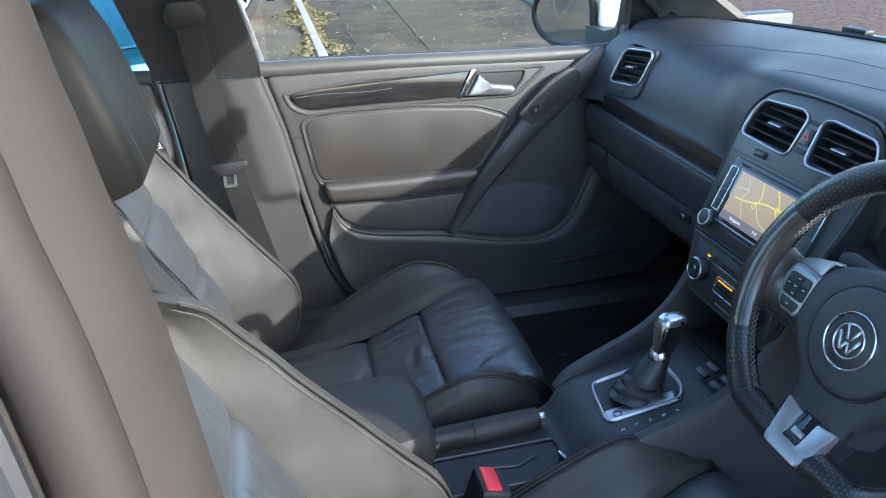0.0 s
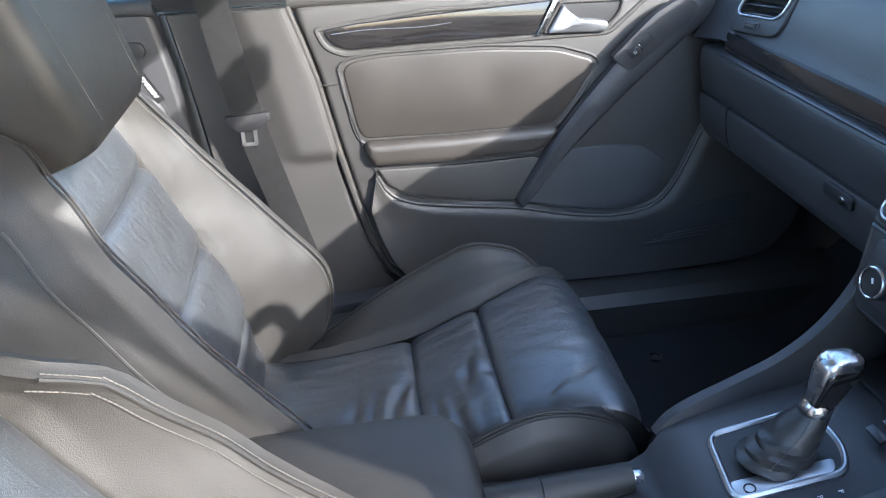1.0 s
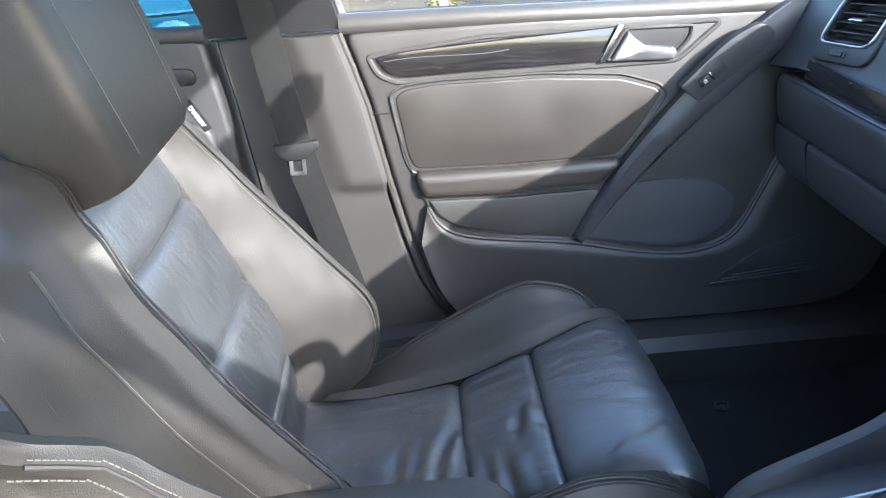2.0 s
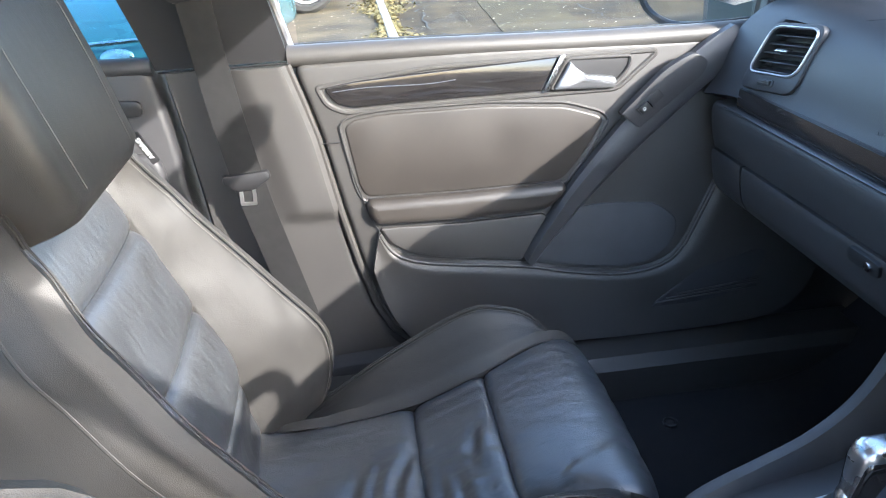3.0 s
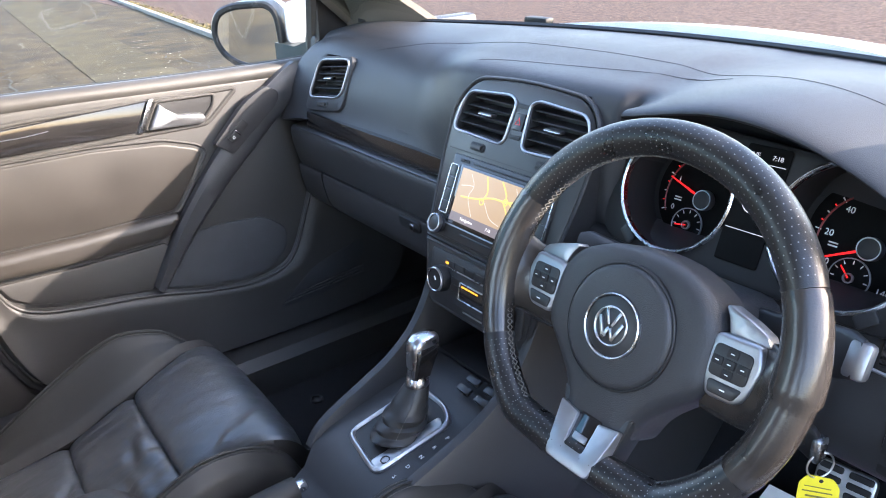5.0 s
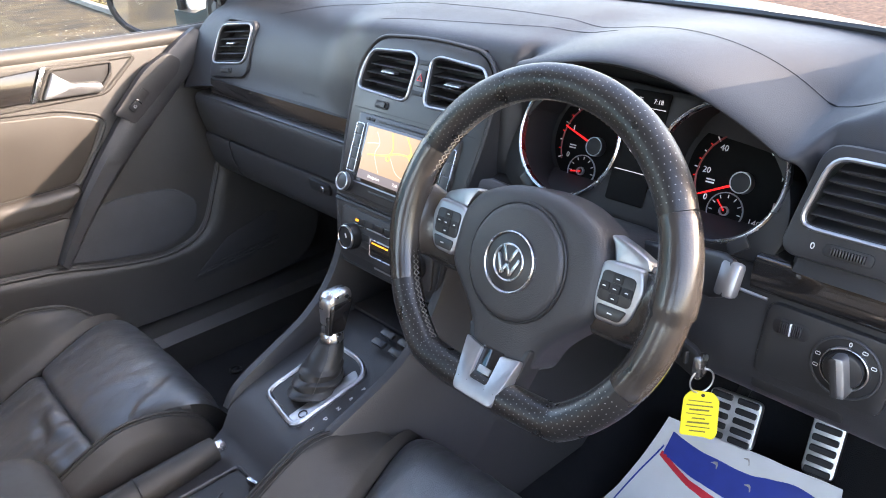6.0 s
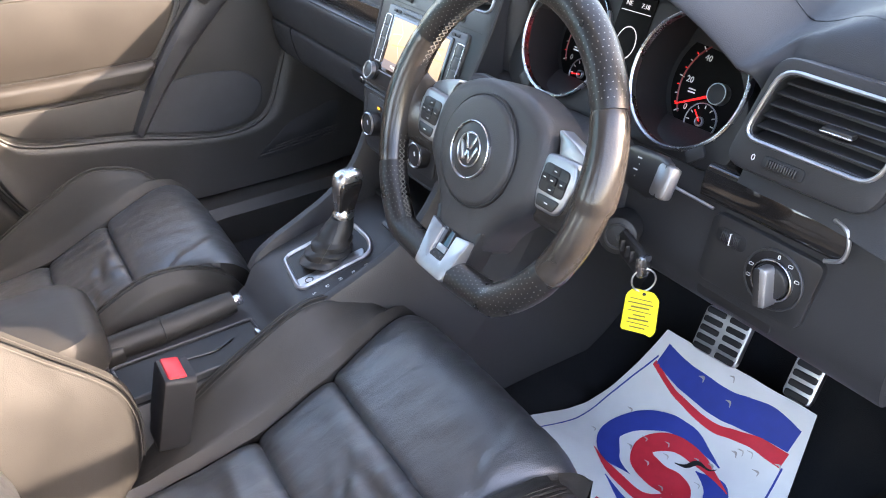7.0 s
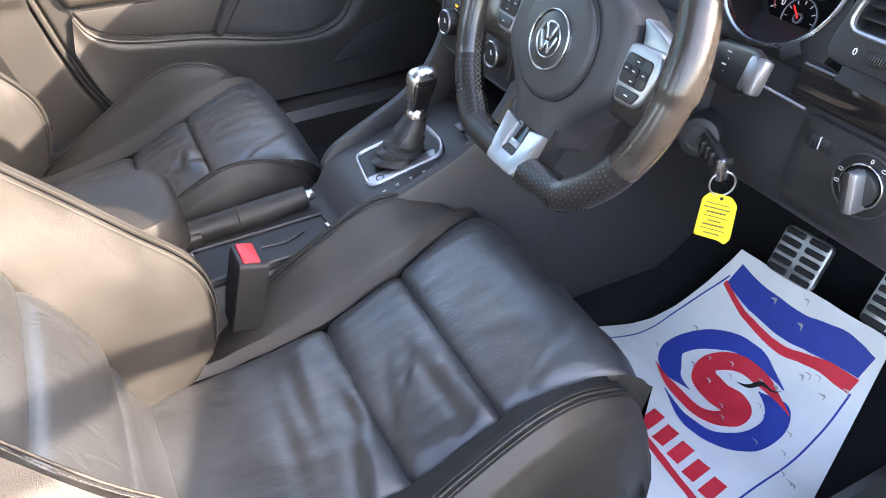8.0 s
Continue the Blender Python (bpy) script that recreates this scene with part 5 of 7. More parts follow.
# ---- centre console ----
console = thing("centre_console", "dark centre console with chrome-framed gear gate and open tray", "centre console", (0.2, 0, 0.26))
SPINE = [(0.95, 0.560, 0.100), (0.62, 0.572, 0.100), (0.52, 0.572, 0.100), (0.475, 0.570, 0.099), (0.455, 0.566, 0.097), (0.43, 0.558, 0.094), (0.36, 0.546, 0.090), (0.30, 0.533, 0.087), (0.272, 0.520, 0.084), (0.256, 0.495, 0.082), (0.24, 0.484, 0.082), (0.10, 0.480, 0.084), (-0.10, 0.480, 0.086), (-0.50, 0.470, 0.090)]
part("console_body", loft([[Vector((x + dx, w * a, z + dz)) for a, dz, dx in ((-1.32, -0.30, 0.03), (-1.10, -0.06, 0.01), (-1.02, -0.018, 0), (-0.93, -0.002, 0), (-0.6, 0.0, 0), (0.6, 0.0, 0), (0.93, -0.002, 0), (1.02, -0.018, 0), (1.10, -0.06, 0.01), (1.32, -0.30, 0.03))] for x, z, w in SPINE]), DASH_LOW, console, "dark moulded console body")
CHEEK = curve([(0.523, 0.775), (0.508, 0.735), (0.496, 0.695), (0.478, 0.655), (0.450, 0.618), (0.410, 0.588), (0.360, 0.566), (0.315, 0.548), (0.285, 0.532), (0.268, 0.512)], 5)
for sg in (-1, 1):
    edge = [[Vector((p.x + dx, sg * (0.1185 - 0.024 * k / (len(CHEEK) - 1) + dy), p.y + dz)) for dx, dy, dz in ((0.16 * (1 - k / (len(CHEEK) - 1)) + 0.02, 0.034, -0.30 * k / (len(CHEEK) - 1) - 0.02), (0.05, 0.012, -0.06 * k / (len(CHEEK) - 1)), (0.008, 0.003, -0.006), (0.001, -0.001, 0.0), (0.0, -0.007, 0.002), (0.002, -0.014, 0.001), (0.012, -0.017, -0.006), (0.16 * (1 - k / (len(CHEEK) - 1)) + 0.02, -0.017, -0.02))] for k, p in enumerate(CHEEK)]
    part("console_cheek", loft(edge), DASH_LOW, console, "dark curved console cheek")
gate_m = plane_of((0.362, 0.002, 0.5475), (0, -1, 0), (1, 0, 0.20))
gate_out = rounded([(-0.046, -0.055), (0.046, -0.068), (0.050, 0.050), (0.020, 0.066), (-0.046, 0.066)], 0.020, 6)
part("gate_frame", hoop(gate_out, 0.0070, -0.004, 0.0045, gate_m, 0.0025), SILVER, console, "satin chrome gear gate frame")
part("gate_plate", prism(inset(gate_out, 0.004), -0.006, 0.0012, gate_m), DARK, console)
part("gate_scale", prism(rounded([(0.022, -0.060), (0.041, -0.060), (0.043, 0.040), (0.028, 0.046)], 0.006), 0, 0.0030, gate_m, 0.0008), SILVER, console, "silver gear position strip")
for k, t in enumerate(("P", "R", "N", "D", "S")):
    lettering("gear_letter", t, 0.0075, gate_m @ Matrix.Translation((0.066, 0.030 - 0.0205 * k, 0.0022)) @ pose(0, 0, 0, 0, 0, 0), WHITE, console)
part("gate_mark", hoop(disc(0.0062, 20, 0.036, -0.045), 0.0014, 0.002, 0.0042, gate_m, 0.0003), DARK, console)
for k in range(5):
    part("console_switch", box((0.011, 0.024, 0.006), pose(0.452 + 0.0165 * (k % 3), -0.058 + 0.036 * (k // 3), 0.578 + 0.006 * (k % 3), 0, -25, 0), 0.002), SATIN, console)
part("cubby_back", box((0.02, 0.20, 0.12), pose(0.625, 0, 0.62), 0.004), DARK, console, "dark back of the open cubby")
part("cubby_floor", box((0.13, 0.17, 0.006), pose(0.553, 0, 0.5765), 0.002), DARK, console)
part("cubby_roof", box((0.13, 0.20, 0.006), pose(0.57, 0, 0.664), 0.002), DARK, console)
# the tray beside the brake lever
part("tray", loft([[Vector((x, y, z)) for y, z in ((-0.072, 0.4835), (-0.004, 0.4835), (-0.004, 0.487), (-0.072, 0.487))] for x in (0.05, 0.235)]), DARK, console)
part("tray_rim", hoop(rounded(rect(-0.002, 0.045, 0.076, 0.238), 0.010), 0.004, 0.0, 0.010, plane_of((0, 0, 0.481), (0, -1, 0), (1, 0, 0)), 0.0015), DASH_LOW, console)
part("tray_clip", box((0.006, 0.018, 0.010), pose(0.232, -0.045, 0.494, 0, 0, 10), 0.002), CHROME, console)
part("tray_wire", tube(curve([(0.09, -0.05, 0.4885), (0.13, -0.036, 0.4885), (0.17, -0.040, 0.4885), (0.20, -0.028, 0.4885)], 6), 0.0012, 6), SATIN, console)

armrest = thing("armrest_box", "dark leather-topped armrest box between the seats", "armrest", (-0.12, 0.01, 0.47))
part("armrest_lid", loft([[Vector((-0.13 + p.x * k, 0.010 + p.y * k, z)) for p in rounded(rect(-0.19, -0.080, 0.185, 0.080), [0.03, 0.05, 0.05, 0.03], 6)] for z, k in ((0.535, 1.0), (0.560, 1.0), (0.575, 0.985), (0.585, 0.94), (0.588, 0.85))]), LEATHER_SIDE, armrest, "padded black lid")
part("armrest_body", loft([[Vector((-0.13 + p.x * k, 0.005 + p.y * k, z)) for p in rounded(rect(-0.19, -0.080, 0.178, 0.080), 0.025, 5)] for z, k in ((0.44, 0.97), (0.50, 0.98), (0.534, 0.985))]), DASH_LOW, armrest)
part("hook_mark", tube(curve([(0.048, -0.060, 0.530), (0.0495, -0.066, 0.524), (0.0495, -0.060, 0.518), (0.0495, -0.068, 0.512)], 5), 0.0012, 6), SILVER, armrest, "small pale hook symbol")

brake = thing("handbrake", "black leather handbrake lever with chrome button", "handbrake", (0.05, 0.035, 0.49))
lever = curve([(-0.02, 0.036, 0.488), (0.06, 0.036, 0.492), (0.13, 0.036, 0.494), (0.19, 0.037, 0.497), (0.226, 0.038, 0.499)], 5)
part("lever", tube(lever, [0.014 + 0.0030 * math.sin(math.pi * k / (len(lever) - 1)) for k in range(len(lever))], 16, flat=1.15), LEATHER_SIDE, brake, "black leather lever grip")
part("button", tube([(0.224, 0.038, 0.499), (0.236, 0.038, 0.500), (0.239, 0.038, 0.5005)], [0.0085, 0.0085, 0.006], 14), CHROME, brake, "chrome release button")
part("lever_seam", tube(curve([(0.125, 0.036 + 0.0185 * math.cos(a), 0.494 + 0.0205 * math.sin(a)) for a in [math.pi * 2 * k / 16 for k in range(16)]], 2, True), 0.0011, 5, closed=True), DARK, brake)
part("lever_gaiter", loft([[Vector((x, 0.036 + p.x, 0.483 + p.y)) for p in rounded(rect(-w, -0.012, w, h), 0.01, 4)] for x, w, h in ((-0.05, 0.030, 0.020), (0.02, 0.028, 0.022), (0.07, 0.020, 0.018))]), LEATHER_SIDE, brake)

gear = thing("gear_selector", "chrome and black gear selector with leather gaiter", "gear selector", (0.362, 0, 0.548))
folds = [(0.546, 0.0330, -0.006), (0.549, 0.0345, -0.005), (0.552, 0.0335, -0.004), (0.554, 0.0295, -0.002), (0.557, 0.0300, 0.000), (0.561, 0.0315, 0.001), (0.564, 0.0300, 0.002), (0.566, 0.0262, 0.004), (0.570, 0.0268, 0.006), (0.574, 0.0272, 0.008), (0.577, 0.0248, 0.010), (0.580, 0.0222, 0.012), (0.587, 0.0224, 0.016), (0.592, 0.0200, 0.019), (0.598, 0.0178, 0.023), (0.606, 0.0152, 0.028)]
part("gaiter", loft([[Vector((0.362 + dx + q.x * w * 1.10 * (1 + 0.035 * math.sin(4 * i * 6.283 / 48 + 1.7 * k)), -0.004 + q.y * w * (1 + 0.03 * math.sin(3 * i * 6.283 / 48 + 2.3 * k)), z + 0.0035 * (0.606 - z) / 0.06 * math.sin(2 * i * 6.283 / 48 + 0.6))) for i, q in enumerate(disc(1.0, 48))] for k, (z, w, dx) in enumerate(folds)]), GAITER, gear, "creased black leather gaiter")
g0, g1 = Vector((0.390, -0.004, 0.604)), Vector((0.408, -0.004, 0.672))
part("collar", tube([g0, g0.lerp(g1, 0.10), g0.lerp(g1, 0.13), g0.lerp(g1, 0.20)], [0.0150, 0.0155, 0.0145, 0.0138], 24), CHROME, gear, "chrome selector collar")


def knob_skin(levels, wide, deep):
    return loft([[g0.lerp(g1, t) + Vector((p.x - 0.004 * t, p.y, 0)) for p in rounded(rect(-a * deep, -a * wide, a * deep * 1.12, a * wide), a * 0.75, 6)] for t, a in levels])


part("knob", knob_skin(((0.17, 0.0115), (0.30, 0.0124), (0.50, 0.0142), (0.70, 0.0160), (0.86, 0.0166), (0.95, 0.0152), (0.995, 0.0120), (1.02, 0.007)), 0.88, 1.15), CHROME, gear, "satin chrome selector knob frame")
for sg in (-1, 1):
    part("knob_side", loft([[g0.lerp(g1, t) + Vector((p.x - 0.002 * t, sg * a * 0.60 + p.y, 0)) for p in rounded(rect(-a * 0.98, -a * 0.36, a * 1.02, a * 0.36), a * 0.28, 5)] for t, a in ((0.20, 0.0119), (0.34, 0.0130), (0.52, 0.0147), (0.70, 0.0165), (0.80, 0.0163), (0.86, 0.0138))]), GLOSS, gear, "smooth black knob side")
part("knob_button", box((0.010, 0.014, 0.004), Matrix.Translation(g0.lerp(g1, 0.88) + Vector((-0.018, 0, 0))) @ pose(0, 0, 0, 0, -70), 0.0015), SATIN, gear)
part("gaiter_seam", stitches(curve([(0.336, -0.032, 0.560), (0.350, -0.0285, 0.574), (0.366, -0.0245, 0.590), (0.377, -0.018, 0.604)], 8)), THREAD, gear)

buckle = thing("belt_buckle", "black belt buckle with a red release button", "belt buckle", (0.09, -0.105, 0.45))
bm_m = plane_of((0.100, -0.104, 0.492), (0, -1, 0), (0.30, 0, 1))
part("buckle_case", prism(rounded(rect(-0.026, -0.06, 0.026, 0.045), 0.008), -0.017, 0.020, bm_m, 0.004), DARK, buckle)
part("release_button", box((0.042, 0.010, 0.022), bm_m @ Matrix.Translation((0, 0.0430, 0.0040)), 0.003), RED, buckle, "red release button")

# ---- paper mat and pedals ----
PAPER = material("white paper", (0.74, 0.74, 0.72), 0.6, vary=0.05, vary_size=14, grain=0.1, grain_size=300)
BLUE_INK = material("blue print", (0.025, 0.05, 0.30), 0.5, vary=0.1, vary_size=40)
RED_INK = material("red print", (0.68, 0.03, 0.05), 0.5, vary=0.1, vary_size=40)
SMUDGE = material("grey smudge", (0.45, 0.42, 0.38), 0.7, vary=0.4, vary_size=60)
mat = thing("paper_floor_mat", "white paper floor mat with blue and red swirl print", "paper mat", (0.65, -0.35, 0.256))


def on_paper(x, y, lift=0.0):
    """A place on the creased paper, which curls up against the pedals."""
    z = 0.259 + 5.0 * max(0.0, x - 0.64) ** 2 + 0.0035 * noise.noise(Vector((x * 16, y * 16, 5))) + 0.0015 * noise.noise(Vector((x * 45, y * 45, 2)))
    return Vector((x + 0.003, y - 0.009, z + lift))


def sheet_point(s, t):
    left, right = (0.800 - 0.35 * s, -0.258 + 0.120 * s), (0.810 - 0.35 * s, -0.505 - 0.140 * s)
    return on_paper(left[0] + (right[0] - left[0]) * t, left[1] + (right[1] - left[1]) * t)


part("sheet", slab(sheet_point, 60, 44, lambda p: p - Vector((0, 0, 0.0006))), PAPER, mat)


def print_band(name, line, widths, ink, lift=0.0012, n=8):
    """A printed stroke that follows the paper; widths are half widths along it."""
    pts = curve(line, n)
    bm = bmesh.new()
    prev = None
    for k, p in enumerate(pts):
        q = pts[min(k + 1, len(pts) - 1)] - pts[max(k - 1, 0)]
        nrm = Vector((-q.y, q.x)).normalized()
        w = lerp_table(widths, k / (len(pts) - 1))
        row = [bm.verts.new(on_paper(p.x + nrm.x * w * (j / 3 - 1), p.y + nrm.y * w * (j / 3 - 1), lift)) for j in range(7)]
        if prev:
            for j in range(6):
                bm.faces.new((prev[j], prev[j + 1], row[j + 1], row[j]))
        prev = row
    return part(name, bm, ink, mat)


print_band("blue_band", [(0.780, -0.272), (0.774, -0.331), (0.774, -0.386), (0.779, -0.426), (0.784, -0.462), (0.784, -0.500)], [(0, 0.011), (0.3, 0.013), (0.7, 0.014), (1, 0.010)], BLUE_INK)
print_band("red_line", [(0.769, -0.268), (0.755, -0.330), (0.752, -0.391), (0.759, -0.433), (0.765, -0.465), (0.766, -0.503)], [(0, 0.0025), (0.5, 0.0045), (1, 0.0075)], RED_INK)
print_band("border_line", [(0.776, -0.268), (0.718, -0.240), (0.622, -0.226), (0.50, -0.190)], [(0, 0.0012), (1, 0.0012)], BLUE_INK)
print_band("border_line", [(0.760, -0.506), (0.734, -0.511), (0.702, -0.515), (0.656, -0.519), (0.56, -0.526)], [(0, 0.0014), (1, 0.0014)], BLUE_INK)
print_band("blue_comma", [(0.724, -0.441), (0.732, -0.385), (0.724, -0.336), (0.702, -0.300), (0.666, -0.287), (0.638, -0.320), (0.636, -0.359)], [(0, 0.0008), (0.2, 0.009), (0.5, 0.015), (0.75, 0.017), (1, 0.0008)], BLUE_INK)
print_band("blue_comma", [(0.606, -0.340), (0.594, -0.392), (0.604, -0.434), (0.636, -0.463), (0.678, -0.470), (0.700, -0.455), (0.704, -0.419)], [(0, 0.0008), (0.25, 0.009), (0.55, 0.016), (0.8, 0.016), (1, 0.0008)], BLUE_INK)
print_band("red_swirl", [(0.706, -0.471), (0.716, -0.417), (0.712, -0.371), (0.690, -0.340), (0.669, -0.352), (0.664, -0.383), (0.668, -0.408), (0.662, -0.425), (0.644, -0.424), (0.620, -0.396), (0.618, -0.340), (0.630, -0.291)], [(0, 0.0008), (0.12, 0.009), (0.27, 0.014), (0.42, 0.019), (0.58, 0.020), (0.72, 0.014), (0.88, 0.008), (1, 0.0008)], RED_INK, 0.0016, 10)
for k in range(5):
    y = -0.372 - 0.031 * k
    print_band("letter_bar", [(0.570 - 0.0009 * k, y), (0.536 - 0.0009 * k, y - 0.005)], [(0, 0.010), (1, 0.010)], RED_INK)
print_band("letter_bar", [(0.526, -0.37), (0.522, -0.44), (0.518, -0.50)], [(0, 0.005), (1, 0.005)], RED_INK)
for k in range(26):
    x, y, _ = sheet_point(0.04 + 0.5 * random.random(), 0.08 + 0.84 * random.random())
    print_band("smudge", [(x, y), (x + 0.004, y + 0.004 * random.random()), (x + 0.003, y + 0.010)], [(0, 0.0006), (0.5, 0.0006 + 0.0010 * random.random()), (1, 0.0003)], SMUDGE, 0.0022, 4)
print_band("tear", [(0.694, -0.390), (0.700, -0.404), (0.712, -0.414), (0.714, -0.432), (0.720, -0.440)], [(0, 0.0006), (0.4, 0.0035), (0.7, 0.0012), (1, 0.0004)], DARK, 0.0026)


def pedal(name, label, m, w, h, cols, rows):
    p = thing(name, label, "pedal", m.translation)
    part("pad", prism(rounded(rect(-w, -h, w, h), 0.010), -0.010, 0.0, m, 0.003), STEEL, p, "brushed steel pedal pad")
    for i in range(cols):
        for j in range(rows):
            cx, cy = -w + w * 2 * (i + 0.5) / cols, -h + h * 2 * (j + 0.5) / rows
            part("rubber_stud", prism(rounded(rect(cx - w / cols * 0.80, cy - h / rows * 0.62, cx + w / cols * 0.80, cy + h / rows * 0.62), 0.003), -0.002, 0.003, m, 0.001), DARK, p)
    part("pedal_arm", tube([m @ Vector((0, h * 0.5, -0.012)), m @ Vector((0, h + 0.05, -0.05)), m @ Vector((0, h + 0.16, -0.06))], 0.009, 8), SATIN, p)


pedal("brake_pedal", "brushed steel brake pedal with black rubber slots", plane_of((0.797, -0.362, 0.442), (0.05, -1, 0.06), (0.45, 0.1, 0.9)), 0.037, 0.035, 2, 5)
pedal("accelerator_pedal", "narrow brushed steel accelerator pedal with black rubber slots", plane_of((0.838, -0.474, 0.436), (0.05, -1, 0.06), (0.45, 0.06, 0.9)), 0.021, 0.045, 1, 6)

# ---- passenger door ----
door = thing("passenger_door", "closed dark passenger door with leather insert and gloss trim", "car door", (0.35, 0.72, 0.30))
DM = plane_of((0, 0.70, 0), (1, 0, 0), (0, 0, 1))
DOOR_EDGE = [(-0.112, 0.896), (-0.096, 0.84), (-0.080, 0.778), (-0.057, 0.648), (-0.037, 0.55), (-0.015, 0.465), (0.012, 0.405), (0.05, 0.37), (0.12, 0.345), (0.40, 0.335), (0.70, 0.33), (0.86, 0.36), (0.86, 0.86), (0.70, 0.888), (0.50, 0.888), (0.20, 0.897)]
part("door_panel", prism(rounded(DOOR_EDGE, 0.02, 3), -0.10, 0.0, DM, 0.010, 3), DOOR_SOFT, door, "soft dark door panel")
belt_line = curve([(-0.118, 0.7155, 0.906), (0.10, 0.7155, 0.902), (0.40, 0.7155, 0.893), (0.62, 0.711, 0.893), (0.80, 0.700, 0.905)], 6)
part("window_ledge", tube(belt_line, 0.017, 12, flat=1.0), DOOR_SOFT, door, "rounded window ledge")
part("window_seal", tube([p + Vector((0, 0.024, 0.010)) for p in belt_line], 0.006, 8), RUBBER, door)


def door_prism(name, pts, r, d0, d1, mat, bevel, label="", seg=5, dome=0.0, parent=None):
    return part(name, prism(rounded(pts, r, seg), d0, d1, DM, bevel, 3, dome), mat, parent or door, label)


strip = [(-0.068, 0.857), (-0.020, 0.864), (0.10, 0.869), (0.307, 0.877), (0.279, 0.824), (0.10, 0.824), (-0.030, 0.823), (-0.055, 0.834)]
part("strip_surround", hoop(rounded([(-0.086, 0.862), (0.10, 0.880), (0.47, 0.879), (0.475, 0.868), (0.41, 0.812), (0.10, 0.813), (-0.040, 0.810), (-0.070, 0.825)], 0.014, 5), 0.009, -0.004, 0.0028, DM, 0.0026), DOOR_SOFT, door)
door_prism("trim_strip", strip, [0.008, 0.02, 0.02, 0.001, 0.001, 0.02, 0.02, 0.01], -0.004, 0.0045, GLOSS, 0.002, "scratched gloss black door strip")
part("strip_scratch", tube(curve([(-0.055, 0.6952, 0.850), (0.0, 0.6952, 0.853), (0.09, 0.6952, 0.851), (0.14, 0.6952, 0.854)], 5), 0.0006, 4), SILVER, door)
part("handle_divider", prism([(0.281, 0.822), (0.290, 0.822), (0.318, 0.879), (0.309, 0.879)], 0, 0.0075, DM, 0.001), CHROME, door, "satin silver divider")
recess = door_prism("handle_recess", [(0.294, 0.826), (0.322, 0.871), (0.424, 0.868), (0.420, 0.850), (0.395, 0.822)], 0.008, -0.002, 0.0022, DARK, 0.001, "dark handle recess")
part("recess_rim", hoop(rounded([(0.290, 0.823), (0.320, 0.875), (0.431, 0.872), (0.426, 0.848), (0.398, 0.818)], 0.010, 5), 0.005, 0, 0.0065, DM, 0.002), DOOR_SOFT, recess)
part("door_handle", prism(rounded([(0.300, 0.825), (0.325, 0.869), (0.337, 0.855), (0.350, 0.845), (0.400, 0.839), (0.405, 0.830), (0.399, 0.820)], [0.004, 0.004, 0.012, 0.012, 0.004, 0.004, 0.005], 5), 0.001, 0.013, DM, 0.0055, 4, 0.002), SILVER, recess, "satin silver door handle")
insert_out = [(-0.044, 0.790), (-0.030, 0.802), (0.02, 0.808), (0.196, 0.806), (0.320, 0.795), (0.378, 0.775), (0.388, 0.765), (0.355, 0.710), (0.318, 0.664), (0.14, 0.663), (-0.020, 0.668), (-0.030, 0.69)]
door_prism("leather_insert", insert_out, 0.015, -0.006, 0.0024, DOOR_LEATHER, 0.0045, "dark brown-black leather insert")
part("insert_rim", hoop(rounded([(-0.054, 0.800), (-0.030, 0.812), (0.02, 0.817), (0.196, 0.815), (0.322, 0.804), (0.385, 0.783), (0.400, 0.765), (0.360, 0.700), (0.325, 0.655), (0.14, 0.654), (-0.028, 0.657), (-0.040, 0.69)], 0.016, 5), 0.0055, -0.004, 0.0030, DM, 0.0024), DOOR_SOFT, door)
for pts in ([(-0.082, 0.768), (-0.052, 0.768)], [(-0.052, 0.795), (-0.044, 0.74), (-0.030, 0.68), (-0.014, 0.625), (-0.004, 0.606)], [(-0.018, 0.666), (0.14, 0.662), (0.318, 0.665)], [(0.246, 0.520), (0.29, 0.568), (0.345, 0.625)]):
    part("panel_joint", tube([DM @ Vector((p.x, p.y, 0.0030)) for p in curve([(*q, 0) for q in pts], 5)], 0.0010, 6), DARK, door)
# armrest: a soft shelf that stands out from the door
arm_pts = [(-0.020, 0.666), (0.14, 0.662), (0.318, 0.664), (0.325, 0.650), (0.308, 0.632), (0.285, 0.616), (0.14, 0.614), (-0.008, 0.620), (-0.020, 0.640)]
arm = part("door_armrest", prism(rounded(arm_pts, 0.012, 5), -0.01, 0.022, DM, 0.016, 5), DOOR_LEATHER, door, "stitched leather door armrest")
part("armrest_stitching", merged(*[stitches([DM @ Vector((x, z + 0.0008 * k, 0.0185)) for x, z in ((-0.004, 0.6265), (0.14, 0.6205), (0.28, 0.6215))]) for k in (0, 5)]), THREAD, arm)
# lower pocket moulding, with its curved lip
lip = [(-0.004, 0.606), (0.012, 0.575), (0.040, 0.553), (0.10, 0.537), (0.243, 0.516), (0.340, 0.492), (0.430, 0.478), (0.500, 0.486), (0.540, 0.515), (0.570, 0.58), (0.600, 0.66), (0.62, 0.74), (0.64, 0.80)]
lip_line = curve([(*p, 0) for p in lip], 6)
foot_line = curve([(-0.020, 0.540, 0), (-0.004, 0.475, 0), (0.020, 0.418, 0), (0.052, 0.382, 0), (0.12, 0.358, 0), (0.40, 0.345, 0), (0.62, 0.345, 0), (0.74, 0.36, 0), (0.80, 0.42, 0), (0.82, 0.55, 0), (0.83, 0.66, 0), (0.835, 0.74, 0), (0.835, 0.80, 0)], 6)


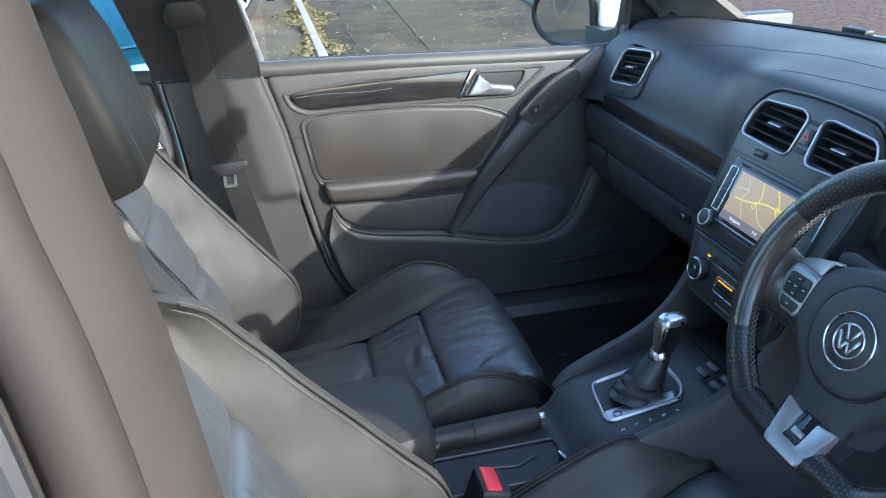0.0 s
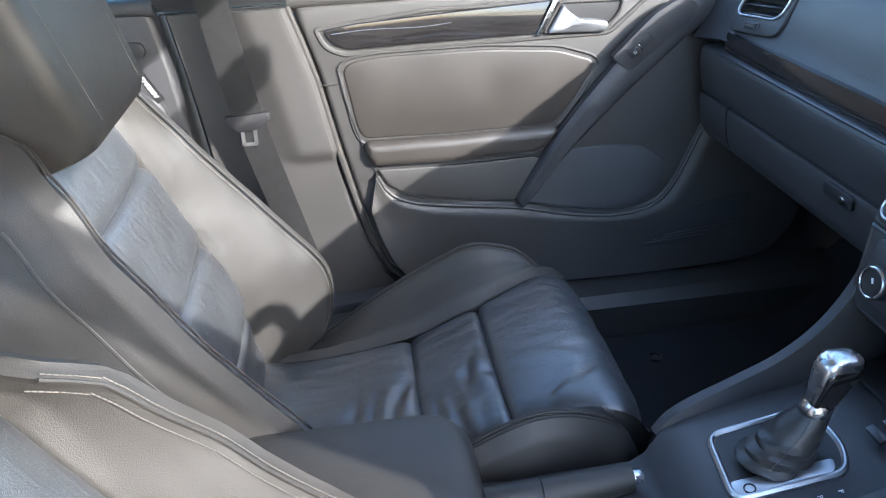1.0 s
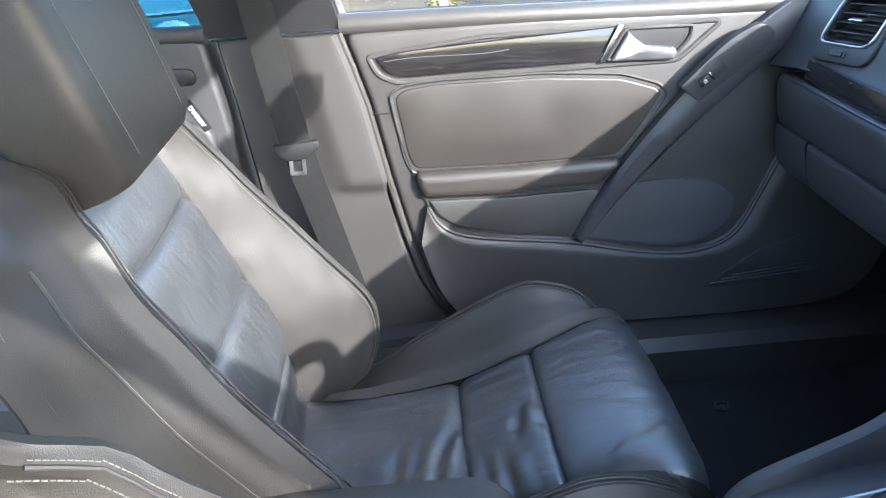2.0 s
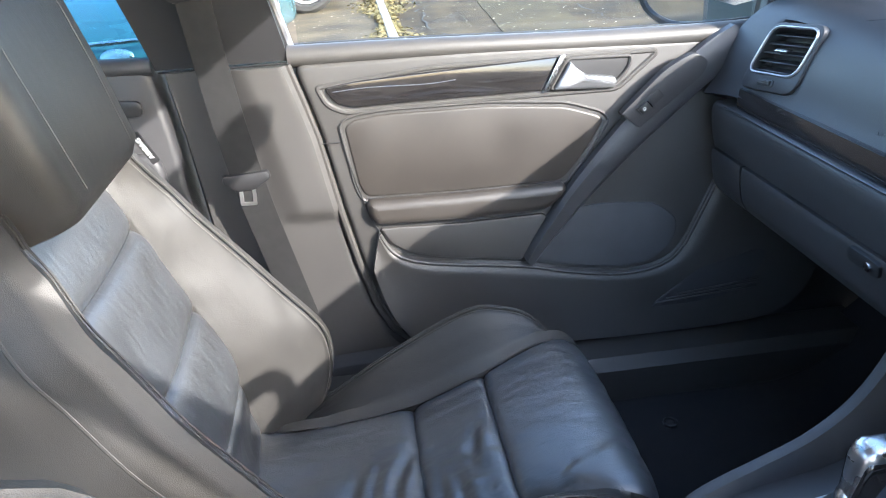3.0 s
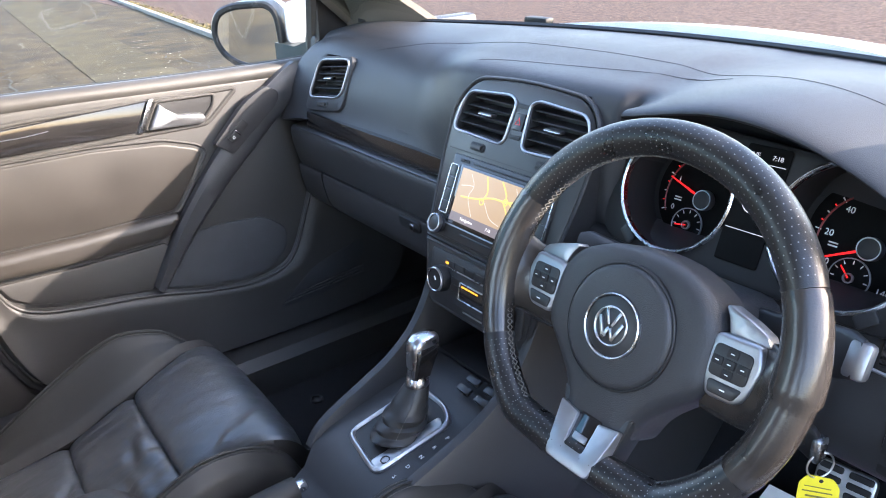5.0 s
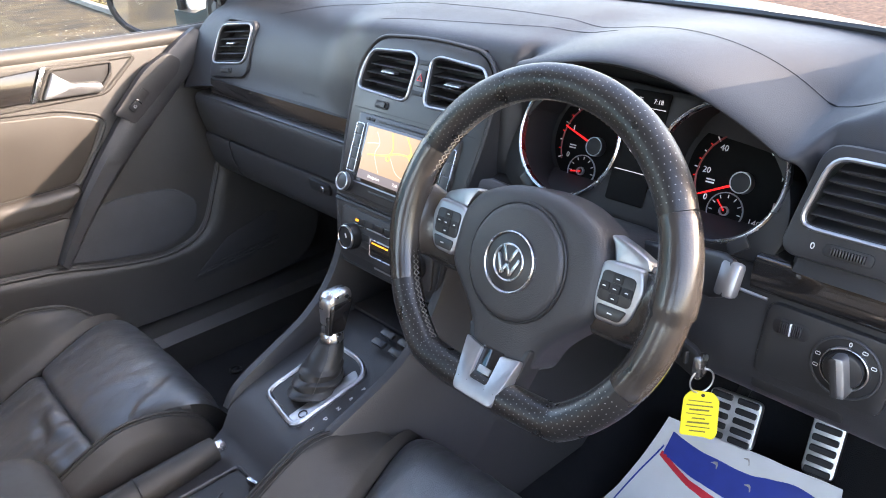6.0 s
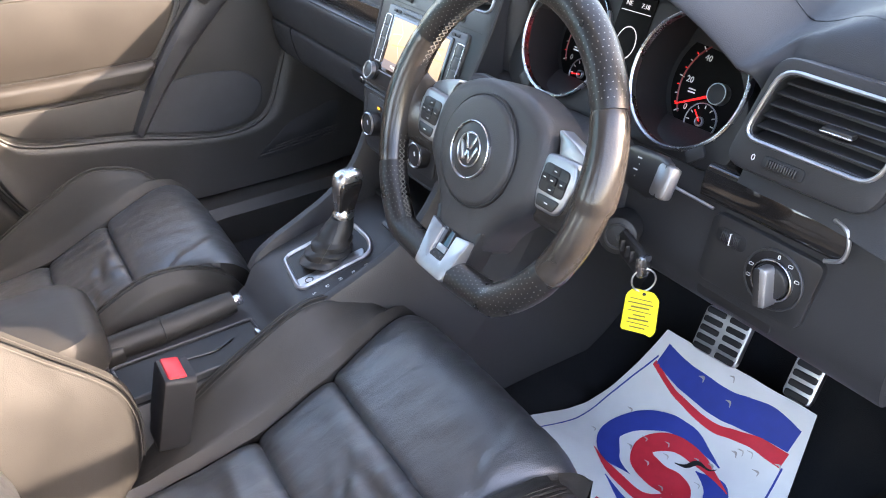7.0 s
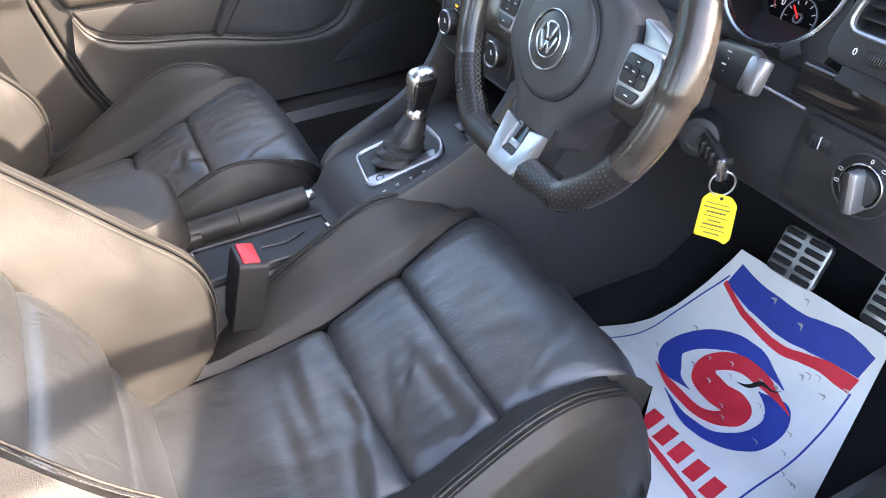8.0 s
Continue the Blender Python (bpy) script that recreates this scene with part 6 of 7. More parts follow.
def pocket_face(a, b):
    i = round(a * (len(lip_line) - 1))
    p = lip_line[i].lerp(foot_line[i], b)
    return DM @ Vector((p.x, p.y, 0.002 + 0.016 * min(1, b * 10) ** 0.7 - 0.006 * math.sin(math.pi * b) + 0.006 * b))


part("door_pocket", slab(pocket_face, len(lip_line) - 1, 24, lambda p: Vector((p.x, 0.71, p.z))), DOOR_SOFT, door, "moulded door pocket")
part("pocket_lip", tube([DM @ Vector((p.x, p.y - 0.004, 0.0115)) for p in curve([(*p, 0) for p in lip], 4)], 0.0036, 10), DOOR_SOFT, door)
part("pocket_mouth", prism(rounded([(0.47, 0.385), (0.74, 0.395), (0.765, 0.43), (0.70, 0.50), (0.58, 0.470)], 0.02), 0.0, 0.0160, DM, 0.002), DASH_LOW, door, "dark pocket opening")
for k in range(3):
    part("pocket_rib", tube([DM @ Vector((0.50 + 0.02 * k, 0.405 + 0.007 * k, 0.0165)), DM @ Vector((0.70, 0.418 + 0.008 * k, 0.0165))], 0.002, 6), DOOR_SOFT, door)
door_prism("speaker_cloth", [(0.252, 0.519), (0.340, 0.612), (0.400, 0.615), (0.490, 0.606), (0.535, 0.570), (0.530, 0.525), (0.490, 0.490), (0.430, 0.483), (0.340, 0.497)], 0.020, -0.004, 0.004, DOOR_CLOTH, 0.003, "dark cloth speaker cover")
door_prism("map_panel", [(-0.002, 0.610), (0.14, 0.605), (0.285, 0.607), (0.300, 0.590), (0.246, 0.522), (0.10, 0.543), (0.042, 0.560), (0.014, 0.580)], 0.006, -0.002, 0.006, DOOR_SOFT, 0.003)
# pull strap and window switch
strap = loft([[Vector((p.x + 0.62 * a, 0.70 - b - lift, p.z - 0.78 * a)) for a, b in ((-w, 0.0), (-w, 0.016), (-w * 0.6, 0.024), (w * 0.6, 0.024), (w, 0.016), (w, 0.0))] for p, w, lift in zip(curve([(0.255, 0, 0.520), (0.300, 0, 0.590), (0.345, 0, 0.652), (0.420, 0, 0.737), (0.50, 0, 0.812), (0.565, 0, 0.862), (0.610, 0, 0.885)], 5), [0.011 + 0.018 * min(1, k / 18) for k in range(31)], [0.010 * math.sin(math.pi * k / 30) for k in range(31)])])
part("pull_handle", strap, DASH_LOW, door, "dark slanting pull handle")
SWP = plane_of((0, 0.6645, 0), (1, 0, 0), (0, 0, 1))
swp = part("switch_panel", prism(rounded([(0.403, 0.782), (0.436, 0.757), (0.536, 0.836), (0.546, 0.858), (0.521, 0.875), (0.475, 0.853)], [0.006, 0.006, 0.014, 0.016, 0.016, 0.03], 5), -0.014, 0.0015, SWP, 0.0015), DASH, door, "flush window switch panel")
sw_m = plane_of((0.450, 0.6630, 0.799), (0.76, 0, 0.65), (-0.65, 0, 0.76))
part("switch_well", prism(rounded(rect(-0.024, -0.0085, 0.024, 0.0085), 0.002), -0.001, 0.0004, sw_m, 0.0002), DARK, swp)
part("window_switch", box((0.019, 0.014, 0.006), sw_m @ Matrix.Translation((-0.012, 0, 0.0025)) @ pose(0, 0, 0, 0, -10), 0.002), SATIN, swp)
part("switch_tip", box((0.0025, 0.014, 0.006), sw_m @ Matrix.Translation((-0.001, 0, 0.0035)), 0.0008), CHROME, swp, "chrome switch lip")
part("switch_mark", hoop(rounded(rect(-0.0025, -0.0025, 0.0025, 0.0025), 0.0008), 0.0007, 0, 0.0003, sw_m @ Matrix.Translation((-0.013, 0, 0.0055)), 0.0001), WHITE, swp)
window = part("door_glass", slab(lambda a, b: Vector((-0.10 + 0.80 * a, 0.735 - 0.13 * b, 0.89 + 0.48 * b)), 2, 4, lambda p: p + Vector((0, 0.004, 0))), GLASS, door, "clear door glass")
window.visible_shadow = False
part("glass_frame", tube([(0.66, 0.735, 0.89), (0.66, 0.70, 1.06)], 0.014, 8), RUBBER, door)
part("mirror_sail", prism([(0.655, 0.885), (0.768, 0.890), (0.752, 0.935), (0.712, 0.998), (0.665, 1.07)], -0.04, 0.002, DM, 0.006), SATIN, door, "black mirror sail panel")

# ---- middle pillar, belt, rear door ----
pillar = thing("middle_pillar", "dark middle pillar trim with silver door frame edge", "pillar trim", (-0.2, 0.72, 0.3))
PM = plane_of((0, 0.705, 0), (1, 0, 0), (0, 0, 1))
PILLAR_BACK = [(0.335, -0.20), (0.40, -0.282), (0.62, -0.285), (0.80, -0.300), (0.896, -0.312)]
PILLAR_FRONT = [(0.335, 0.040), (0.362, 0.030), (0.398, 0.004), (0.462, -0.024), (0.55, -0.045), (0.66, -0.066), (0.778, -0.086), (0.83, -0.100), (0.896, -0.119)]


def pillar_face(a, b):
    z = 0.34 + 0.556 * b
    x0, x1 = line_table(PILLAR_BACK, z), line_table(PILLAR_FRONT, z)
    x = x0 + (x1 - x0) * a
    relief = 0.016 * eased_step(0.45, 0.72, a - 0.25 * (0.75 - z)) * eased_step(0.628, 0.655, z)
    return Vector((x, 0.705 - relief + 0.012 * eased_step(0.94, 1.0, a) + 0.03 * eased_step(0.05, 0.0, a), z))


part("pillar_lower", slab(pillar_face, 40, 60, lambda p: Vector((p.x, 0.79, p.z))), DOOR_SOFT, pillar, "dark lower pillar trim")
part("pillar_joint", tube([(-0.312, 0.703, 0.8985), (-0.12, 0.703, 0.8985)], 0.0016, 6), DARK, pillar)
part("pillar_upper", slab(lambda a, b: Vector((-0.315 + 0.20 * a - 0.13 * b + 0.03 * b * a, 0.705 - 0.12 * b ** 1.2, 0.902 + 0.50 * b)), 4, 8, lambda p: p + Vector((0, 0.07, 0))), DARK, pillar, "dark upper pillar trim")
part("height_slot", prism(rounded([(-0.235, 0.945), (-0.165, 0.945), (-0.185, 1.06), (-0.255, 1.06)], 0.012), -0.06, -0.006, PM @ pose(0, 0, 0, 0, 0, 0), 0.003), DARK, pillar)
part("frame_edge", tube([(-0.108, 0.735, 0.895), (-0.132, 0.715, 1.0), (-0.175, 0.675, 1.15), (-0.24, 0.62, 1.36)], 0.007, 8), SILVER, pillar, "bright metal door frame edge")
part("door_seal", tube([DM @ Vector((x - 0.008, z, -0.004)) for x, z in DOOR_EDGE[:9]], 0.0065, 8), RUBBER, pillar)
part("sill_step", prism(rounded([(-0.30, 0.345), (0.04, 0.365), (0.03, 0.335), (-0.30, 0.315)], 0.006), -0.06, 0.04, PM, 0.006), DASH_LOW, pillar)

belt = thing("seat_belt", "woven black seat belt hanging on the pillar", "seat belt", (-0.2, 0.66, 0.45))
run = curve([(-0.232, 0.655, 1.010), (-0.222, 0.655, 0.90), (-0.206, 0.650, 0.78), (-0.190, 0.655, 0.68), (-0.165, 0.668, 0.55), (-0.130, 0.660, 0.40)], 8)
part("webbing", loft([[p + Vector((a * 0.024, b, a * 0.004)) for a, b in ((-1, 0.001), (-1, -0.001), (0, -0.0022), (1, -0.001), (1, 0.001), (0, 0.0))] for p in run]), BELT, belt)
part("belt_guide", prism(rounded([(-0.030, -0.022), (0.030, -0.022), (0.038, 0.004), (0.025, 0.028), (-0.025, 0.028), (-0.038, 0.004)], 0.010), -0.005, 0.012, plane_of((-0.236, 0.660, 1.025), (1, 0, 0.05), (0, -0.2, 1)), 0.005), DARK, belt, "black belt guide")
tm = plane_of((-0.202, 0.650, 0.733), (1, 0, -0.06), (0.06, 0, 1))
tongue = part("belt_tongue", prism(rounded([(-0.036, 0.010), (0.034, 0.018), (0.038, 0.006), (0.014, -0.012), (-0.014, -0.016), (-0.036, -0.002)], 0.005), -0.005, 0.006, tm, 0.003), DARK, belt, "black and steel belt tongue")
part("tongue_plate", hoop(rounded(rect(-0.013, -0.040, 0.013, -0.008), 0.003), 0.006, -0.001, 0.0015, tm, 0.0004), STEEL, tongue)

rear = thing("rear_door", "closed dark rear door with tinted window", "car door", (-0.6, 0.72, 0.3))
part("rear_panel", prism(rounded([(-0.325, 0.905), (-0.312, 0.80), (-0.300, 0.62), (-0.29, 0.38), (-1.30, 0.42), (-1.30, 0.935)], 0.02, 4), -0.10, 0.002, PM, 0.010, 3), DASH_LOW, rear, "dark rear door panel")
part("rear_ledge", tube([(-0.32, 0.712, 0.908), (-1.3, 0.712, 0.935)], 0.014, 10), DASH_LOW, rear)
part("rear_pad", prism(rounded([(-0.335, 0.775), (-0.325, 0.60), (-0.75, 0.60), (-0.75, 0.80)], 0.03), 0, 0.016, PM, 0.010, 3), DASH_LOW, rear)
part("rear_handle", prism(rounded([(-0.345, 0.86), (-0.345, 0.835), (-0.48, 0.835), (-0.48, 0.868)], 0.012), 0, 0.008, PM, 0.003), SATIN, rear)
rg = part("rear_glass", slab(lambda a, b: Vector((-0.30 - 0.95 * a - 0.13 * b * (1 - a), 0.735 - 0.13 * b, 0.90 + 0.46 * b)), 2, 4, lambda p: p + Vector((0, 0.004, 0))), TINTED, rear, "tinted rear door glass")
rg.visible_shadow = False

# driver's side middle pillar, close to the camera at the start
near_pillar = thing("driver_side_pillar", "brown-grey driver's side door pillar with white painted side", "pillar", (-0.22, -0.72, 0.3))
path = curve([(-0.074, -0.740, 0.45), (-0.086, -0.728, 0.85), (-0.1095, -0.689, 1.11), (-0.120, -0.676, 1.172), (-0.1245, -0.671, 1.194), (-0.140, -0.650, 1.28), (-0.165, -0.615, 1.40)], 8)
part("pillar_skin", loft([[p + Vector((a, b, 0)) for a, b in ((-0.014, 0.016), (-0.004, 0.006), (-0.002, 0.000), (-0.004, -0.008), (-0.010, -0.014), (-0.022, -0.020), (-0.03, 0.0), (-0.04, 0.03))] for p in path]), NEAR_TRIM, near_pillar)
part("pillar_seal", tube([p + Vector((-0.0130, -0.0165, 0)) for p in path], 0.0056, 12), NEAR_TRIM, near_pillar, "brown-grey door seal")
part("pillar_flange", tube([p + Vector((-0.0185, -0.0250, 0)) for p in path], 0.0022, 8), DARK, near_pillar)
part("pillar_paint", loft([[p + Vector((a, b, 0)) for a, b in ((-0.0195, -0.0245), (-0.0205, -0.029), (-0.050, -0.036), (-0.12, -0.022), (-0.13, 0.05), (-0.04, 0.03), (-0.031, 0.0))] for p in path]), PAINT, near_pillar, "white painted pillar side")
part("driver_sill", loft([[Vector((x, -0.78 + dy, z)) for dy, z in ((-0.08, 0.20), (0.06, 0.20), (0.06, 0.32), (0.0, 0.35), (-0.08, 0.30))] for x in (-1.5, 0.95)]), PAINT, near_pillar)

# ---- door mirror ----
mirror = thing("door_mirror", "silver and black door mirror with clear glass", "door mirror", (0.66, 0.90, 0.87))
mm = plane_of((0.623, 0.975, 0.928), (0.56, -0.83, 0.0), (-0.05, 0, 1))
case = rounded([(-0.098, 0.004), (-0.076, 0.054), (-0.030, 0.070), (0.085, 0.076), (0.092, -0.066), (-0.020, -0.074), (-0.076, -0.046)], 0.048, 7)
part("mirror_case", loft([[mm @ Vector((p.x * k, p.y * k, d)) for p in case] for k, d in ((1.0, 0.0), (1.04, -0.012), (1.02, -0.05), (0.85, -0.085), (0.4, -0.10))]), PAINT, mirror, "white mirror case")
part("mirror_rim", hoop(inset(case, -0.004), 0.016, -0.03, 0.006, mm, 0.004), SATIN, mirror, "black mirror rim")
MIRROR = material("mirror", (0.85, 0.87, 0.88), 0.02, metal=1.0, vary=0.02)
part("mirror_glass", prism(inset(case, 0.006), -0.004, 0.001, mm), MIRROR, mirror, "clear mirror glass")
part("mirror_foot", loft([[Vector((x, y, z + dz)) for x, dz in ((0.66, -0.03), (0.78, -0.03), (0.78, 0.03), (0.66, 0.03))] for y, z in ((0.745, 0.905), (0.82, 0.885), (0.92, 0.885))]), SATIN, mirror, "black mirror foot")
part("mirror_cheek", prism(rounded([(0.0, -0.02), (0.10, -0.03), (0.10, 0.075), (0.0, 0.07)], 0.02), -0.02, 0.0, plane_of((0.675, 0.885, 0.930), (0.9, -0.42, 0), (0, 0, 1)), 0.008), PAINT, mirror)

# ---- outside ----
GROUND = 0.05
ASPHALT = material("worn grey asphalt", (0.024, 0.020, 0.014), 0.95, grain=1.0, grain_size=60, vary=0.3, vary_size=2.6, second=(0.080, 0.062, 0.036), spec=0.1)
ground = tagged(part("ground", slab(lambda a, b: Vector((-150 + 300 * a, -150 + 300 * b, GROUND)), 6, 6, lambda p: p - Vector((0, 0, 0.3))), ASPHALT), "worn grey asphalt ground", "ground", kind="structure")
GRAVEL = material("red-brown gravel", (0.010, 0.006, 0.004), 0.9, grain=1.0, grain_size=45, kind="voronoi", vary=0.4, vary_size=30, second=(0.135, 0.088, 0.068), spec=0.1)
tagged(part("road", slab(lambda a, b: Vector((3.45 + 40 * a, -60 + 120 * b, GROUND + 0.004)), 2, 2, lambda p: p - Vector((0, 0, 0.003))), GRAVEL), "red-brown chipped stone road surface", "road", kind="structure")
KERB = material("pale concrete kerb", (0.22, 0.205, 0.175), 0.85, grain=0.8, grain_size=120, vary=0.25, vary_size=7)
kerb_mesh = box((0.085, 0.90, 0.16), None, 0.012)
kerb_me = bpy.data.meshes.new("kerbstone")
kerb_mesh.to_mesh(kerb_me)
kerb_mesh.free()
kerb_me.materials.append(KERB)
for label, x0, slope, lift in (("narrow pale concrete edging kerb", 0.335, 0.004, 0.0), ("pale concrete kerb beside the red road", 3.02, 0.10, 0.02)):
    k = thing("kerb", label, "kerb", (x0, 3, GROUND), kind="structure")
    for i in range(16):
        s = new("kerbstone", kerb_me)
        y = 2.4 + 0.905 * i
        s.location = (x0 + slope * (y - 8), y, GROUND - 0.045 + lift)
        s.rotation_euler = (0, 0.01 * (random.random() - 0.5), -slope + 0.008 * (random.random() - 0.5))
        s.parent = k
        s.matrix_parent_inverse = Matrix.Translation(k.location).inverted()
PATCH = material("pale tarmac patch", (0.058, 0.048, 0.028), 0.95, spec=0.1, grain=1.0, grain_size=80, vary=0.3, vary_size=3)
tagged(part("pavement", slab(lambda a, b: Vector((0.98 + 0.72 * b + 0.08 * (12 * a) + 0.02 * noise.noise(Vector((a * 30, b * 2, 0))), 1.5 + 16 * a, GROUND + 0.005)), 60, 4, lambda p: p - Vector((0, 0, 0.004))), PATCH), "pale trench patch in the asphalt", "pavement", kind="structure")
DARK_TAR = material("dark damp tarmac", (0.06, 0.050, 0.036), 0.85, grain=1.0, grain_size=70, vary=0.4, vary_size=3, second=(0.12, 0.098, 0.062), spec=0.1)
tagged(part("pavement", slab(lambda a, b: Vector((-6 + 6.27 * b, 1.2 + 18 * a, GROUND + 0.004)), 4, 4, lambda p: p - Vector((0, 0, 0.003))), DARK_TAR), "dark tarmac parking strip", "pavement", kind="structure")


def scatter(name, count, place, size, mat, label, category, flat=True):
    bm = bmesh.new()
    for _ in range(count):
        x, y = place()
        s = size * (0.5 + random.random())
        a = random.random() * 6.28
        q = [Vector((math.cos(a + k * 2.1) * s, math.sin(a + k * 2.1) * s * 0.7, GROUND + 0.010 + (0 if flat else random.random() * s * 1.6))) for k in range(3)]
        bm.faces.new([bm.verts.new(v + Vector((x, y, 0))) for v in q])
    return tagged(part(name, bm, mat, None, "", smooth=False), label, category, kind="stuff")


PETAL = material("pale petals", (0.52, 0.47, 0.35), 0.7, vary=0.1)
scatter("fallen_petals", 2600, lambda: (random.uniform(-2.5, 3.0), 1.6 + 13 * random.random() ** 1.3), 0.011, PETAL, "scattered pale fallen petals on the ground", "petals")
MOSS = material("yellow-green moss and weeds", (0.075, 0.070, 0.026), 0.9, vary=0.5, vary_size=12, second=(0.15, 0.115, 0.045))
scatter("moss", 7500, lambda: ((lambda y: (0.335 + 0.004 * (y - 8) + random.choice((-1, 1)) * (0.05 + abs(random.gauss(0, 0.06)) * (1.2 + math.sin(y * 2.7))), y))(2 + 13 * random.random())), 0.018, MOSS, "yellow-green moss and weeds along the kerb", "moss", False)
scatter("weeds", 2600, lambda: ((lambda y: (3.02 + 0.10 * (y - 8) + 0.06 + abs(random.gauss(0, 0.09)), y))(2 + 13 * random.random())), 0.016, MOSS, "dry moss beside the far kerb", "moss", False)
CRACK = material("dark crack", (0.03, 0.028, 0.025), 0.95)
cracks = bmesh.new()
for x0, y0, n in ((0.62, 5.2, 16), (0.75, 7.5, 12), (0.9, 9.5, 10), (2.2, 6.0, 10)):
    p = Vector((x0, y0, GROUND + 0.0075))
    for _ in range(n):
        q = p + Vector((random.uniform(-0.09, 0.07), random.uniform(0.06, 0.22), 0))
        w = Vector((random.uniform(0.004, 0.012), 0, 0))
        cracks.faces.new([cracks.verts.new(v) for v in (p - w, p + w, q + w, q - w)])
        p = q
tagged(part("cracks", cracks, CRACK, None, "", smooth=False), "dark cracks in the asphalt", "cracks", kind="stuff")

# the dark parked car, side on, and the blue car, nose on
BLACK_PAINT = material("black car paint", (0.018, 0.019, 0.022), 0.15, coat=0.7)
BLUE_PAINT = material("teal-blue car paint", (0.030, 0.085, 0.105), 0.25, coat=0.5, vary=0.08)
TYRE = material("tyre rubber", (0.025, 0.024, 0.023), 0.8, grain=0.5, grain_size=80)
ALLOY = material("silver alloy", (0.70, 0.70, 0.69), 0.32, metal=0.7, vary=0.08)


def road_wheel(parent, c, r, m):
    w = part("wheel", hoop(disc(r, 48), r * 0.32, -0.20, 0.0, m, 0.03), TYRE, parent, "black tyre on a five-spoke alloy rim")
    part("rim", hoop(disc(r * 0.70, 48), 0.022, -0.14, -0.008, m, 0.008), ALLOY, w, "silver alloy rim")
    part("rim_well", prism(disc(r * 0.66, 32), -0.16, -0.12, m), DARK, w)
    for k in range(5):
        a = radians(90 + 72 * k)
        d, n2 = Vector((math.cos(a), math.sin(a))), Vector((-math.sin(a), math.cos(a)))
        part("spoke", prism([d * 0.03 + n2 * 0.035, d * 0.03 - n2 * 0.035, d * (r * 0.67) - n2 * 0.052, d * (r * 0.67) + n2 * 0.052], -0.07, -0.018, m, 0.010), ALLOY, w)
    part("hub_cap", prism(disc(0.055, 24), -0.07, -0.014, m, 0.006), ALLOY, w)
    for k in range(5):
        a = radians(54 + 72 * k)
        part("wheel_bolt", prism(disc(0.011, 8, 0.036 * math.cos(a), 0.036 * math.sin(a)), -0.02, -0.009, m), DARK, w)


dark_car = thing("parked_car", "black parked car with silver five-spoke wheels", "car", (-2.0, 8.2, GROUND))
side_m = plane_of((-0.43, 7.50, GROUND + 0.325), (1, 0, 0), (0, 0, 1))
road_wheel(dark_car, None, 0.325, side_m)
road_wheel(dark_car, None, 0.325, plane_of((-3.05, 7.50, GROUND + 0.325), (1, 0, 0), (0, 0, 1)))
arc = [Vector((0.37 * math.cos(a), 0.37 * math.sin(a) + 0.0)) for a in [math.pi * k / 16 for k in range(17)]]
outline = [Vector((0.47, -0.12)), Vector((0.50, 0.05)), Vector((0.46, 0.45)), Vector((0.20, 0.62)), Vector((-0.6, 0.72)), Vector((-1.2, 1.12)), Vector((-2.6, 1.14)), Vector((-3.4, 0.70)), Vector((-3.5, -0.1)), Vector((-2.99, -0.12))] + [Vector((-2.62 - 0.37 * math.cos(math.pi * k / 16) * -1 * -1, 0.37 * math.sin(math.pi * k / 16))) for k in range(17)] + [Vector((-2.25, -0.12)), Vector((-0.37, -0.12))] + [Vector((-p.x, p.y)) for p in arc] + [Vector((0.37, -0.12))]
part("car_shell", prism(outline, -1.70, -0.02, side_m, 0.03), BLACK_PAINT, dark_car, "glossy black car side")
part("bumper_strip", box((0.12, 0.03, 0.10), pose(-0.02, 7.52, GROUND + 0.30), 0.02), DARK, dark_car)

blue_car = thing("parked_car", "teal-blue parked car standing nose-on beside the kerb", "car", (-1.2, 3.5, GROUND))


def nose(y, half, top, low):
    return [Vector((-1.24 + p.x, y, p.y)) for p in rounded([(-half, low), (half, low), (half, (low + top) * 0.56), (half * 0.86, top - 0.03), (0, top), (-half * 0.86, top - 0.03), (-half, (low + top) * 0.56)], 0.07, 4)]


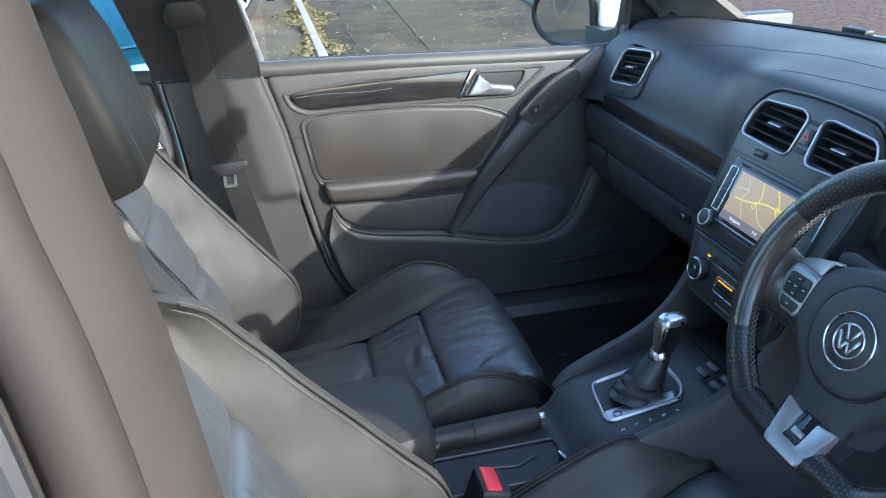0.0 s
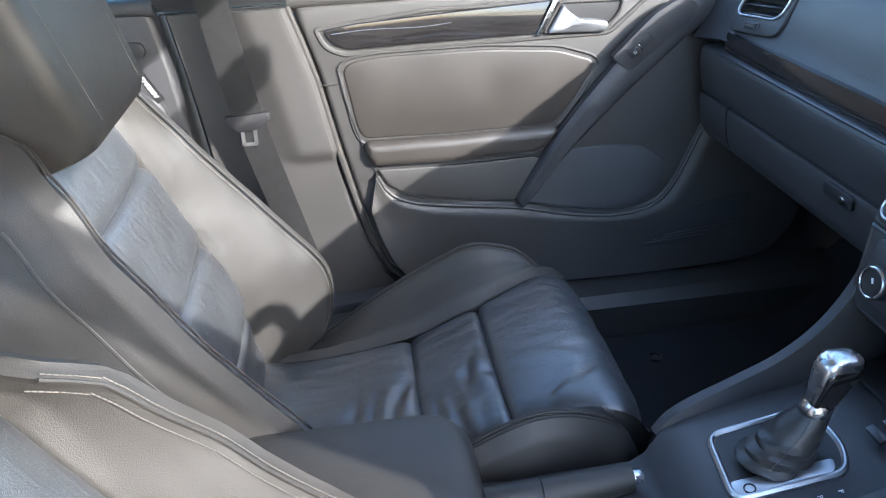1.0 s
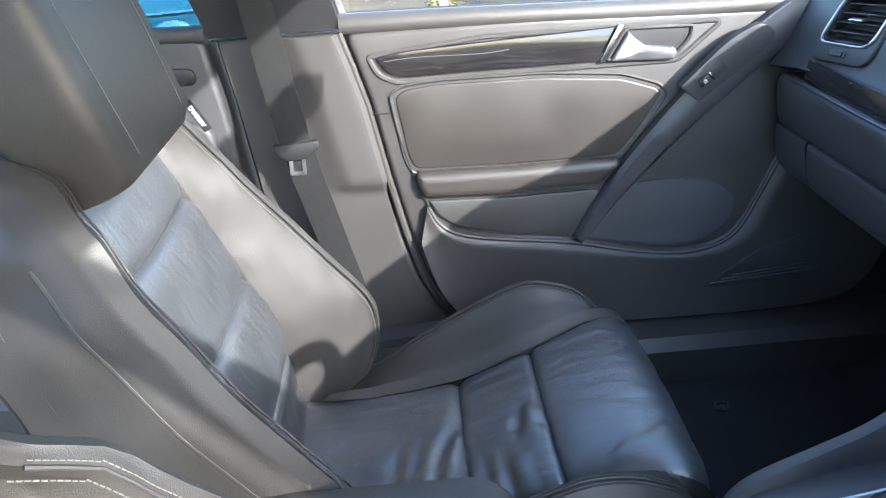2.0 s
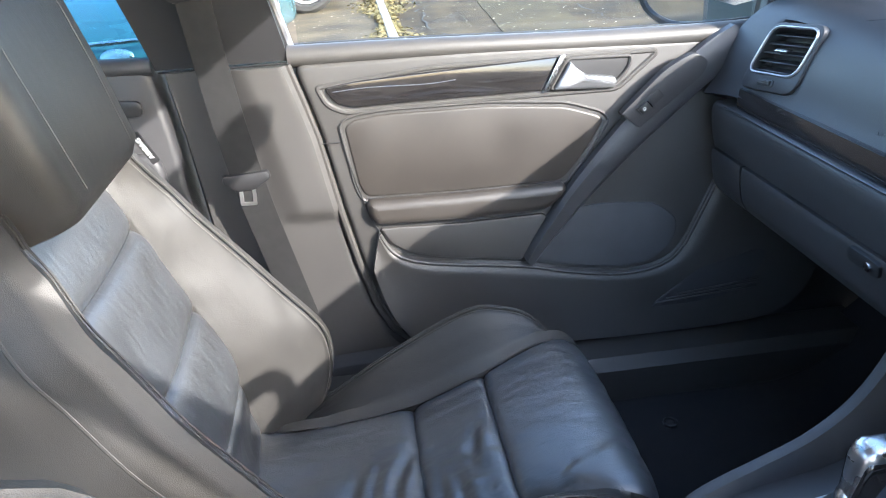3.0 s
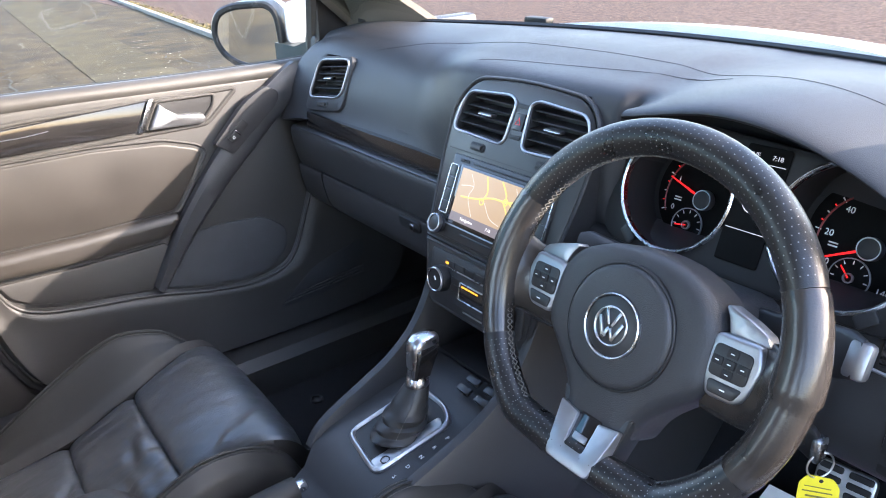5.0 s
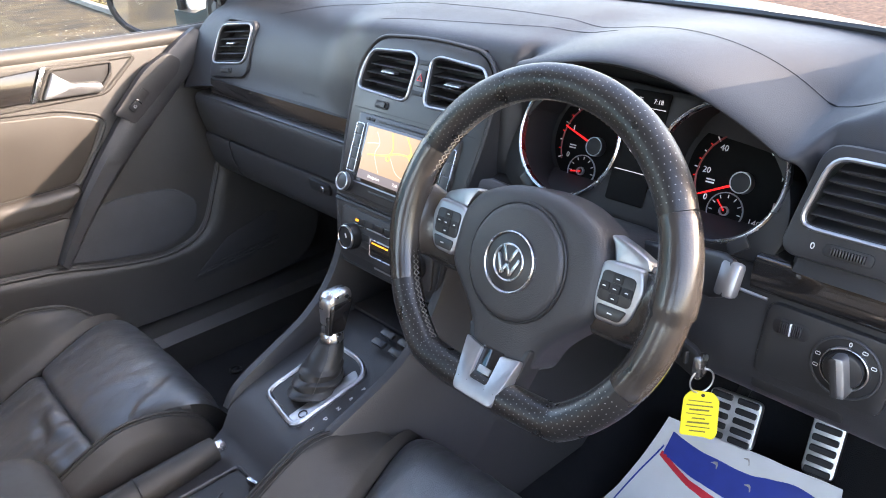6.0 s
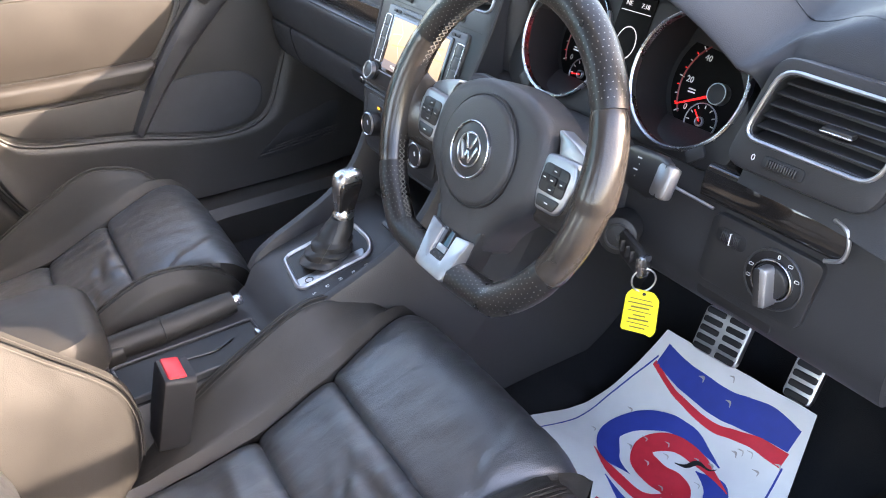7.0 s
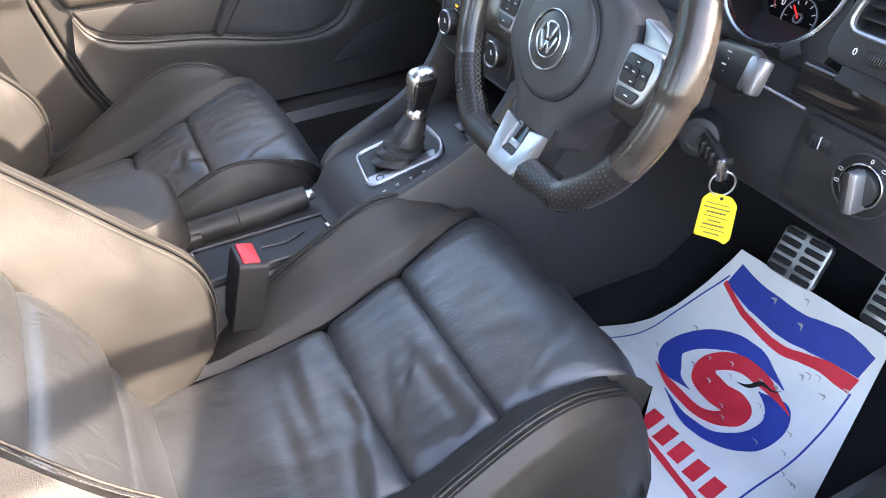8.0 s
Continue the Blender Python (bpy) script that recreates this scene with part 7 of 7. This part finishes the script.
part("car_nose", loft([nose(2.16, 0.70, 0.64, 0.30), nose(2.19, 0.80, 0.70, 0.25), nose(2.30, 0.86, 0.75, 0.22), nose(2.6, 0.88, 0.82, 0.22), nose(3.1, 0.89, 0.92, 0.22), nose(3.3, 0.89, 0.95, 0.22)]), BLUE_PAINT, blue_car, "teal-blue bonnet and wings")
part("car_cabin", loft([nose(3.25, 0.86, 0.96, 0.22), nose(3.9, 0.72, 1.42, 0.22), nose(5.2, 0.70, 1.45, 0.22), nose(5.9, 0.80, 0.95, 0.22)]), BLUE_PAINT, blue_car)
part("bonnet_strip", tube(curve([(-1.86, 2.20, 0.735), (-1.5, 2.165, 0.725), (-1.16, 2.155, 0.722), (-0.8, 2.165, 0.725), (-0.46, 2.20, 0.735)], 5), 0.008, 8), CHROME, blue_car)
part("front_badge", prism([Vector((0.055 * math.cos(a), 0.024 * math.sin(a))) for a in [2 * math.pi * k / 28 for k in range(28)]], 0, 0.012, plane_of((-0.80, 2.160, 0.680), (1, 0, 0), (0, 0.3, 1)), 0.004), CHROME, blue_car, "plain oval chrome badge")
for sg in (-1, 1):
    part("headlamp", prism(rounded(rect(-0.14, -0.07, 0.14, 0.07), 0.05), 0, 0.02, plane_of((-1.16 + sg * 0.66, 2.20, 0.60), (1, sg * 0.25, 0), (0, 0.25, 1)), 0.01), ALLOY, blue_car, "clear headlamp")
for sx in (-1.95, -0.52):
    for sy in (2.95, 5.25):
        road_wheel(blue_car, None, 0.31, plane_of((sx + (0.02 if sx > -1 else -0.02), sy, GROUND + 0.31), (0, 1, 0) if sx > -1 else (0, -1, 0), (0, 0, 1)))

# ---- the driver's door, swung open ----
open_door = thing("driver_door", "white driver's door swung open", "car door", (0.80, -0.82, 0.30))
HINGE, SWING = Vector((0.82, -0.80, 0)), Vector((-0.36, -0.93, 0)).normalized()
OD = plane_of(HINGE, SWING, (0, 0, 1))
part("door_skin", prism(rounded([(0.0, 0.30), (0.95, 0.30), (1.02, 0.60), (1.02, 0.935), (0.0, 0.925)], 0.04), -0.05, 0.05, OD, 0.015, 3), PAINT, open_door, "white door skin")
part("door_lining", prism(rounded([(0.03, 0.34), (0.93, 0.34), (0.99, 0.60), (0.99, 0.92), (0.03, 0.91)], 0.04), 0.05, 0.075, OD, 0.012, 3), DOOR_SOFT, open_door)
part("window_frame", tube([OD @ Vector((x, z, 0)) for x, z in ((0.06, 0.93), (0.30, 1.10), (0.62, 1.33), (0.80, 1.38), (1.05, 1.38), (1.02, 0.93))], 0.02, 8), SATIN, open_door)
